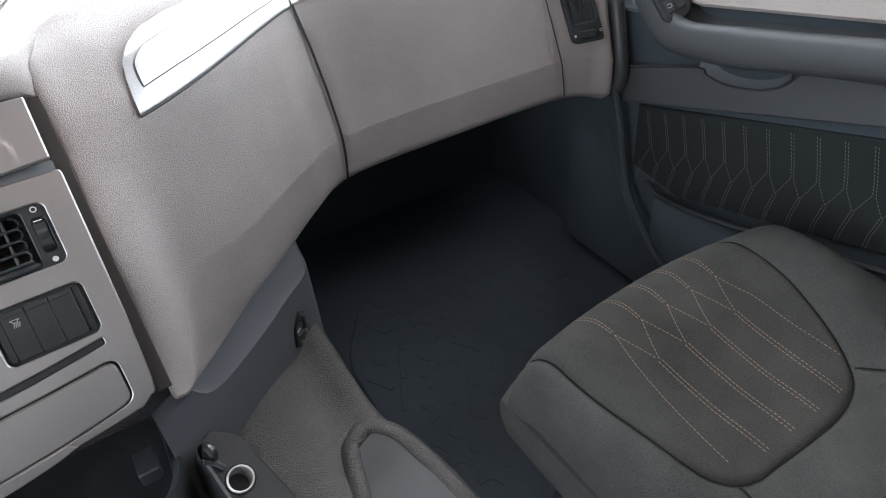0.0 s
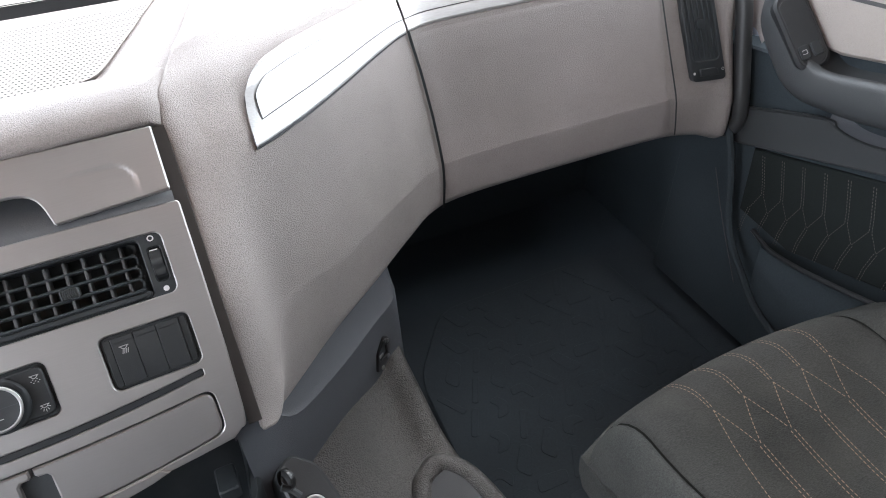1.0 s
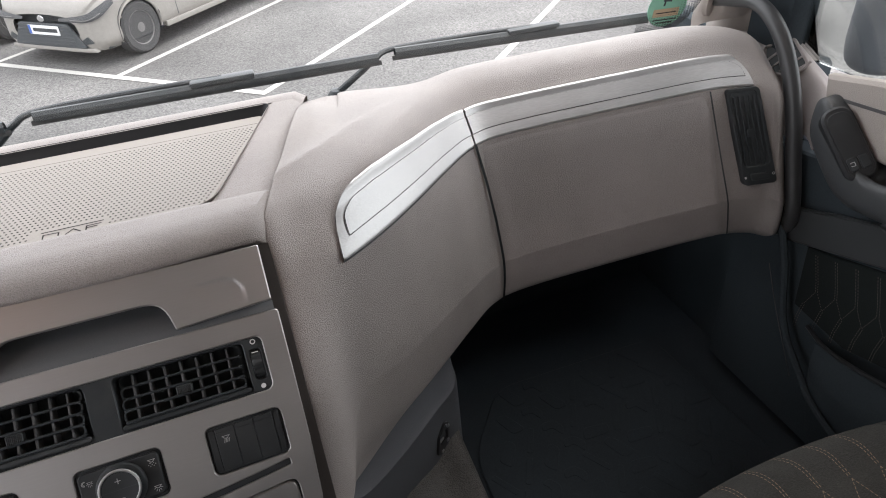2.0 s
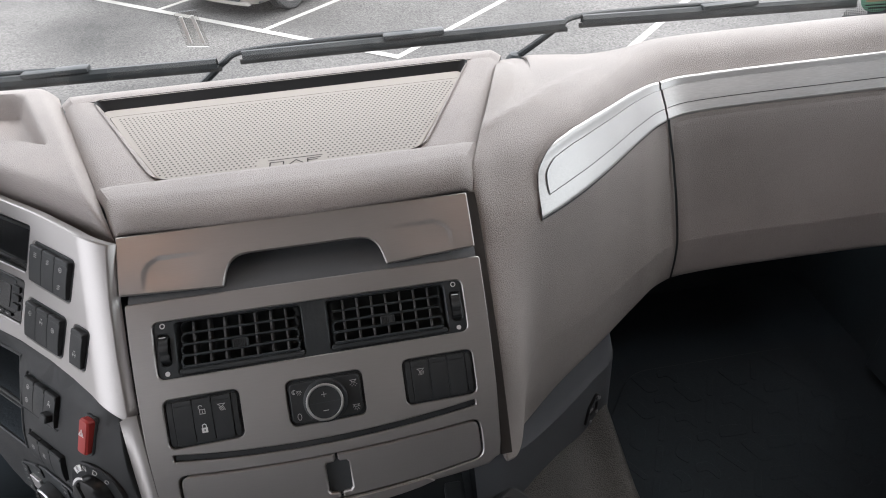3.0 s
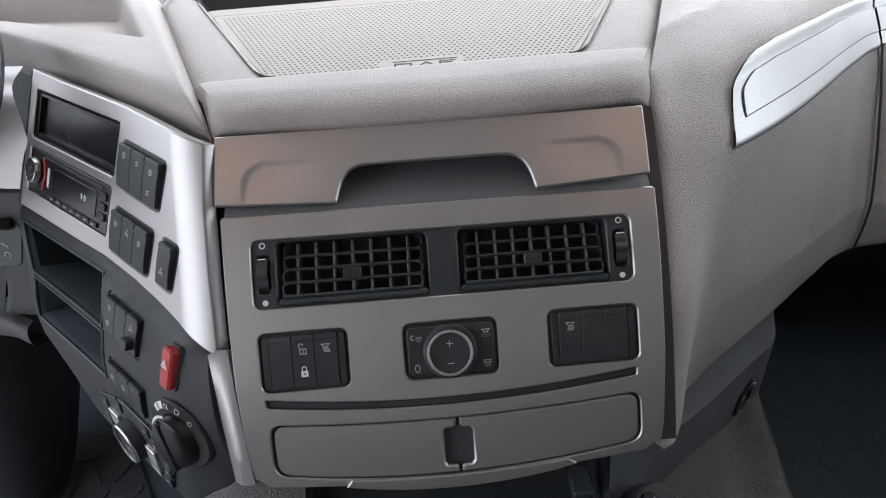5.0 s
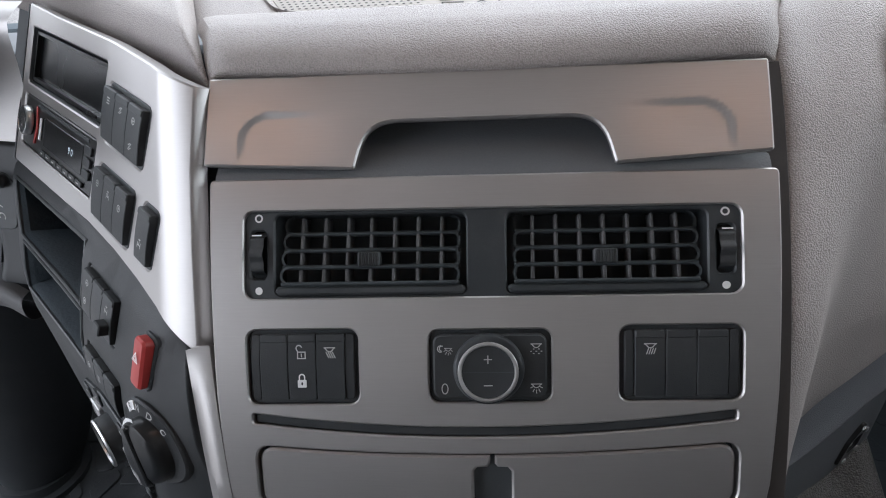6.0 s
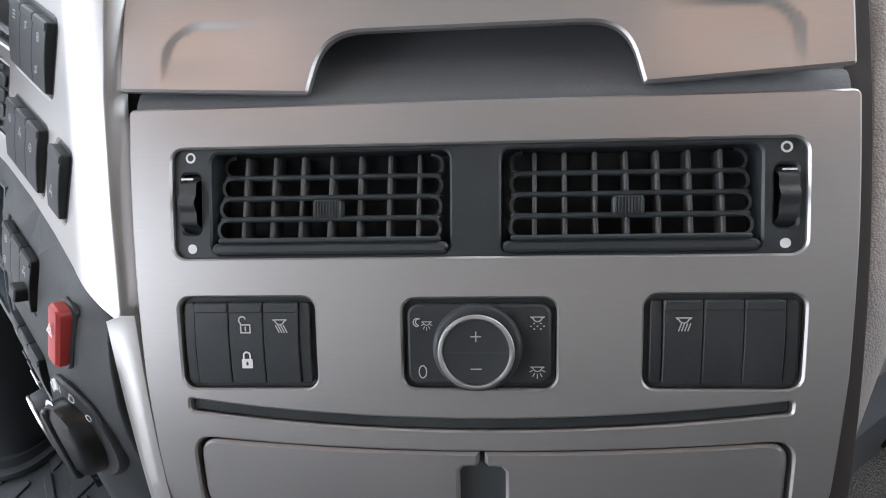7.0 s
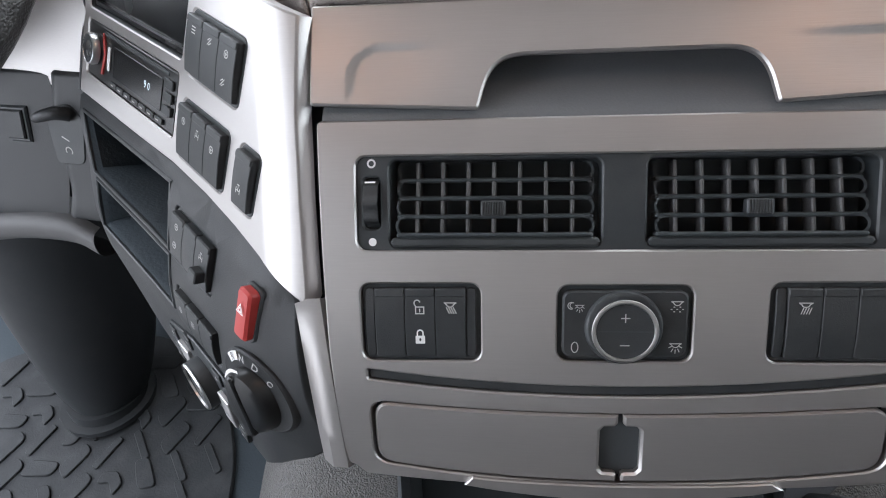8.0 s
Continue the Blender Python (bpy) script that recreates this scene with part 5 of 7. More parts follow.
part("lower_faceplate", warp(plate(lower_outline(), [CUB1, CUB2, rrect(*LA, 0.004), rrect(*LB, 0.004)], 0.024, 0.0014, step=0.02), lowf), M_LOWER, fascia, "satin black lower faceplate", sharp=50)
for c in (CUB1, CUB2):
    part("cubby", warp(well(c, 0.10, 0.004), lowf), M_RUBBER, fascia, "deep black storage cubby")
    part("cubby_rim", warp(plate(inset(ccw(c), -0.0030), [inset(ccw(c), 0.0002)], 0.006, 0.0010, step=0.03, top=0.0016), lowf), M_BLACK, fascia, "narrow raised rim")
switch_bank(fascia, lowf, LA, 3, [(0, 0.72, "wheel"), (0, 0.36, "wheel"), (2, 0.66, "axle")], proud=0.003, ends=0.0, tilt=-0.002)
part("toggle", warp(plate(rrect(0.0375, -0.0920, 0.0500, -0.0820, 0.002), (), 0.01, 0.001, top=0.012), lowf), M_SWITCH, fascia)
switch_bank(fascia, lowf, LB, 3, [(0, 0.60, "wheel"), (1, 0.58, "bars")], proud=0.003, ends=0.0, tilt=-0.002)
HZ = (0.1025, -0.1020, 0.1228, -0.0555)
hz = part("hazard_switch", warp(plate(rrect(*HZ, 0.006), (), 0.012, 0.001, top=0.001), lowf), M_BLACK, fascia)
part("rocker", warp(plate(rrect(HZ[0] + 0.0025, HZ[1] + 0.0025, HZ[2] - 0.0025, HZ[3] - 0.0025, 0.004), (), 0.010, 0.0018, top=0.009), lambda a, b, c: lowf(a, b, c - 0.10 * (-0.079 - b) if b < -0.079 else c)), M_RED, hz, "red hazard warning switch")
part("symbol", warp(symbol("triangle", 0.1127, -0.0735, 0.008), lifted(lowf, 0.0092)), M_WHITE, hz)

GU, GV = 0.1230, -0.1475
def gear_at(r, a):
    """A point of the selector's dial: radius and angle."""
    return GU + r * math.cos(radians(a)), GV + 0.95 * r * math.sin(radians(a))
gear = part("gear_selector", warp(revolve([(0.0385, -0.002), (0.0382, 0.0020), (0.0366, 0.0034), (0.0345, 0.0026), (0.0001, 0.0020)], 56, GU, GV, 0.95), lowf), M_LOWER, fascia, "black rotary gear selector")
part("grip", warp(revolve([(0.0245, 0.001), (0.0240, 0.0085), (0.0222, 0.0125), (0.0170, 0.0142), (0.0001, 0.0136)], 48, GU + 0.0010, GV - 0.0060, 1.20), lowf), M_RADIO, gear, "glossy black turning grip")
part("grip_bar", warp(plate(smooth_poly([(GU - 0.0120, GV + 0.0150), (GU - 0.0050, GV + 0.0200), (GU + 0.0150, GV - 0.0290), (GU + 0.0070, GV - 0.0340)], 0.005), (), 0.004, 0.0015, top=0.0165), lowf), M_RADIO, gear)
# the glossy grip's highlight, painted as a white crescent
part("grip_highlight", warp(strokes([[(GU + 0.0008 + 0.0240 * math.cos(radians(a)), GV - 0.0058 + 0.0285 * math.sin(radians(a))) for a in range(104, 168, 8)]], 0.0030, 0.0105), lowf), M_WHITE, gear, "painted white highlight along the grip")
part("white_field", warp(plate([gear_at(0.0362, 120 + 4 * k) for k in range(8)] + [gear_at(0.0285, 148 - 4 * k) for k in range(8)], (), 0.001, 0.0002, top=0.0038), lowf), M_WHITE, gear)
for ch, a in (("R", 133), ("N", 106), ("D", 80)):
    part("letter", warp(letters(ch, 0.0090, *gear_at(0.0318, a), 0.0044, a - 90), lowf), M_DEEP if ch == "R" else M_PRINT, gear)
mark_u, mark_v = gear_at(0.0315, 52)
part("symbol", warp(strokes([arc(mark_u, mark_v, 0.0022, 0, 300, 8)], 0.0008, 0.0044), lowf), M_PRINT, gear)

CLI = smooth_poly([(-0.054, -0.205), (0.012, -0.1765), (0.072, -0.1760), (0.086, -0.1900), (0.110, -0.1960), (0.078, -0.2620), (0.012, -0.2640), (-0.042, -0.2720), (-0.068, -0.2580)], 0.004)
cli = part("climate_control", warp(plate(CLI, (), 0.01, 0.001, step=0.02, top=0.003), lowf), M_BLACK, fascia, "black climate control with a silver-rimmed dial")
for u, v in ((-0.043, -0.2120), (-0.0475, -0.2310), (-0.052, -0.2500), (0.000, -0.1900), (0.060, -0.1850), (0.076, -0.1950), (0.094, -0.2080), (0.087, -0.2270), (0.079, -0.2480)):
    part("button", warp(plate(rrect(u - 0.0068, v - 0.0075, u + 0.0068, v + 0.0075, 0.0015, 2), (), 0.004, 0.0006, top=0.0048), lowf), M_SWITCH, cli)
    part("symbol", warp(strokes([[(u - 0.0025, v - 0.001), (u + 0.0025, v + 0.001)], [(u, v - 0.0025), (u, v + 0.0025)]], 0.0008, 0.0053), lowf), M_PRINT, cli)
part("silver_button", warp(plate(rrect(0.050, -0.2480, 0.0700, -0.2110, 0.002), (), 0.004, 0.0008, top=0.0068), lowf), M_ALU, cli, "silver button")
part("letter", warp(letters("AUTO", 0.0065, 0.060, -0.2340, 0.0073), lowf), M_DEEP, cli)
part("silver_button", warp(plate(rrect(-0.032, -0.2360, -0.010, -0.2130, 0.002), (), 0.004, 0.0008, top=0.0068), lowf), M_ALU, cli, "silver button")
DU, DV = 0.0230, -0.2230
part("dial", warp(revolve([(0.0258, 0.001), (0.0246, 0.0140), (0.0226, 0.0165), (0.0218, 0.0146), (0.0001, 0.0144)], 44, DU, DV, 0.95), lowf), M_SWITCH, cli)
part("dial_rim", warp(revolve([(0.0249, 0.0150), (0.0251, 0.0160), (0.0240, 0.0174), (0.0228, 0.0174), (0.0221, 0.0152)], 44, DU, DV, 0.95, closed=False), lowf), M_CHROME, cli, "silver rim")
for k in (-1, 1):
    part("symbol", warp(strokes([[(DU - 0.003, DV + 0.008 * k), (DU + 0.003, DV + 0.008 * k)], [(DU, DV + 0.008 * k - 0.003), (DU, DV + 0.008 * k + 0.003)]], 0.0008), lifted(lowf, 0.0149)), M_PRINT, cli)
# ---- windscreen, wipers, pillars ----
def screen_pt(x, z):
    """The windscreen's sheet: leaning back, bowed towards its sides."""
    return Vector((x, 0.590 - (z - 0.93) * 0.20 - 0.060 * (abs(x) / 1.15) ** 3, z))

screen = thing("window_1", "wide bonded truck windscreen, slightly dirty glass", "window", (0, 0.58, 0.93), kind="structure")
pane = part("pane", grid([[screen_pt(-1.15 + 2.30 * k / 30, 0.90 + 0.88 * j / 8) for k in range(31)] for j in range(9)]), M_GLASS, screen)
pane.visible_shadow = False
def frit():
    """Printed dots along the glass's rounded corner, thinning out inwards."""
    bm = bmesh.new()
    for j in range(104):
        for i in range(42):
            x, z = 1.120 - 0.0034 * i + (0.0017 if j % 2 else 0), 0.950 + 0.0034 * j
            cx, cz = 1.030, 1.030
            edge = 1.105 - x if z > cz else min(0.075 - math.hypot(max(x - cx, 0), cz - z), z - 0.950) if x > cx else z - 0.955
            if edge < -0.006 or edge > 0.034:
                continue
            r = 0.0018 * (1 - 0.8 * max(edge, 0) / 0.034)
            p = screen_pt(x, z)
            bm.faces.new([bm.verts.new(p + Vector((r * math.cos(a), -0.004, r * math.sin(a)))) for a in (k * math.pi / 3 for k in range(6))])
    return bm
tagged(part("printed_dots", frit(), M_DEEP, screen, "black dot print along the edge of the glass"), kind="stuff")

def wiper(x0, x1, z0, z1, pivot):
    w = thing("wiper", "black windscreen wiper parked along the foot of the glass", "wiper", (pivot[0], pivot[1], pivot[2]), "wipers")
    a, b = Vector((x0, 0.615, z0)), Vector((x1, 0.615, z1))
    def blade(u, v, t):
        return a.lerp(b, u) + Vector((0, -v, t))
    bm = bmesh.new()
    rows = [[blade(0.01 + 0.98 * k / 24, -s, t) for k in range(25)] for s, t in ((0.008, -0.006), (-0.008, -0.006), (-0.008, 0.003), (-0.003, 0.009), (0.003, 0.009), (0.008, 0.002), (0.008, -0.006))]
    part("blade", grid(rows), M_BLACK, w)
    part("rubber", grid([[blade(k / 24, -s, t) for k in range(25)] for s, t in ((-0.003, -0.006), (-0.004, -0.013), (0.000, -0.013), (0.002, -0.006))]), M_TYRE, w)
    m = a.lerp(b, 0.52)
    elbow = Vector((x0 - 0.03 if x0 > -0.5 else x0, 0.632, z0 - 0.012))
    part("arm", tube([Vector(pivot), Vector(pivot).lerp(elbow, 0.7), elbow, elbow.lerp(m, 0.12) + Vector((0, 0.008, 0.012)), elbow.lerp(m, 0.6) + Vector((0, 0.008, 0.014)), m + Vector((0, 0.004, 0.012))], lambda f: 0.0070 - 0.0030 * f, 8, 6), M_BLACK, w)
    part("clip", join(box(m.x - 0.055, m.x + 0.055, m.y - 0.012, m.y + 0.012, m.z + 0.006, m.z + 0.015, 0.004, 2)), M_BLACK, w)
    part("pivot_cap", warp(revolve([(0.02, 0), (0.019, 0.02), (0.012, 0.028), (0.0001, 0.03)], 16), lambda x, y, z: Vector(pivot) + Vector((x, y, z - 0.02))), M_BLACK, w)

wiper(0.500, 1.060, 0.978, 0.958, (0.395, 0.67, 0.90))
wiper(-0.118, 0.478, 0.980, 0.974, (-0.23, 0.67, 0.90))
wiper(-0.72, -0.152, 0.985, 0.972, (-0.83, 0.67, 0.90))

sticker = thing("windscreen_sticker", "round green emissions sticker with a black 4 on the glass", "sticker", (1.05, 0.53, 0.99))
def on_glass(cx, cz):
    return lambda u, v, w: screen_pt(cx + u, cz + v) + Vector((0, -0.003 - w, 0))
st = on_glass(1.038, 1.000)
part("disc", warp(revolve([(0.040, 0), (0.040, 0.0004), (0.0001, 0.0004)], 40), st), M_GREEN, sticker)
part("number", warp(letters("4", 0.040, 0.0, 0.0, 0.0, 6), lambda u, v, w: st(-0.002 - u, 0.014 + v, 0.0008)), M_DEEP, sticker, "black figure 4")
part("registration_field", warp(plate(rrect(-0.027, -0.019, 0.027, -0.003, 0.001, 2), (), 0.0003, 0.0001, top=0.0008), st), M_TAN, sticker, "tan field with an unreadable bar")
part("writing", warp(strokes([[(-0.02, -0.011), (0.02, -0.011)], [(-0.024, -0.025), (0.024, -0.025)], [(-0.016, -0.031), (0.016, -0.031)]], 0.002, 0.0011), st), M_HOLE, sticker)

tag = thing("toll_bracket", "clear plastic toll box bracket stuck on the glass", "bracket", (-0.165, 0.56, 1.05))
tg = on_glass(-0.172, 1.052)
part("backing", warp(plate(smooth_poly([(-0.016, -0.030), (0.020, -0.034), (0.016, 0.030), (-0.018, 0.028)], 0.003), (), 0.003, 0.0006, top=0.003), tg), M_CLEARFILM, tag)
part("rail", warp(plate([(-0.010, -0.024), (-0.005, -0.024), (-0.007, 0.022), (-0.012, 0.022)], (), 0.005, 0.0006, top=0.007), tg), M_PRINT, tag)
part("rail", warp(plate([(0.010, -0.026), (0.015, -0.026), (0.011, 0.022), (0.006, 0.022)], (), 0.005, 0.0006, top=0.007), tg), M_PRINT, tag)

def pillar(side):
    secs = []
    for t in (0, 0.2, 0.5, 0.8, 1.0):
        z = 0.93 + 0.87 * t
        y = 0.535 - (z - 0.93) * 0.2
        x = side * (1.205 - 0.015 * t)
        secs.append([(x - side * 0.045, y + 0.02, z), (x - side * 0.052, y - 0.02, z), (x - side * 0.04, y - 0.055, z), (x, y - 0.085, z), (x + side * 0.04, y - 0.085, z), (x + side * 0.06, y, z), (x + side * 0.02, y + 0.05, z)])
    return loft(secs, 4, 4)
solo("pillar_right", pillar(1), M_BEIGE, "beige moulded windscreen pillar trim", "pillar", kind="structure", sharp=70)
solo("pillar_left", pillar(-1), M_BEIGE, "beige moulded windscreen pillar trim", "pillar", kind="structure", sharp=70)
solo("pillar_foot", warp(loft([[(1.066, 0.53, 0.945), (1.07, 0.50, 0.965), (1.09, 0.475, 0.975), (1.13, 0.46, 0.98)], [(1.07, 0.53, 0.99), (1.08, 0.49, 1.02), (1.10, 0.455, 1.035), (1.15, 0.44, 1.03)], [(1.10, 0.52, 1.06), (1.105, 0.475, 1.07), (1.12, 0.445, 1.075), (1.16, 0.43, 1.07)], [(1.118, 0.51, 1.15), (1.12, 0.47, 1.16), (1.13, 0.44, 1.16), (1.17, 0.425, 1.15)]], 5, 5), lambda x, y, z: Vector((x + 0.036, y, z))), M_BEIGE, "beige foot of the windscreen pillar", "pillar", kind="structure", sharp=70)

grab = thing("grab_handle", "long black grab handle bolted beside the dashboard", "grab handle", (1.12, 0.25, 0.6))
part("bar", tube([(1.113, 0.488, 1.012), (1.124, 0.445, 1.019), (1.124, 0.395, 1.026), (1.121, 0.350, 1.013), (1.119, 0.310, 0.982), (1.119, 0.274, 0.928), (1.119, 0.247, 0.868), (1.119, 0.227, 0.804), (1.119, 0.196, 0.70), (1.124, 0.206, 0.655), (1.130, 0.245, 0.632), (1.142, 0.30, 0.625)], lambda f: 0.0118 + 0.0022 * math.sin(math.pi * f), 14, 6), M_HANDLE, grab)
part("cup", warp(revolve([(0.030, -0.004), (0.028, 0.008), (0.020, 0.012), (0.0001, 0.012)], 24), lambda x, y, z: Vector((1.113 + 0.8 * x, 0.496 - z + 0.35 * x - 0.2 * y, 1.012 + 1.15 * y))), M_BEIGE, grab, "beige moulded mounting cup")

# ---- dashboard end with the side window vent ----
def dash_end():
    """A rounded corner piece, its face turned to the seat."""
    secs = []
    for y0, z0, y1, z1, y2, z2 in ((0.53, 0.935, 0.50, 0.935, 0.47, 0.93), (0.486, 0.946, 0.459, 0.946, 0.426, 0.944), (0.445, 0.962, 0.405, 0.938, 0.357, 0.901), (0.380, 0.963, 0.345, 0.929, 0.304, 0.853), (0.334, 0.948, 0.302, 0.921, 0.259, 0.860), (0.276, 0.921, 0.247, 0.914, 0.216, 0.880), (0.24, 0.905, 0.21, 0.89, 0.19, 0.86)):
        secs.append([(1.215, y0 + 0.02, z0 - 0.012), (1.204, y0 + 0.012, z0), (1.190, y0, z0 - 0.001), (1.168, y1, z1), (1.147, y2, z2), (1.142, y2 + 0.02, z2 - 0.05)])
    return loft(secs, 5, 5)
end = solo("dashboard_end", dash_end(), M_GLOVE, "taupe corner cover with a vent between dashboard and door", "dash trim", sharp=70)
def on_end(u, v, w):
    return Vector((1.166 + 0.75 * (v - 0.914 - 0.15 * (-u - 0.247)) - 0.75 * w, -u - 0.2 * w, v + 0.55 * w))
vent_rim = smooth_poly([(-0.395, 0.938), (-0.351, 0.964), (-0.293, 0.936), (-0.295, 0.922), (-0.316, 0.908), (-0.358, 0.902)], 0.008)
sv = part("side_vent", warp(plate(vent_rim, [inset(ccw(vent_rim), 0.0045)], 0.006, 0.0012, top=0.004), on_end), M_GLOVE, end, "taupe side window vent")
part("vent_back", warp(plate(inset(ccw(vent_rim), 0.004), (), 0.001, 0.0002, top=0.0012), on_end), M_DEEP, sv)
for k in range(4):
    u = -0.375 + 0.020 * k
    part("vane", warp(plate([(u, 0.912 + 0.004 * (k == 0)), (u + 0.003, 0.912), (u + 0.024, 0.950 - 0.004 * k), (u + 0.020, 0.951 - 0.004 * k)], (), 0.003, 0.0003, top=0.0034), on_end), M_GLOVE, sv)

# ---- passenger's door ----
DX = 1.150
def dor(u, v, w=0.0):
    """The door's inner side: u towards the rear, v up, w into the cab."""
    return Vector((DX - w, -u, v))

door = thing("door_1", "closed passenger door with armrest, cloth panel and map pocket", "door", (1.2, -0.15, FLOOR), kind="structure")
part("door_card", warp(plate([(-0.34, 0.20), (0.63, 0.20), (0.63, 0.965), (-0.16, 0.925), (-0.20, 0.800), (-0.34, 0.780)], (), 0.05, 0.004), dor), M_FOOTWELL, door, "black moulded door card")
slope = lambda u, v0: v0 + 0.287 * u
part("upper_trim", warp(plate(smooth_poly([(-0.195, 0.850), (-0.06, 0.850), (0.22, slope(0.22, 0.842)), (0.63, slope(0.63, 0.842)), (0.63, 1.02), (0.10, 0.990), (-0.10, 0.973), (-0.215, 0.950)], [0, 0, 0, 0, 0, 0.03, 0.03, 0]), (), 0.02, 0.006, step=0.05, top=0.022), dor), M_BEIGE, door, "beige grained upper door trim")
part("sill_slot", warp(plate(rrect(-0.170, 0.917, 0.02, 0.9225, 0.002), (), 0.002, 0.0004, top=0.0232), lambda u, v, w: dor(u, v + 0.09 * (u + 0.2), w)), M_TRAYGREY, door)

def armrest():
    """A padded rest with a rounded outer rim, a dished top behind it and a hump at its front."""
    secs = []
    for u, zb, zt, out, dish in ((-0.207, 0.880, 0.902, 0.020, 0.0), (-0.198, 0.858, 0.918, 0.046, 0.0), (-0.178, 0.838, 0.926, 0.058, 0.0), (-0.150, 0.812, 0.910, 0.062, 0.0), (-0.115, 0.785, 0.877, 0.064, 0.0), (-0.080, 0.776, 0.845, 0.065, 0.2), (-0.045, 0.778, 0.838, 0.065, 0.9), (0.03, 0.788, 0.854, 0.065, 1.0), (0.12, 0.811, 0.873, 0.065, 1.0), (0.236, 0.842, 0.900, 0.065, 1.0), (0.40, 0.884, 0.936, 0.065, 1.0), (0.60, 0.932, 0.978, 0.06, 1.0)):
        h = zt - zb
        d = 0.016 * dish
        secs.append([dor(u, zb - 0.004, 0.0), dor(u, zb - 0.002, out * 0.62), dor(u, zb + 0.10 * h, out * 0.90), dor(u, zb + 0.4 * h, out), dor(u, zb + 0.8 * h, out * 0.98), dor(u, zt - 0.05 * h, out * 0.92), dor(u, zt, out * 0.82), dor(u, zt - 0.15 * d, out * 0.72), dor(u, zt - d, out * 0.60), dor(u, zt - d + 0.002, out * 0.3), dor(u, zt - 0.3 * d, 0.0)])
    return loft(secs, 5, 4)
part("armrest", armrest(), M_DOORGREY, door, "dark grey moulded armrest", sharp=75)
def arm_top(u, v, w):
    """The window switch panel on the front slope of the armrest."""
    o = Vector((1.099, 0.112, 0.8745))
    ux = Vector((0.02, -0.78, -0.72)).normalized()
    n = Vector((-0.50, -0.52, 0.60))
    n = (n - ux * n.dot(ux)).normalized()
    return o + ux * u + n.cross(ux) * v + n * w
wsw = part("window_switch_panel", warp(plate(rrect(-0.066, -0.024, 0.060, 0.024, 0.020), (), 0.03, 0.004, top=0.002), arm_top), M_DARKGREY, door, "dark grey oval window switch panel")
part("panel_inlay", warp(plate(rrect(-0.056, -0.018, 0.054, 0.018, 0.015), (), 0.004, 0.0006, top=0.0028), arm_top), M_SWITCH, wsw)
for v in (-0.0085, 0.0085):
    part("switch", warp(plate(rrect(0.020, v - 0.007, 0.042, v + 0.007, 0.003), (), 0.008, 0.0012, top=0.0060), arm_top), M_BLACK, wsw)
part("symbol", warp(strokes([rrect(0.028, -0.012, 0.034, -0.006, 0.001, 2)], 0.001, 0.0064), arm_top), M_PRINT, wsw)

CUP = spline([(-0.040, 0.752, 0), (-0.024, 0.7455, 0), (0.002, 0.7425, 0), (0.035, 0.7455, 0), (0.075, 0.7565, 0), (0.104, 0.772, 0), (0.119, 0.789, 0), (0.132, 0.808, 0)], 5)
def pull_cup():
    """A hollow between the panel's dipped edge and the armrest."""
    rows = []
    n = len(CUP) - 1
    for i, p in enumerate(CUP):
        t = i / n
        top = (-0.040 + 0.172 * t, 0.776 + 0.053 * t)
        deep = 0.040 * math.sin(math.pi * min(max(t, 0.0), 1.0)) ** 0.6
        row = []
        for q in (0.0, 0.05, 0.15, 0.3, 0.5, 0.75, 1.0, 1.3):
            u, v = p.x + (top[0] - p.x) * q, p.y + (top[1] - p.y) * q
            row.append(dor(u, v, 0.0165 - deep * math.sin(math.pi * min(q, 1) * 0.5) ** 0.8))
        rows.append(row)
    return grid(rows)
part("pull_cup", pull_cup(), M_TRIMGREY, door, "grey hollow pull cup", sharp=80)
part("mid_panel", warp(plate([(-0.205, 0.622), (-0.165, 0.635), (-0.05, 0.672), (0.266, 0.775), (0.63, 0.885), (0.63, 0.930), (0.244, 0.831)] + [(p.x, p.y) for p in CUP[::-1]] + [(-0.12, 0.726), (-0.184, 0.702), (-0.205, 0.695)], (), 0.012, 0.003, step=0.06, top=0.016), dor), M_DOORGREY, door, "dark grey moulded middle panel")
part("panel_edge", tube([dor(-0.20, 0.697, 0.0145), dor(-0.12, 0.7265, 0.0150)] + [dor(p.x, p.y, 0.0155) for p in CUP[::5]] + [dor(0.245, 0.832, 0.015), dor(0.62, 0.93, 0.015)], 0.0019, 6, 6), M_DARKGREY, door)
cloth = part("cloth_panel", warp(plate([(-0.150, 0.50), (-0.029, 0.485), (0.345, 0.594), (0.63, 0.676), (0.63, slope(0.63, 0.674)), (0.271, 0.755), (-0.105, 0.645), (-0.16, 0.630)], (), 0.008, 0.002, step=0.05, top=0.008), dor), M_DOORCLOTH, door, "black quilted cloth panel with sand-coloured stitching")
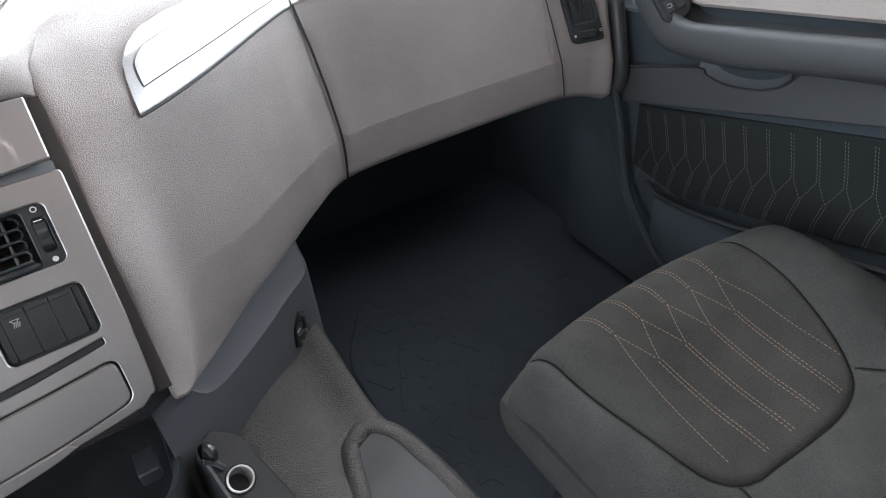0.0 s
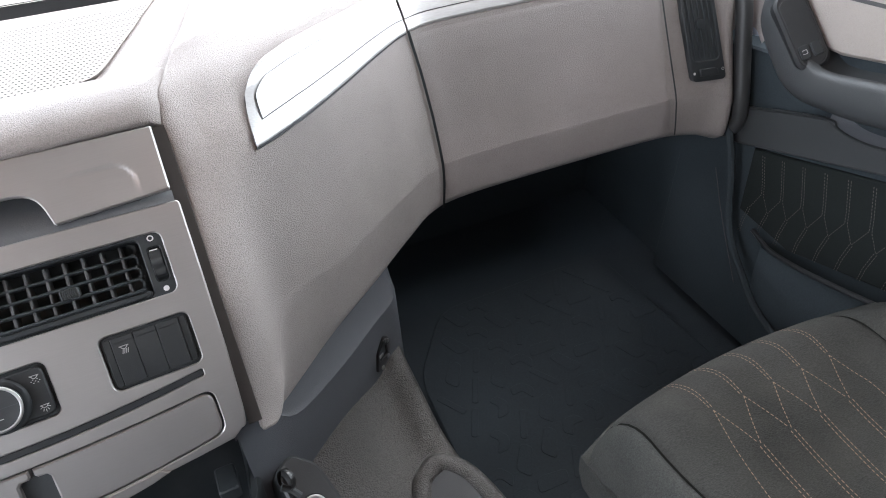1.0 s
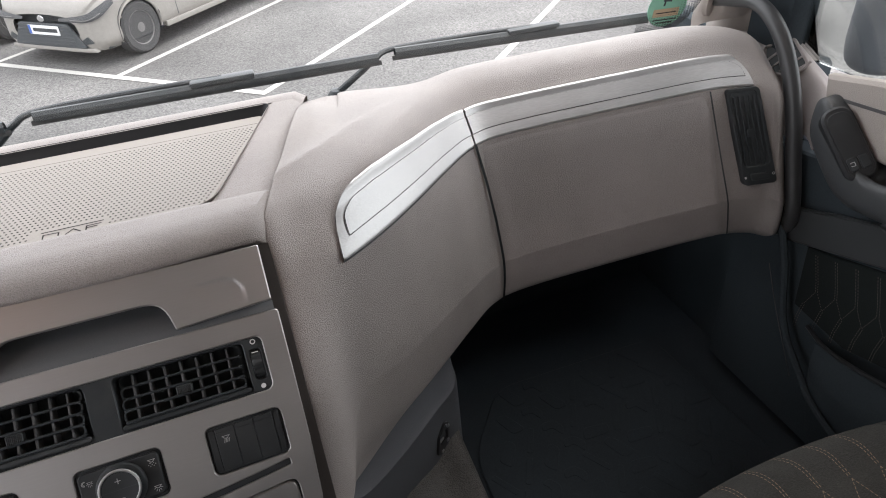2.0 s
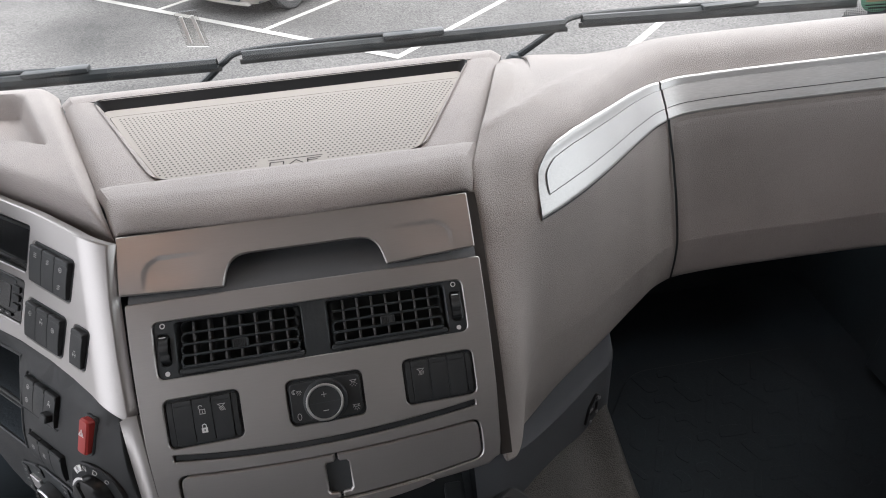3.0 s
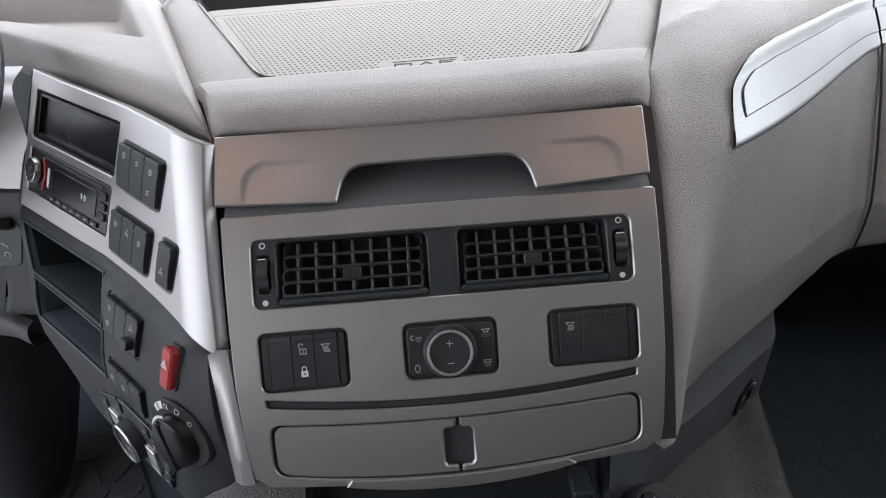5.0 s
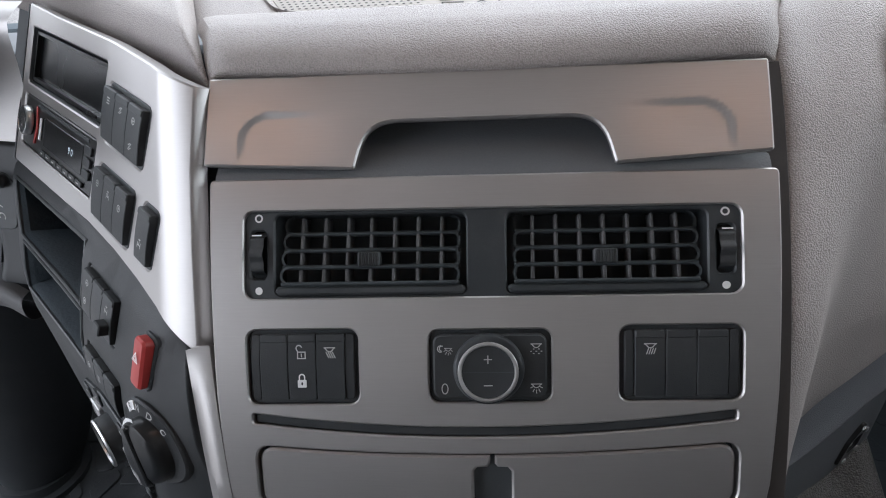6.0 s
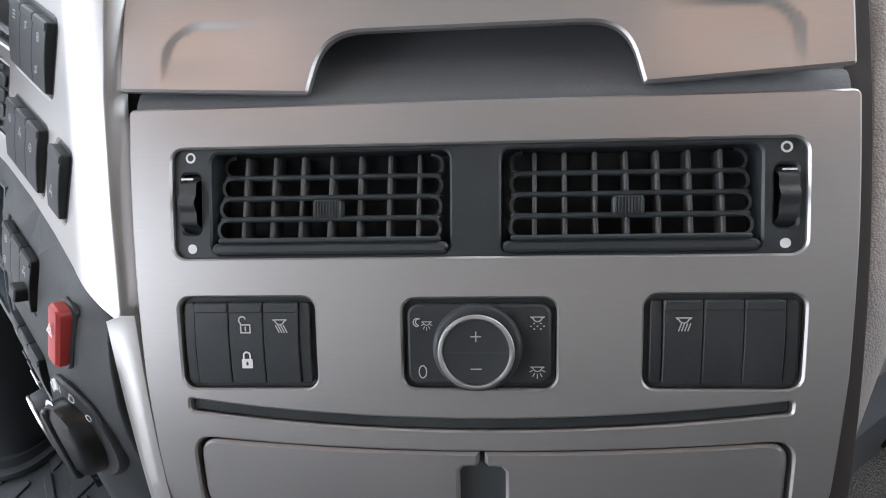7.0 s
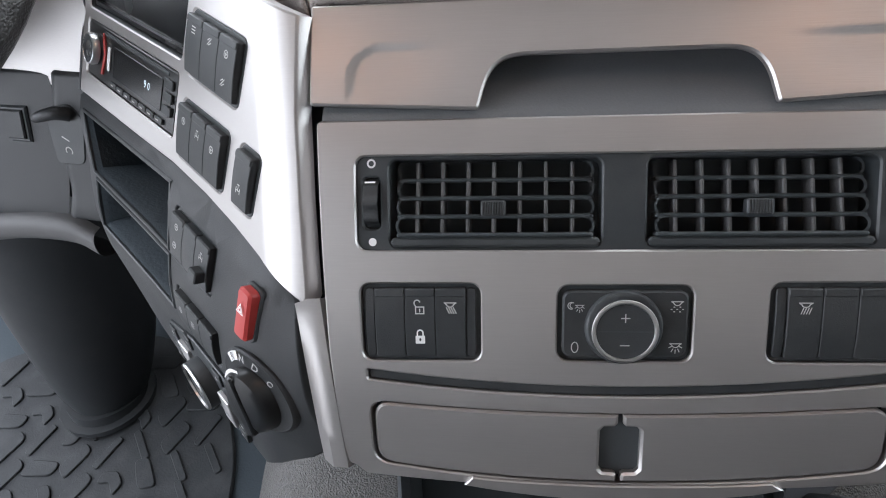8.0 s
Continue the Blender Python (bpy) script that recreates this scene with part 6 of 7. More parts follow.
def door_stitches():
    lines = []
    for k in range(19):
        u = -0.135 + 0.040 * k
        node = (u + 0.024, slope(u, 0.596))
        for d in (-0.0024, 0.0024):
            lines.append([(u + d, slope(u, 0.668)), (u + 0.008 + d, slope(u, 0.645)), (u + 0.018 + d, slope(u, 0.617)), (node[0] + d, node[1])])
        jl, jr = (u + 0.006, slope(u, 0.556)), (u + 0.046, slope(u + 0.04, 0.556))
        lines.append([(node[0] - 0.0024, node[1]), jl])
        lines.append([(node[0] + 0.0024, node[1]), jr])
        for d in (-0.0024, 0.0024):
            lines.append([(jl[0] + d, jl[1]), (u + 0.001 + d, slope(u, 0.520)), (u + 0.001 + d, slope(u, 0.494))])
    bm = bmesh.new()
    for ln in lines:
        run = [Vector(p) for p in ln]
        for a, b in zip(run, run[1:]):
            n = max(1, int((b - a).length / 0.0052))
            for i in range(n):
                p, q = a.lerp(b, (i + 0.15) / n), a.lerp(b, (i + 0.75) / n)
                d = (q - p).normalized() * 0.0
                s = Vector((-(q - p).y, (q - p).x)).normalized() * 0.0005
                bm.faces.new([bm.verts.new(dor(*c, 0.0095)) for c in (p - s, q - s, q + s, p + s)])
    return bm
tagged(part("stitching", door_stitches(), M_THREAD2, cloth, "sand-coloured double stitching"), kind="stuff")
part("pocket_rim", tube([dor(-0.10, 0.485, 0.018), dor(-0.03, 0.486, 0.035), dor(0.10, 0.520, 0.048), dor(0.345, 0.592, 0.05), dor(0.62, 0.67, 0.05)], 0.0045, 8, 8), M_DARKGREY, door, "grey rim of the map pocket")
part("map_pocket", loft([[dor(-0.06, 0.475, 0.015), dor(-0.05, 0.40, 0.03), dor(-0.03, 0.25, 0.02)], [dor(-0.03, 0.484, 0.035), dor(-0.01, 0.40, 0.05), dor(0.02, 0.25, 0.03)], [dor(0.345, 0.590, 0.05), dor(0.345, 0.45, 0.065), dor(0.345, 0.25, 0.04)], [dor(0.62, 0.668, 0.05), dor(0.62, 0.5, 0.065), dor(0.62, 0.25, 0.04)]], 6, 4), M_FOOTWELL, door, "black map pocket")
dseal = part("door_seal", tube([Vector((1.115, 0.225, 0.70)), Vector((1.112, 0.175, 0.60)), Vector((1.112, 0.135, 0.47)), Vector((1.105, 0.065, 0.40)), Vector((1.095, 0.005, 0.365)), Vector((1.085, -0.10, 0.345)), Vector((1.08, -0.30, 0.335))], 0.007, 8, 8), M_FOOTWELL, door, "dark rubber door seal")
part("seal_lip", tube([Vector((1.119, 0.211, 0.566)), Vector((1.1185, 0.165, 0.480)), Vector((1.118, 0.091, 0.362))], 0.0011, 6, 6), M_TRAYGREY, dseal, "pale edge of the seal")
part("window_frame", join(box(1.17, 1.235, 0.352, 0.452, 0.93, 1.74, 0.012), box(1.17, 1.235, -0.66, -0.60, 0.95, 1.74, 0.012), box(1.17, 1.235, -0.6, 0.352, 1.70, 1.74, 0.01)), M_RUBBER, door, "black window frame")
wp = part("pane", box(1.205, 1.209, -0.6, 0.36, 0.93, 1.71), M_GLASS, door)
wp.visible_shadow = False
part("outer_skin", box(1.215, 1.245, -0.66, 0.36, 0.14, 0.87, 0.01), M_CARWHITE, door, "painted outer skin")

mirror = thing("door_mirror", "large grey exterior mirror housing outside the door", "mirror", (1.6, 0.47, 0.8))
part("housing", loft([[(1.60 + (0.10 * s) * math.cos(a), 0.47 + (0.075 * s) * math.sin(a), z) for a in (k * math.pi / 8 for k in range(17))] for z, s in ((0.785, 0.25), (0.80, 0.75), (0.84, 0.97), (0.95, 1.0), (1.3, 1.03), (1.42, 0.9), (1.44, 0.5))], 4, 2), M_TRIMGREY, mirror)
part("bracket", tube([(1.25, 0.40, 1.38), (1.40, 0.45, 1.38), (1.54, 0.47, 1.36)], 0.018, 8, 4), M_BLACK, mirror)

# ---- passenger's seat ----
SEAT_X, SEAT_W = 0.556, 0.514
SEAM_TURNS, SEAM_ROUND = [(0.592, -0.290), (0.624, -0.464), (0.842, -0.470), (0.903, -0.400), (0.957, -0.275)], [0.05, 0.05, 0.08, 0.05, 0.06]
SEAM = smooth_poly([(0.590, -0.150), *SEAM_TURNS, (0.944, -0.187), (0.944, -0.10), (0.590, -0.10)], [0, *SEAM_ROUND, 0.03, 0, 0], 7)
def seam_distance(x, y):
    """How far inside the insert's seam a point of the cushion lies (outside: minus)."""
    best = 9.0
    for (x0, y0), (x1, y1) in zip(SEAM, SEAM[1:] + SEAM[:1]):
        dx, dy = x1 - x0, y1 - y0
        t = min(max(((x - x0) * dx + (y - y0) * dy) / max(dx * dx + dy * dy, 1e-12), 0), 1)
        best = min(best, (x - x0 - dx * t) ** 2 + (y - y0 - dy * t) ** 2)
    return math.sqrt(best) * (1 if in_poly(x, y, SEAM) else -1)

def seat_plan(a, b):
    """Height of the cushion over its plan: a from 0 (left) to 1, b from 0 (front) to 1."""
    x = SEAT_X + SEAT_W * a
    bow = 0.030 * (1 - (2 * a - 1) ** 2)
    y = -0.175 + bow - (0.515 + bow) * b
    ed = min(x - SEAT_X, 1.07 - x)
    fr = -0.175 + bow - y
    roll = lambda d, r, h: h * (1 - math.sqrt(max(0.0, 1 - (1 - min(d, r) / r) ** 2)))
    z = max(0.634 - roll(ed, 0.055, 0.10) - roll(fr, 0.075, 0.12), 0.520) - 0.020 * b
    dd = seam_distance(x, y)
    inx = dd
    z -= 0.0045 * math.exp(-(dd / 0.0045) ** 2) if fr > 0.004 else 0
    z += 0.012 * step01(0.0, -0.07, inx) * step01(0.02, 0.12, fr)
    z -= 0.010 * step01(0.012, 0.10, dd) * step01(0.05, 0.2, fr)
    return Vector((x, y, z)), dd

def seat_at(x, y):
    a = (x - SEAT_X) / SEAT_W
    bow = 0.030 * (1 - (2 * a - 1) ** 2)
    return seat_plan(a, (-0.175 + bow - y) / (0.515 + bow))

def cushion():
    bm = grid([[seat_plan(i / 110, j / 110)[0] for j in range(110, -1, -1)] for i in range(111)])
    bm.normal_update()
    if sum(f.normal.z for f in bm.faces) < 0:
        bmesh.ops.reverse_faces(bm, faces=bm.faces[:])
    return bm

def seat_insert():
    """The cloth insert: one piece inside the seam, lying on the cushion."""
    front = smooth_poly([(0.5905, -0.172), *SEAM_TURNS, (0.943, -0.187)], [0, *SEAM_ROUND, 0], 7)
    rim = [(0.941 - 0.3500 * k / 16, -0.1775 + 0.030 * (1 - (2 * ((0.941 - 0.3500 * k / 16) - SEAT_X) / SEAT_W - 1) ** 2)) for k in range(17)]
    bm = plate(inset(ccw(front[1:-1] + rim), 0.0012), (), 0.004, 0.0012, step=0.0095, top=0.0012)
    return warp(bm, lambda x, y, z: seat_at(x, y)[0] + Vector((0, 0, z)))

seat = thing("passenger_seat", "dark grey cloth passenger seat with orange-stitched insert", "seat", (0.79, -0.45, FLOOR))
part("cushion", cushion(), M_FABRIC, seat, "dark grey cloth cushion with rounded bolsters", sharp=80)
ins = part("insert", seat_insert(), M_INSERT, seat, "ribbed dark cloth insert", sharp=80)
def skirt():
    front = [(1.07 - SEAT_W * k / 20, -0.175 + 0.030 * (1 - (2 * k / 20 - 1) ** 2)) for k in range(21)]
    o = ccw([(SEAT_X, -0.69), (1.07, -0.69)] + front)
    bm = bmesh.new()
    rim = [min(0.558, seat_at(x, y)[0].z - 0.001) for x, y in inset(o, 0.003)]
    rings = [[bm.verts.new((x, y, z)) for (x, y), z in zip(inset(o, 0.006), rim)], [bm.verts.new((x, y, z - 0.001)) for (x, y), z in zip(inset(o, -0.0015), rim)], [bm.verts.new((x, y, min(z, 0.520) - 0.008)) for (x, y), z in zip(inset(o, -0.0020), rim)]]
    rings += [[bm.verts.new((x, y, z)) for x, y in pts] for pts, z in ((inset(o, -0.001), 0.485), (inset(o, 0.006), 0.445), (inset(o, 0.018), 0.415), (inset(o, 0.05), 0.405))]
    for a, b in zip(rings, rings[1:]):
        for k in range(len(o)):
            bm.faces.new((a[k], a[(k + 1) % len(o)], b[(k + 1) % len(o)], b[k]))
    return bm
part("cushion_side", skirt(), M_FABRIC, seat)
part("cushion_core", box(SEAT_X + 0.012, 1.058, -0.66, -0.20, 0.425, 0.512, 0.02), M_FABRIC, seat)
part("seat_base", join(box(0.58, 1.0, -0.64, -0.26, FLOOR, 0.46, 0.02), box(0.56, 1.02, -0.60, -0.30, 0.40, 0.45, 0.01)), M_DEEP, seat, "black plastic seat base")
part("side_cover", loft([[(x + 0.055, y, z) for x, y, z in run] for run in ([(0.535, -0.24, 0.45), (0.522, -0.30, 0.45), (0.520, -0.5, 0.45), (0.525, -0.66, 0.45)], [(0.545, -0.25, 0.40), (0.530, -0.31, 0.38), (0.528, -0.5, 0.36), (0.533, -0.66, 0.36)], [(0.575, -0.28, 0.34), (0.56, -0.33, 0.31), (0.558, -0.5, 0.29), (0.56, -0.66, 0.29)])], 5, 5), M_BLACK, seat, "black plastic side cover")
def seat_back():
    secs = []
    for z, d in ((0.585, 0.0), (0.65, 0.0), (0.80, -0.03), (1.0, -0.07), (1.20, -0.12), (1.27, -0.15)):
        y = -0.60 + d
        secs.append([(0.545, y - 0.10, z), (0.530, y - 0.03, z), (0.560, y + 0.028, z), (0.63, y + 0.02, z), (0.79, y, z), (0.95, y + 0.02, z), (1.025, y + 0.028, z), (1.055, y - 0.03, z), (1.04, y - 0.10, z)])
    return loft(secs, 5, 4)
part("backrest", seat_back(), M_INSERT, seat, "grey-brown cloth backrest", sharp=80)
def seat_stitches():
    bm = bmesh.new()
    def dash_run(pts):
        run = spline([(*p, 0) for p in pts], 14)
        dist = [0.0]
        for p, q in zip(run, run[1:]):
            dist.append(dist[-1] + (q - p).length)
        def at(d):
            for i in range(len(run) - 1):
                if d <= dist[i + 1]:
                    return run[i].lerp(run[i + 1], (d - dist[i]) / max(dist[i + 1] - dist[i], 1e-9))
            return run[-1]
        for k in range(int(dist[-1] / 0.0056)):
            a, b = at(k * 0.0056), at(k * 0.0056 + 0.0036)
            s = Vector((-(b - a).y, (b - a).x, 0)).normalized() * 0.0005
            bm.faces.new([bm.verts.new(seat_at(c.x, c.y)[0] + Vector((0, 0, 0.0024))) for c in (a - s, b - s, b + s, a + s)])
    for k in range(5):
        x, split = 0.672 + 0.0482 * k, 0.678 + 0.0468 * k
        for d in (-0.0028, 0.0028):
            dash_run([(x + d, -0.168), (x + d + 0.002, -0.205), (split + d * 0.6, -0.243)])
        ends = ((split - 0.012, -0.300, 0.651, -0.440), (split + 0.021, -0.300, 0.0, 0.0)) if k == 0 else ((split - 0.026, -0.300, 0.0, 0.0), (split + 0.014, -0.300, 0.877, -0.425)) if k == 4 else ((split - 0.026, -0.300, 0.0, 0.0), (split + 0.021, -0.300, 0.0, 0.0))
        for bx, by, ex, ey in ends:
            dash_run([(split, -0.243), (split * 0.45 + bx * 0.55, -0.272), (bx, by)] + ([((bx + ex) / 2 - 0.002, (by + ey) / 2), (ex, ey)] if ex else []))
        if k < 4:
            for d in (-0.0028, 0.0028):
                dash_run([(0.699 + 0.0468 * k + d, -0.300), (0.6985 + 0.0455 * k + d, -0.375), (0.696 + 0.0442 * k + d, -0.452)])
    return bm
def seat_seams():
    """The sewn joints of the cushion: narrow dark strips that paint the shade in the creases."""
    bm = bmesh.new()
    joint = smooth_poly([(0.5905, -0.166), *SEAM_TURNS, (0.943, -0.168)], [0, *SEAM_ROUND, 0], 9)
    for run in (joint, [(0.875, -0.438), (0.905, -0.475), (0.925, -0.53)], [(0.640, -0.458), (0.632, -0.50), (0.628, -0.56)]):
        fine = [p for a, b in zip(run, run[1:]) for p in (Vector(a).lerp(Vector(b), q / 6) for q in range(6))]
        for a, b in zip(fine, fine[1:]):
            if (b - a).length > 1e-6:
                w = Vector((-(b - a).y, (b - a).x)).normalized() * 0.0011
                bm.faces.new([bm.verts.new(seat_at(c.x, c.y)[0] + Vector((0, 0, 0.0016))) for c in (a - w, b - w, b + w, a + w)])
    return bm
part("seam", seat_seams(), M_SEAM, seat, "dark strip painting the shade in the sewn seam round the insert")
tagged(part("stitching", seat_stitches(), M_THREAD, ins, "orange double stitching"), kind="stuff")

# ---- engine tunnel, floor mats, lower console ----
def tunnel():
    secs = []
    for y, xr, zr, zl in ((0.30, 0.405, 0.585, 0.60), (0.13, 0.412, 0.515, 0.56), (0.05, 0.418, 0.478, 0.53), (-0.01, 0.424, 0.448, 0.505), (-0.07, 0.434, 0.435, 0.478), (-0.14, 0.448, 0.432, 0.455), (-0.25, 0.470, 0.430, 0.445), (-0.6, 0.49, 0.43, 0.44), (-1.3, 0.49, 0.43, 0.44)):
        secs.append([(-0.44, y, FLOOR - 0.01), (-0.40, y, 0.36), (-0.34, y, zl - 0.02), (-0.15, y, zl), (0.10, y, zl), (0.24, y, zl), (0.31, y, zl - 0.30 * (zl - zr)), (0.365, y, zr + 0.004), (xr - 0.022, y, zr + 0.008), (xr - 0.004, y, zr + 0.003), (xr + 0.006, y, zr - 0.02), (xr + 0.02, y, 0.33), (xr + 0.03, y, FLOOR - 0.01)])
    return loft(secs, 5, 3)
tun = solo("engine_tunnel", tunnel(), M_CARPET, "grey-brown grained vinyl cover over the engine tunnel", "tunnel cover", kind="structure", sharp=80)
rim_line = [(0.315, -0.36), (0.336, -0.22), (0.346, -0.15), (0.362, -0.087), (0.376, -0.070), (0.396, -0.060), (0.415, -0.072), (0.434, -0.10), (0.452, -0.17), (0.466, -0.30), (0.47, -0.36)]
part("inlay_rim", tube([(x, y, 0.4325 + 0.14 * max(0, y + 0.14)) for x, y in rim_line], 0.0155, 16, 6), M_CARPET, tun, "raised vinyl rim round the inlay")
pad = plate(smooth_poly([(0.372, -0.085), (0.407, -0.072), (0.425, -0.10), (0.448, -0.20), (0.46, -0.32), (0.33, -0.32), (0.352, -0.16)], 0.015), (), 0.006, 0.0015, step=0.03)
solo("tunnel_pad", warp(pad, lambda x, y, z: Vector((x, y, 0.4425 + z + 0.14 * max(0, y + 0.14)))), M_DARKGREY, "black rubber inlay on the tunnel cover", "rubber pad")

def floor_mat(name, outline, cx, cy, turn, label, relief=0.0038, rubber=M_DUSTYMAT, big=1.3, nx=11, ny=10, z=FLOOR + 0.0):
    m = thing(name, label, "floor mat", (cx, cy, z), "floor mats")
    part("sheet", warp(plate(outline, (), 0.008, 0.003, top=0.008), lambda u, v, w: Vector((u, v, z + w))), rubber, m)
    rng = random.Random(len(label))
    bm = bmesh.new()
    lim = inset(ccw(outline), 0.03)
    c, s = math.cos(radians(turn)), math.sin(radians(turn))
    for i in range(-nx, nx + 1):
        for j in range(-ny, ny + 1):
            u, v = (i * 0.056 + (0.028 if j % 2 else 0)) * big, j * 0.034 * big
            x, y = cx + u * c - v * s, cy + u * s + v * c
            if not in_poly(x, y, lim):
                continue
            k = rng.random()
            if k < 0.35:
                pts = smooth_poly([(-0.026, -0.009), (0.020, -0.012), (0.026, 0.006), (-0.016, 0.013)], 0.008, 3)
            elif k < 0.7:
                pts = smooth_poly([(-0.013, -0.018), (0.006, -0.018), (0.016, 0.0), (0.006, 0.018), (-0.010, 0.014), (0.0, 0.0)], 0.006, 3)
            else:
                pts = smooth_poly([(-0.024, -0.005), (0.024, -0.005), (0.024, 0.005), (-0.024, 0.005)], 0.004, 3)
            a = radians(turn + rng.choice((0, 0, 0, 60, -60)))
            ca, sa = math.cos(a), math.sin(a)
            blk = plate([(x + big * (p * ca - q * sa), y + big * (p * sa + q * ca)) for p, q in pts], (), 0.006, 0.0012, top=0.008 + relief)
            bm = join(bm, warp(blk, lambda u, v, w: Vector((u, v, z + w))))
    tagged(part("tread", bm, rubber, m, "raised rubber tread blocks"), kind="stuff")
    return m

floor_mat("floor_mat", smooth_poly([(0.46, -0.62), (0.50, 0.28), (0.62, 0.44), (1.06, 0.44), (1.10, -0.05), (1.10, -0.62)], 0.05), 0.70, 0.1, 62, "black rubber passenger floor mat with shallow tread", 0.0012, M_RUBBER, 1.4)
floor_mat("floor_mat", smooth_poly([(-1.12, -0.5), (-1.12, 0.30), (-0.92, 0.40), (-0.68, 0.36), (-0.575, 0.20), (-0.535, 0.10), (-0.50, -0.5)], 0.05), -0.75, 0.08, 68, "dusty black rubber driver's floor mat with raised tread")

low = thing("lower_console", "grey lower console with an open black tray and a power socket", "console", (0.05, -0.02, 0.5))
def low_tray():
    o = smooth_poly([(-0.19, -0.02), (-0.17, -0.115), (0.12, -0.13), (0.168, -0.09), (0.175, 0.0), (0.17, 0.15), (-0.18, 0.15)], 0.03, 5)
    bm = bmesh.new()
    rings = [[bm.verts.new((x, y, z)) for x, y in pts] for pts, z in ((o, 0.46), (o, 0.572), (inset(ccw(o), 0.004), 0.578), (inset(ccw(o), 0.012), 0.574), (inset(ccw(o), 0.02), 0.535))] if ccw(o) == o else None
    if rings is None:
        o = ccw(o)
        rings = [[bm.verts.new((x, y, z)) for x, y in pts] for pts, z in ((o, 0.46), (o, 0.572), (inset(o, 0.004), 0.578), (inset(o, 0.012), 0.574), (inset(o, 0.02), 0.535))]
    n = len(o)
    for a, b in zip(rings, rings[1:]):
        for k in range(n):
            bm.faces.new((a[k], a[(k + 1) % n], b[(k + 1) % n], b[k]))
    bm.faces.new(rings[-1])
    return bm
part("tray", low_tray(), M_BLACK, low, "open black plastic tray")
def on_sock(u, v, w):
    o, ux = Vector((0.214, -0.100, 0.578)), Vector((0.95, 0.30, -0.05)).normalized()
    n = Vector((0.10, -0.45, 0.88))
    n = (n - ux * n.dot(ux)).normalized()
    return o + ux * u + n.cross(ux) * v + n * w
part("socket_plate", warp(plate(smooth_poly([(-0.028, -0.09), (0.036, -0.09), (0.031, 0.020), (0.010, 0.048), (-0.016, 0.040)], [0, 0, 0.01, 0.01, 0.01]), [[(0.0150 * math.cos(2 * math.pi * k / 24), -0.022 + 0.0150 * math.sin(2 * math.pi * k / 24)) for k in range(24)]], 0.09, 0.003), on_sock), M_DARKGREY, low, "grey socket plate")
sock = part("power_socket", warp(revolve([(0.0162, 0.0), (0.0160, 0.0025), (0.0152, 0.0030), (0.0137, 0.0026), (0.0132, 0.0005), (0.0130, -0.03), (0.0001, -0.03)], 32, 0, -0.022), on_sock), M_ALU, low, "power socket with a bright metal ring")
part("well", warp(revolve([(0.0137, 0.0), (0.0136, -0.028), (0.0001, -0.028)], 24, 0, -0.022), on_sock), M_DEEP, sock)
part("cap", warp(revolve([(0.0125, 0.0), (0.0132, 0.003), (0.0128, 0.008), (0.009, 0.010), (0.0001, 0.010)], 28), lambda x, y, z: on_sock(-0.014 + 0.4 * x + 0.75 * z, 0.024 + y, 0.012 + 0.9 * x - 0.4 * z)), M_RADIO, sock, "black flip cap, open")
part("cap_hinge", tube([on_sock(-0.006, 0.0, 0.003), on_sock(-0.012, 0.012, 0.006), on_sock(-0.02, 0.020, 0.008)], 0.004, 8, 4), M_BLACK, sock)
def on_knob(x, y, z):
    return Vector((0.135 + x, -0.045 + y, 0.578 + z))
part("tray_clip", warp(plate(rrect(-0.012, -0.018, 0.012, 0.018, 0.004), (), 0.02, 0.002, top=0.008), on_knob), M_BLACK, low)

# ---- driver's side: knee panel, column cover, stalk ----
knee = thing("knee_panel", "dark grey knee panel with a switch and a lever", "panel", (-0.65, 0.3, 0.6))
K_O = drv(-0.262, -0.034)
def knee_pt(x, z, out=0.0):
    """A point of the panel that faces the driver: x across, z up, out towards the seat."""
    y = K_O.y + (0.3 * (z - K_O.z) - 0.15 * (x - K_O.x)) / 0.9 - 0.10 * max(0.0, -0.62 - x)
    return Vector((x - 0.15 * out, y - 0.93 * out, z + 0.31 * out))
def knee_skin(x0, x1):
    secs = []
    for k in range(9):
        f = k / 8
        x = x0 + (x1 - x0) * f
        e = 0.004 if k in (0, 8) else 0.0
        zt = 0.8625 - 0.05 * max(0.0, -0.66 - x)
        secs.append([knee_pt(x, zt - 0.002, -0.03), knee_pt(x, zt, -0.010 - e), knee_pt(x, zt - 0.004, -0.003 - e), knee_pt(x, zt - 0.014, -e), knee_pt(x - 0.3 * (x0 - x1 < 0.2) * 0.05, 0.80, -e), knee_pt(x - 0.022, 0.735, -e), knee_pt(x - 0.036, 0.702, -e), knee_pt(x - 0.037, 0.697, -0.008), knee_pt(x - 0.037, 0.695, -0.06)])
    return loft(secs, 3, 4)
part("panel", knee_skin(-0.490, -0.5545), M_DARKGREY, knee, "dark grey corner panel", sharp=70)
part("panel", knee_skin(-0.5570, -1.05), M_DARKGREY, knee, "dark grey main panel", sharp=70)
def on_knee(u, v, w):
    return knee_pt(u, v, w)
sw = part("switch", warp(plate([(-0.632, 0.783), (-0.604, 0.783), (-0.596, 0.822), (-0.632, 0.822)], (), 0.012, 0.002, top=0.002), on_knee), M_BLACK, knee)
part("switch_cap", warp(plate([(-0.631, 0.787), (-0.608, 0.787), (-0.601, 0.818), (-0.631, 0.818)], (), 0.010, 0.0015, top=0.005), on_knee), M_DARKGREY, sw)
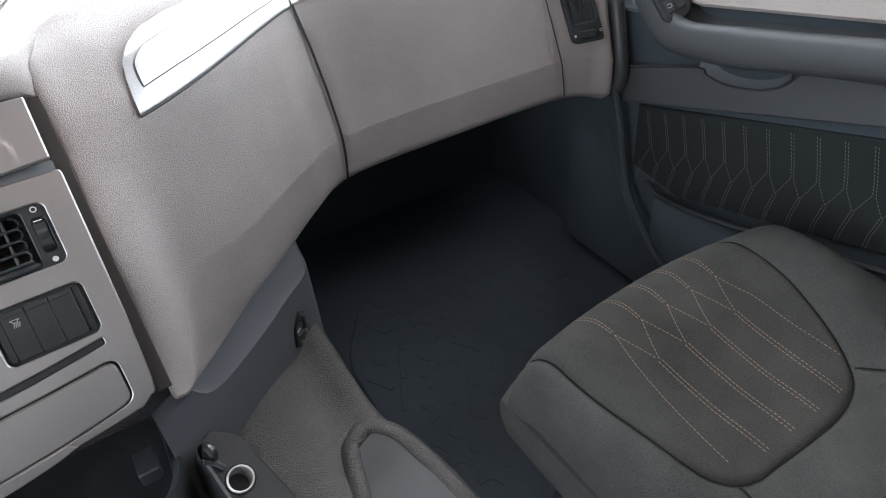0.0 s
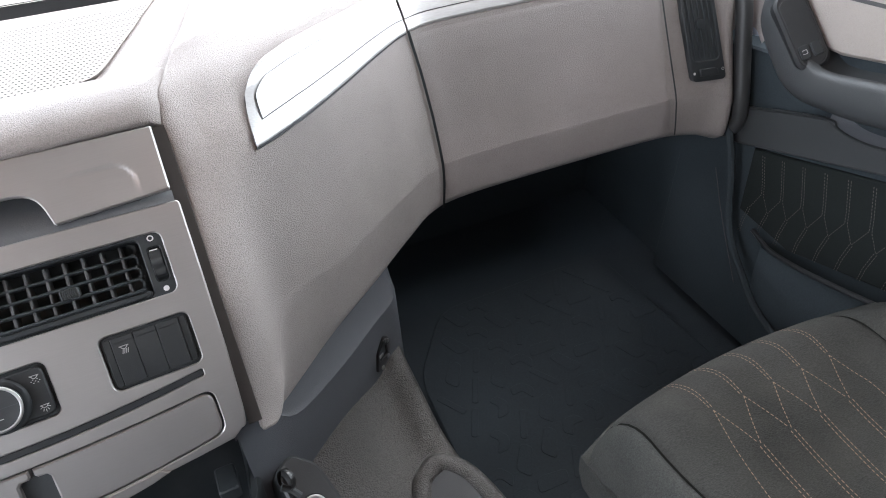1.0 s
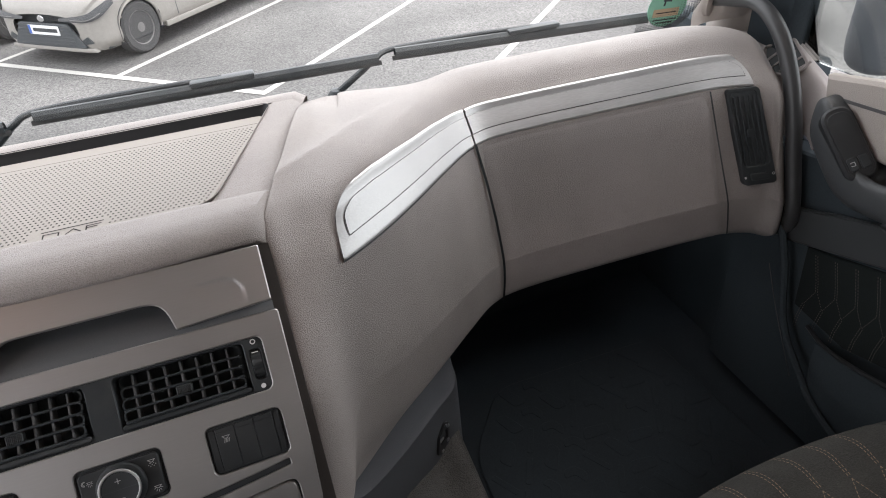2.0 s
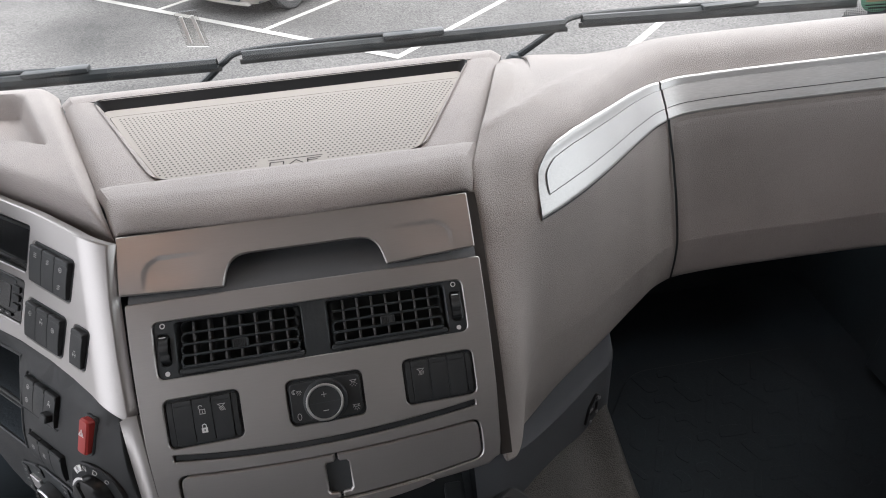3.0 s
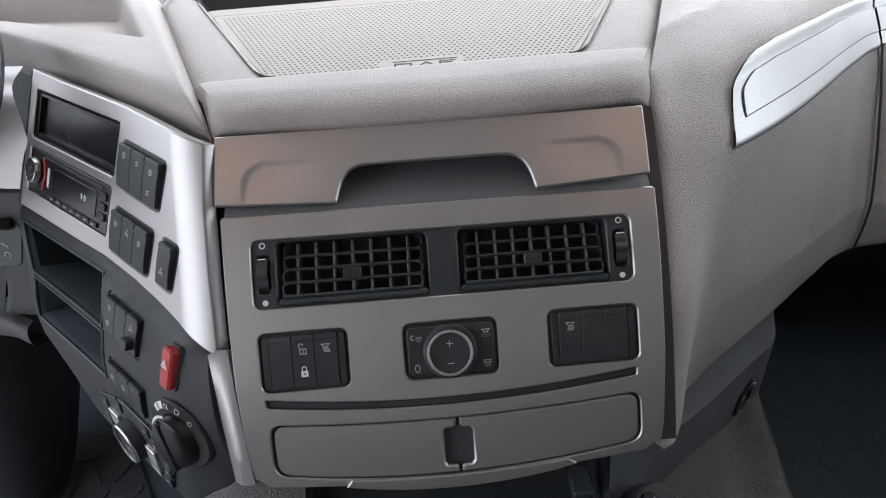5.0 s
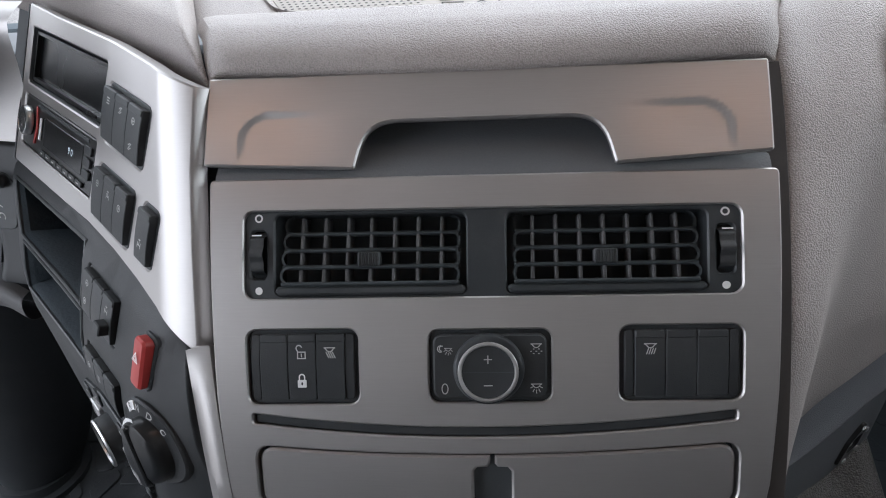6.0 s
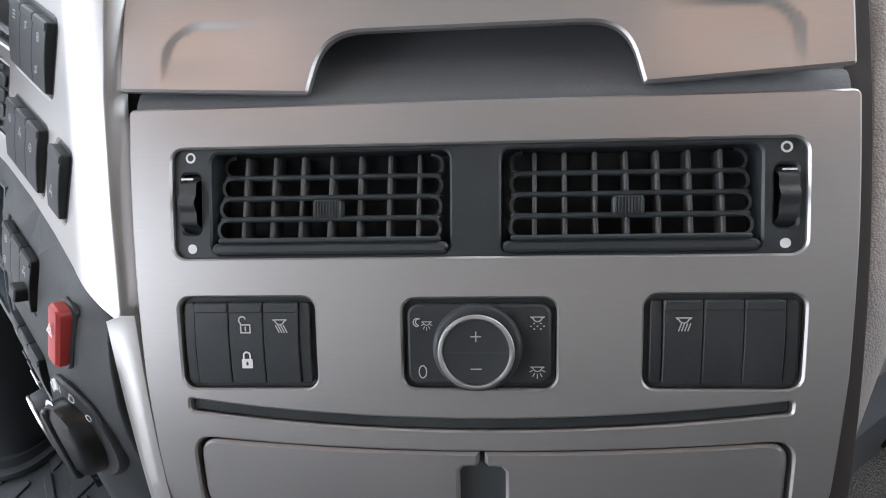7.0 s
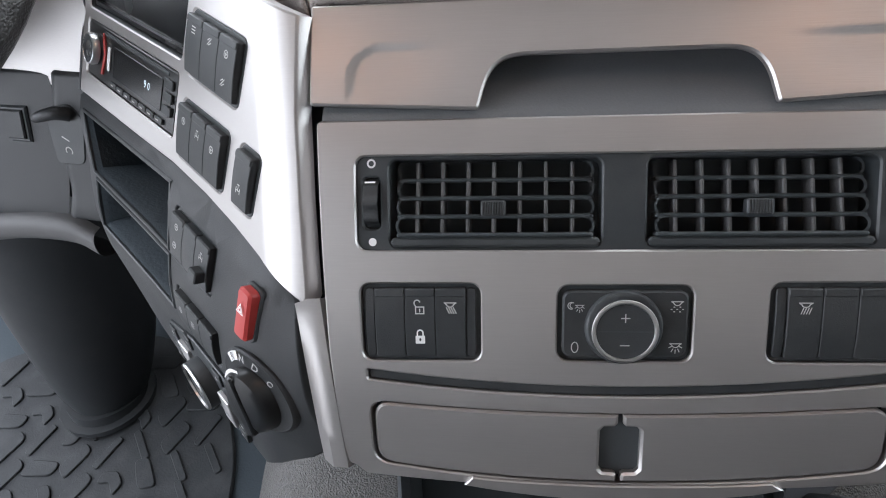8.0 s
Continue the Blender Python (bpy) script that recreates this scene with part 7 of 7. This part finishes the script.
lv = part("lever_recess", warp(plate(smooth_poly([(-0.578, 0.762), (-0.541, 0.764), (-0.524, 0.812), (-0.536, 0.829), (-0.572, 0.822)], 0.008), (), 0.004, 0.0008, top=0.0012), on_knee), M_BLACK, knee, "black lever recess")
part("lever", tube([knee_pt(-0.581, 0.812, 0.006), knee_pt(-0.566, 0.817, 0.014), knee_pt(-0.548, 0.821, 0.012), knee_pt(-0.539, 0.818, 0.002)], lambda f: 0.005 + 0.003 * f, 10, 6), M_DARKGREY, lv)
part("symbol", warp(strokes([[(-0.559, 0.793), (-0.552, 0.789)], arc(-0.556, 0.778, 0.004, 200, -40, 8)], 0.0014, 0.0016), on_knee), M_PRINT, lv)
part("ledge", loft([[knee_pt(x, 0.700 + d, -0.004), knee_pt(x, 0.695 + d, 0.008), knee_pt(x, 0.684 + d, 0.012), knee_pt(x, 0.668 + d, 0.004), knee_pt(x, 0.66 + d, -0.03)] for x, d in ((-0.555, -0.012), (-0.59, 0.0), (-0.66, 0.0), (-0.75, -0.01), (-1.0, -0.03))], 5, 4), M_TRAYGREY, knee, "grey ledge along the foot")
solo("instrument_bezel", loft([[knee_pt(x, z, -0.004 if z < 0.99 else -0.03) for z in (0.845, 0.87, 0.90, 0.94, 0.975, 0.995)] for x in (-0.484, -0.495, -0.53, -0.60, -0.70, -0.85, -1.05)], 4, 3), M_SILVER, "silver bezel round the instruments", "bezel", sharp=70)

column = thing("column_cover", "black conical rubber cover of the steering column", "column cover", (-0.82, 0.2, FLOOR))
axis0, axis1 = Vector((-0.825, 0.235, FLOOR + 0.008)), Vector((-0.80, 0.42, 0.66))
part("cone", tube([axis0.lerp(axis1, t) for t in (0, 0.15, 0.4, 0.7, 1.0)], lambda f: 0.058 + 0.115 * f, 28, 6), M_CONE, column)
part("collar", join(tube([axis0, axis0 + Vector((0, 0.004, 0.022))], 0.070, 28, 2), tube([axis0, axis0 + Vector((0, 0.001, 0.010))], 0.084, 28, 2)), M_CONE, column)

wheel_thing = thing("steering_wheel", "black leather truck steering wheel with stitched spokes", "steering wheel", (-0.76, 0.12, 0.93))
W_O, W_N = Vector((-0.675, 0.165, 1.004)), Vector((0, -0.52, 0.85)).normalized()
W_E = Vector((0, W_N.z, -W_N.y))
def on_wheel(x, y, z):
    return W_O + Vector((x, 0, 0)) + W_E * y + W_N * z
def wheel_rim():
    rows = []
    for k in range(73):
        a = 2 * math.pi * k / 72
        r = 0.0165 + 0.0035 * max(0.0, math.cos(2 * (a + 0.25))) ** 3
        rows.append([on_wheel((0.222 + r * math.cos(b)) * math.cos(a), (0.222 + r * math.cos(b)) * math.sin(a), r * math.sin(b)) for b in (2 * math.pi * j / 14 for j in range(15))])
    return grid(rows)
part("rim", wheel_rim(), M_LEATHER, wheel_thing)
for a in (-18, 198):
    c, s_ = math.cos(radians(a)), math.sin(radians(a))
    part("spoke", tube([on_wheel(r * c, r * s_, h) for r, h in ((0.218, 0.0), (0.18, -0.008), (0.12, -0.02), (0.05, -0.022))], lambda f: 0.015 + 0.016 * f, 12, 6), M_LEATHER, wheel_thing)
part("hub", warp(revolve([(0.075, -0.05), (0.085, -0.02), (0.078, 0.0), (0.05, 0.008), (0.001, 0.010)], 32), on_wheel), M_BLACK, wheel_thing)
part("column", tube([on_wheel(0, 0, -0.04), on_wheel(0, 0.02, -0.15), on_wheel(0, 0.05, -0.30)], 0.055, 20, 5), M_BLACK, wheel_thing)

# ---- parked cars ----
def car_body():
    """A small hatchback body: sections from nose to tail, x to its left, y back from the nose, z up."""
    half = [  # y, sill height, half width, shoulder height, roof half width, top height
        (0.00, 0.30, 0.55, 0.52, 0.45, 0.60), (0.06, 0.22, 0.74, 0.56, 0.62, 0.68), (0.25, 0.19, 0.85, 0.66, 0.72, 0.78), (0.75, 0.19, 0.89, 0.78, 0.74, 0.90), (1.15, 0.20, 0.895, 0.84, 0.72, 0.99),
        (1.45, 0.20, 0.895, 0.88, 0.66, 1.12), (1.95, 0.20, 0.895, 0.90, 0.60, 1.38), (2.40, 0.20, 0.895, 0.91, 0.585, 1.44), (3.10, 0.20, 0.895, 0.93, 0.575, 1.42), (3.70, 0.21, 0.89, 0.95, 0.56, 1.32), (4.10, 0.24, 0.86, 0.93, 0.56, 1.05), (4.35, 0.34, 0.78, 0.80, 0.55, 0.85)]
    secs = []
    for y, zs, w, zh, rw, zt in half:
        side = [(w * 0.90, zs), (w, zs + 0.10), (w * 1.0, (zs + zh) / 2), (w * 0.985, zh - 0.05), (w * 0.95, zh), (rw + 0.04, zt - 0.06), (rw - 0.03, zt), (0.0, zt + 0.025)]
        secs.append([(x, y, z) for x, z in side] + [(-x, y, z) for x, z in side[-2::-1]])
    return loft(secs, 4, 3)

def arch_cut(bm, wheels, r):
    """Wheel arches: the skin inside each wheel's circle is taken away."""
    gone = [f for f in bm.faces if any(abs(f.calc_center_median().x) > 0.55 and (f.calc_center_median().y - y) ** 2 + (f.calc_center_median().z - z) ** 2 < r * r for y, z in wheels)]
    bmesh.ops.delete(bm, geom=gone, context="FACES")
    return bm

def car(name, paint, label):
    c = thing(name, label, "car", (0, 0, 0))
    bm = car_body()
    bmesh.ops.subdivide_edges(bm, edges=bm.edges[:], cuts=1, use_grid_fill=True)
    body = part("body", arch_cut(bm, ((0.88, 0.31), (3.52, 0.31)), 0.355), paint, c, sharp=60)
    def glassband():
        rows = []
        for t in (0.10, 0.9):
            row = []
            for y, zh, w, rw, zt in ((1.62, 0.905, 0.862, 0.645, 1.17), (1.95, 0.915, 0.862, 0.615, 1.36), (2.40, 0.925, 0.862, 0.60, 1.425), (3.10, 0.945, 0.862, 0.59, 1.405), (3.60, 0.97, 0.85, 0.58, 1.31)):
                a, b = Vector((w, y, zh)), Vector((rw + 0.035, y, zt - 0.055))
                row.append(a.lerp(b, t) + Vector((0.012, 0, 0.004)))
            rows.append(spline(row, 4))
        return rows
    g = glassband()
    part("side_window", grid(g), M_CARGLASS, body)
    part("side_window", grid([[Vector((-p.x, p.y, p.z)) for p in r] for r in g]), M_CARGLASS, body)
    part("front_window", loft([[(-0.66, 1.20, 1.005), (-0.35, 1.14, 1.02), (0, 1.12, 1.03), (0.35, 1.14, 1.02), (0.66, 1.20, 1.005)], [(-0.62, 1.55, 1.185), (-0.3, 1.52, 1.215), (0, 1.51, 1.225), (0.3, 1.52, 1.215), (0.62, 1.55, 1.185)], [(-0.56, 1.92, 1.365), (-0.3, 1.90, 1.405), (0, 1.89, 1.415), (0.3, 1.90, 1.405), (0.56, 1.92, 1.365)]], 4, 4), M_CARGLASS, body)
    def nose(u, v, w):
        return Vector((u, 0.004 + 0.06 * (abs(u) / 0.74) ** 5 - w + 0.06 * (v - 0.3), v))
    part("grille", warp(plate(smooth_poly([(-0.62, 0.24), (0.62, 0.24), (0.50, 0.40), (0.42, 0.52), (-0.42, 0.52), (-0.50, 0.40)], 0.04), (), 0.05, 0.010, step=0.05, top=0.052), nose), M_DEEP, body, "black lower grille")
    for k in range(6):
        z = 0.27 + 0.042 * k
        part("grille_bar", warp(plate(rrect(-0.46, z, 0.46, z + 0.012, 0.004, 2), (), 0.01, 0.003, step=0.05, top=0.060), nose), M_BLACK, body)
    part("bumper_lip", warp(plate(smooth_poly([(-0.74, 0.19), (0.74, 0.19), (0.70, 0.235), (-0.70, 0.235)], 0.015), (), 0.09, 0.01, step=0.05, top=0.040), nose), paint, body)
    plt = part("number_plate", warp(plate(rrect(-0.26, 0.385, 0.26, 0.495, 0.008), (), 0.012, 0.002, top=0.074), lambda u, v, w: Vector((u, 0.005 - w + 0.1 * (v - 0.3), v))), M_PLATE, body, "white number plate with a plain dark bar")
    part("plate_bar", warp(strokes([[(-0.16, 0.44), (0.21, 0.44)]], 0.045, 0.0755), lambda u, v, w: Vector((u, 0.005 - w + 0.1 * (v - 0.3), v))), M_BLACK, plt)
    part("plate_band", warp(plate(rrect(-0.257, 0.388, -0.215, 0.492, 0.004, 2), (), 0.002, 0.0005, top=0.0755), lambda u, v, w: Vector((u, 0.005 - w + 0.1 * (v - 0.3), v))), M_BLUE, plt)
    part("badge", warp(revolve([(0.055, 0.0), (0.05, 0.012), (0.001, 0.014)], 20, 0, 0.575, 0.7), lambda u, v, w: nose(u, v, w + 0.045)), M_CHROME, body)
    for s in (-1, 1):
        part("headlamp", loft([[(x * 1.02, y - 0.022, z + 0.004) for x, y, z in run] for run in ([(s * 0.30, -0.020, 0.556), (s * 0.30, -0.012, 0.570), (s * 0.30, 0.000, 0.585)], [(s * 0.700, 0.030, 0.548), (s * 0.715, 0.045, 0.588), (s * 0.690, 0.072, 0.632)], [(s * 0.862, 0.22, 0.602), (s * 0.852, 0.24, 0.648), (s * 0.805, 0.27, 0.700)], [(s * 0.902, 0.55, 0.705), (s * 0.892, 0.57, 0.738), (s * 0.865, 0.60, 0.772)])], 5, 3), M_LAMP, body, "slim swept headlamp")
        part("lamp_strip", tube([(s * 0.50, -0.026, 0.574), (s * 0.70, 0.008, 0.572), (s * 0.80, 0.066, 0.596), (s * 0.872, 0.205, 0.640)], 0.006, 6, 5), M_RIM, body, "bright strip below the headlamp")
        part("fog_trim", warp(plate(smooth_poly([(s * 0.58, 0.28), (s * 0.72, 0.30), (s * 0.66, 0.38), (s * 0.56, 0.33)], 0.015), (), 0.05, 0.004, step=0.03, top=0.036), nose), M_BLACK, body)
        part("door_mirror", warp(revolve([(0.02, 0), (0.09, 0.03), (0.10, 0.10), (0.06, 0.15), (0.001, 0.16)], 16), lambda x, y, z: Vector((s * (0.90 + z * 0.9), 1.42 + 0.5 * x, 1.02 + 0.75 * y))), paint, body)
        part("door_gap", grid([[Vector((s * (0.9035 - 0.03 * max(0, (z - 0.8) / 0.2)), y + d, z)) for z in (0.30, 0.5, 0.7, 0.86)] for d in (-0.006, 0.006) for y in (1.55,)]), M_DEEP, body)
        part("door_gap", grid([[Vector((s * (0.9035 - 0.03 * max(0, (z - 0.8) / 0.2)), 2.62 + d, z)) for z in (0.30, 0.5, 0.7, 0.86)] for d in (-0.006, 0.006)]), M_DEEP, body)
        part("sill", box(min(s * 0.86, s * 0.91), max(s * 0.86, s * 0.91), 1.30, 3.12, 0.20, 0.27, 0.015), paint, body)
        for y in (0.88, 3.52):
            wheel = part("wheel", warp(revolve([(0.20, -0.10), (0.29, -0.105), (0.317, -0.08), (0.317, 0.08), (0.29, 0.105), (0.215, 0.10), (0.205, 0.085)], 36), lambda a, b, h: Vector((s * (0.79 + h), y + a, 0.317 + b))), M_TYRE, c, "black tyre")
            part("arch_lip", tube([(s * (0.888 - 0.02 * abs(math.cos(t)) ** 4), y + 0.362 * math.cos(t), 0.31 + 0.362 * math.sin(t)) for t in (radians(-12 + 204 * k / 26) for k in range(27))], 0.016, 8, 1), paint, body)
            part("arch_well", warp(revolve([(0.375, 0.04), (0.372, -0.22), (0.001, -0.23)], 32), lambda a, b, h: Vector((s * (0.85 + h), y + a, 0.33 + max(b, -0.12)))), M_DEEP, body)
            part("rim", warp(revolve([(0.215, 0.092), (0.205, 0.095), (0.19, 0.075), (0.165, 0.055), (0.13, 0.060), (0.085, 0.082), (0.06, 0.085), (0.001, 0.088)], 36), lambda a, b, h: Vector((s * (0.79 + h), y + a, 0.317 + b))), M_RIM, wheel, "dark steel rim")
            for k in range(12):
                a = 2 * math.pi * k / 12
                part("rim_hole", warp(revolve([(0.025, 0.0), (0.001, 0.001)], 8, 0.155 * math.cos(a), 0.155 * math.sin(a)), lambda p, q, h: Vector((s * (0.79 + 0.0605 + h), y + p, 0.317 + q))), M_DEEP, wheel)
    part("underbody", box(-0.80, 0.80, 0.25, 4.1, 0.20, 0.60), M_DEEP, c)
    # a short front overhang
    for ob in c.children_recursive:
        for v in ob.data.vertices:
            if v.co.y < 0.55:
                v.co.y = 0.55 - (0.55 - v.co.y) * 0.60
    return c

def parked(wheel_xy):
    """The pose of a car whose left front wheel stands there."""
    back, left = Vector((0.668, 0.744, 0)), Vector((0.744, -0.668, 0))
    m = Matrix((left, back, Vector((0, 0, 1)))).transposed().to_4x4()
    m.translation = Vector((*wheel_xy, GROUND)) - back * 0.88 - left * 0.79
    return m
c1 = car("parked_car", M_CARBEIGE, "sand-grey hatchback parked in a marked bay")
c1.matrix_basis = parked((-0.745, 8.76))
c2 = car("parked_car", M_CARWHITE, "pale blue-white car parked beside the hatchback")
c2.matrix_basis = parked((-2.50, 10.40))
c3 = copy_thing(c2, Matrix.Translation((8.15, 6.35, GROUND)) @ Matrix.Rotation(radians(-62), 4, "Z"))
c3["label"] = "pale blue-white car parked at the far side of the yard"

# ---- far edge of the car park ----
def hedge():
    bm = bmesh.new()
    rng = random.Random(4)
    for k in range(9000):
        x = rng.uniform(-60, 70)
        h = 2.2 + 0.5 * math.sin(x * 0.7) + 0.4 * math.sin(x * 1.9)
        z = GROUND + rng.random() ** 0.7 * h
        y = 34 + rng.uniform(-0.8, 0.8) + 3 * math.sin(x * 0.05)
        r = rng.uniform(0.10, 0.28)
        a, b = rng.uniform(0, 6.28), rng.uniform(-0.9, 0.9)
        e1 = Vector((math.cos(a), math.sin(a), b)) * r
        e2 = Vector((-math.sin(a) * 0.6, math.cos(a) * 0.6, rng.uniform(0.3, 1))) * r * 0.7
        p = Vector((x, y, z))
        bm.faces.new([bm.verts.new(q) for q in (p - e1, p - e2, p + e1, p + e2)])
    return bm
tagged(solo("hedge", hedge(), M_LEAF, "dark clipped hedge along the edge of the car park", "hedge"), kind="stuff")

# ---- lamps in the roof ----
def ceiling_lamp(x, y):
    lamp = thing("ceiling_lamp", "small warm-lit lamp set in the cab's headliner", "ceiling lamp", (x, y, 1.95), "ceiling lamps")
    up = lambda u, v, w: Vector((x + u, y - v, 1.951 - w))
    part("frame", warp(plate(rrect(-0.075, -0.040, 0.075, 0.040, 0.015), [rrect(-0.060, -0.027, 0.060, 0.027, 0.010)], 0.012, 0.003, top=0.010), up), M_TRAYGREY, lamp)
    part("diffuser", warp(plate(rrect(-0.061, -0.028, 0.061, 0.028, 0.010), (), 0.006, 0.001, top=0.007), up), M_WARMLAMP, lamp, "glowing warm diffuser")
ceiling_lamp(-0.60, -0.36)
ceiling_lamp(0.51, -0.36)
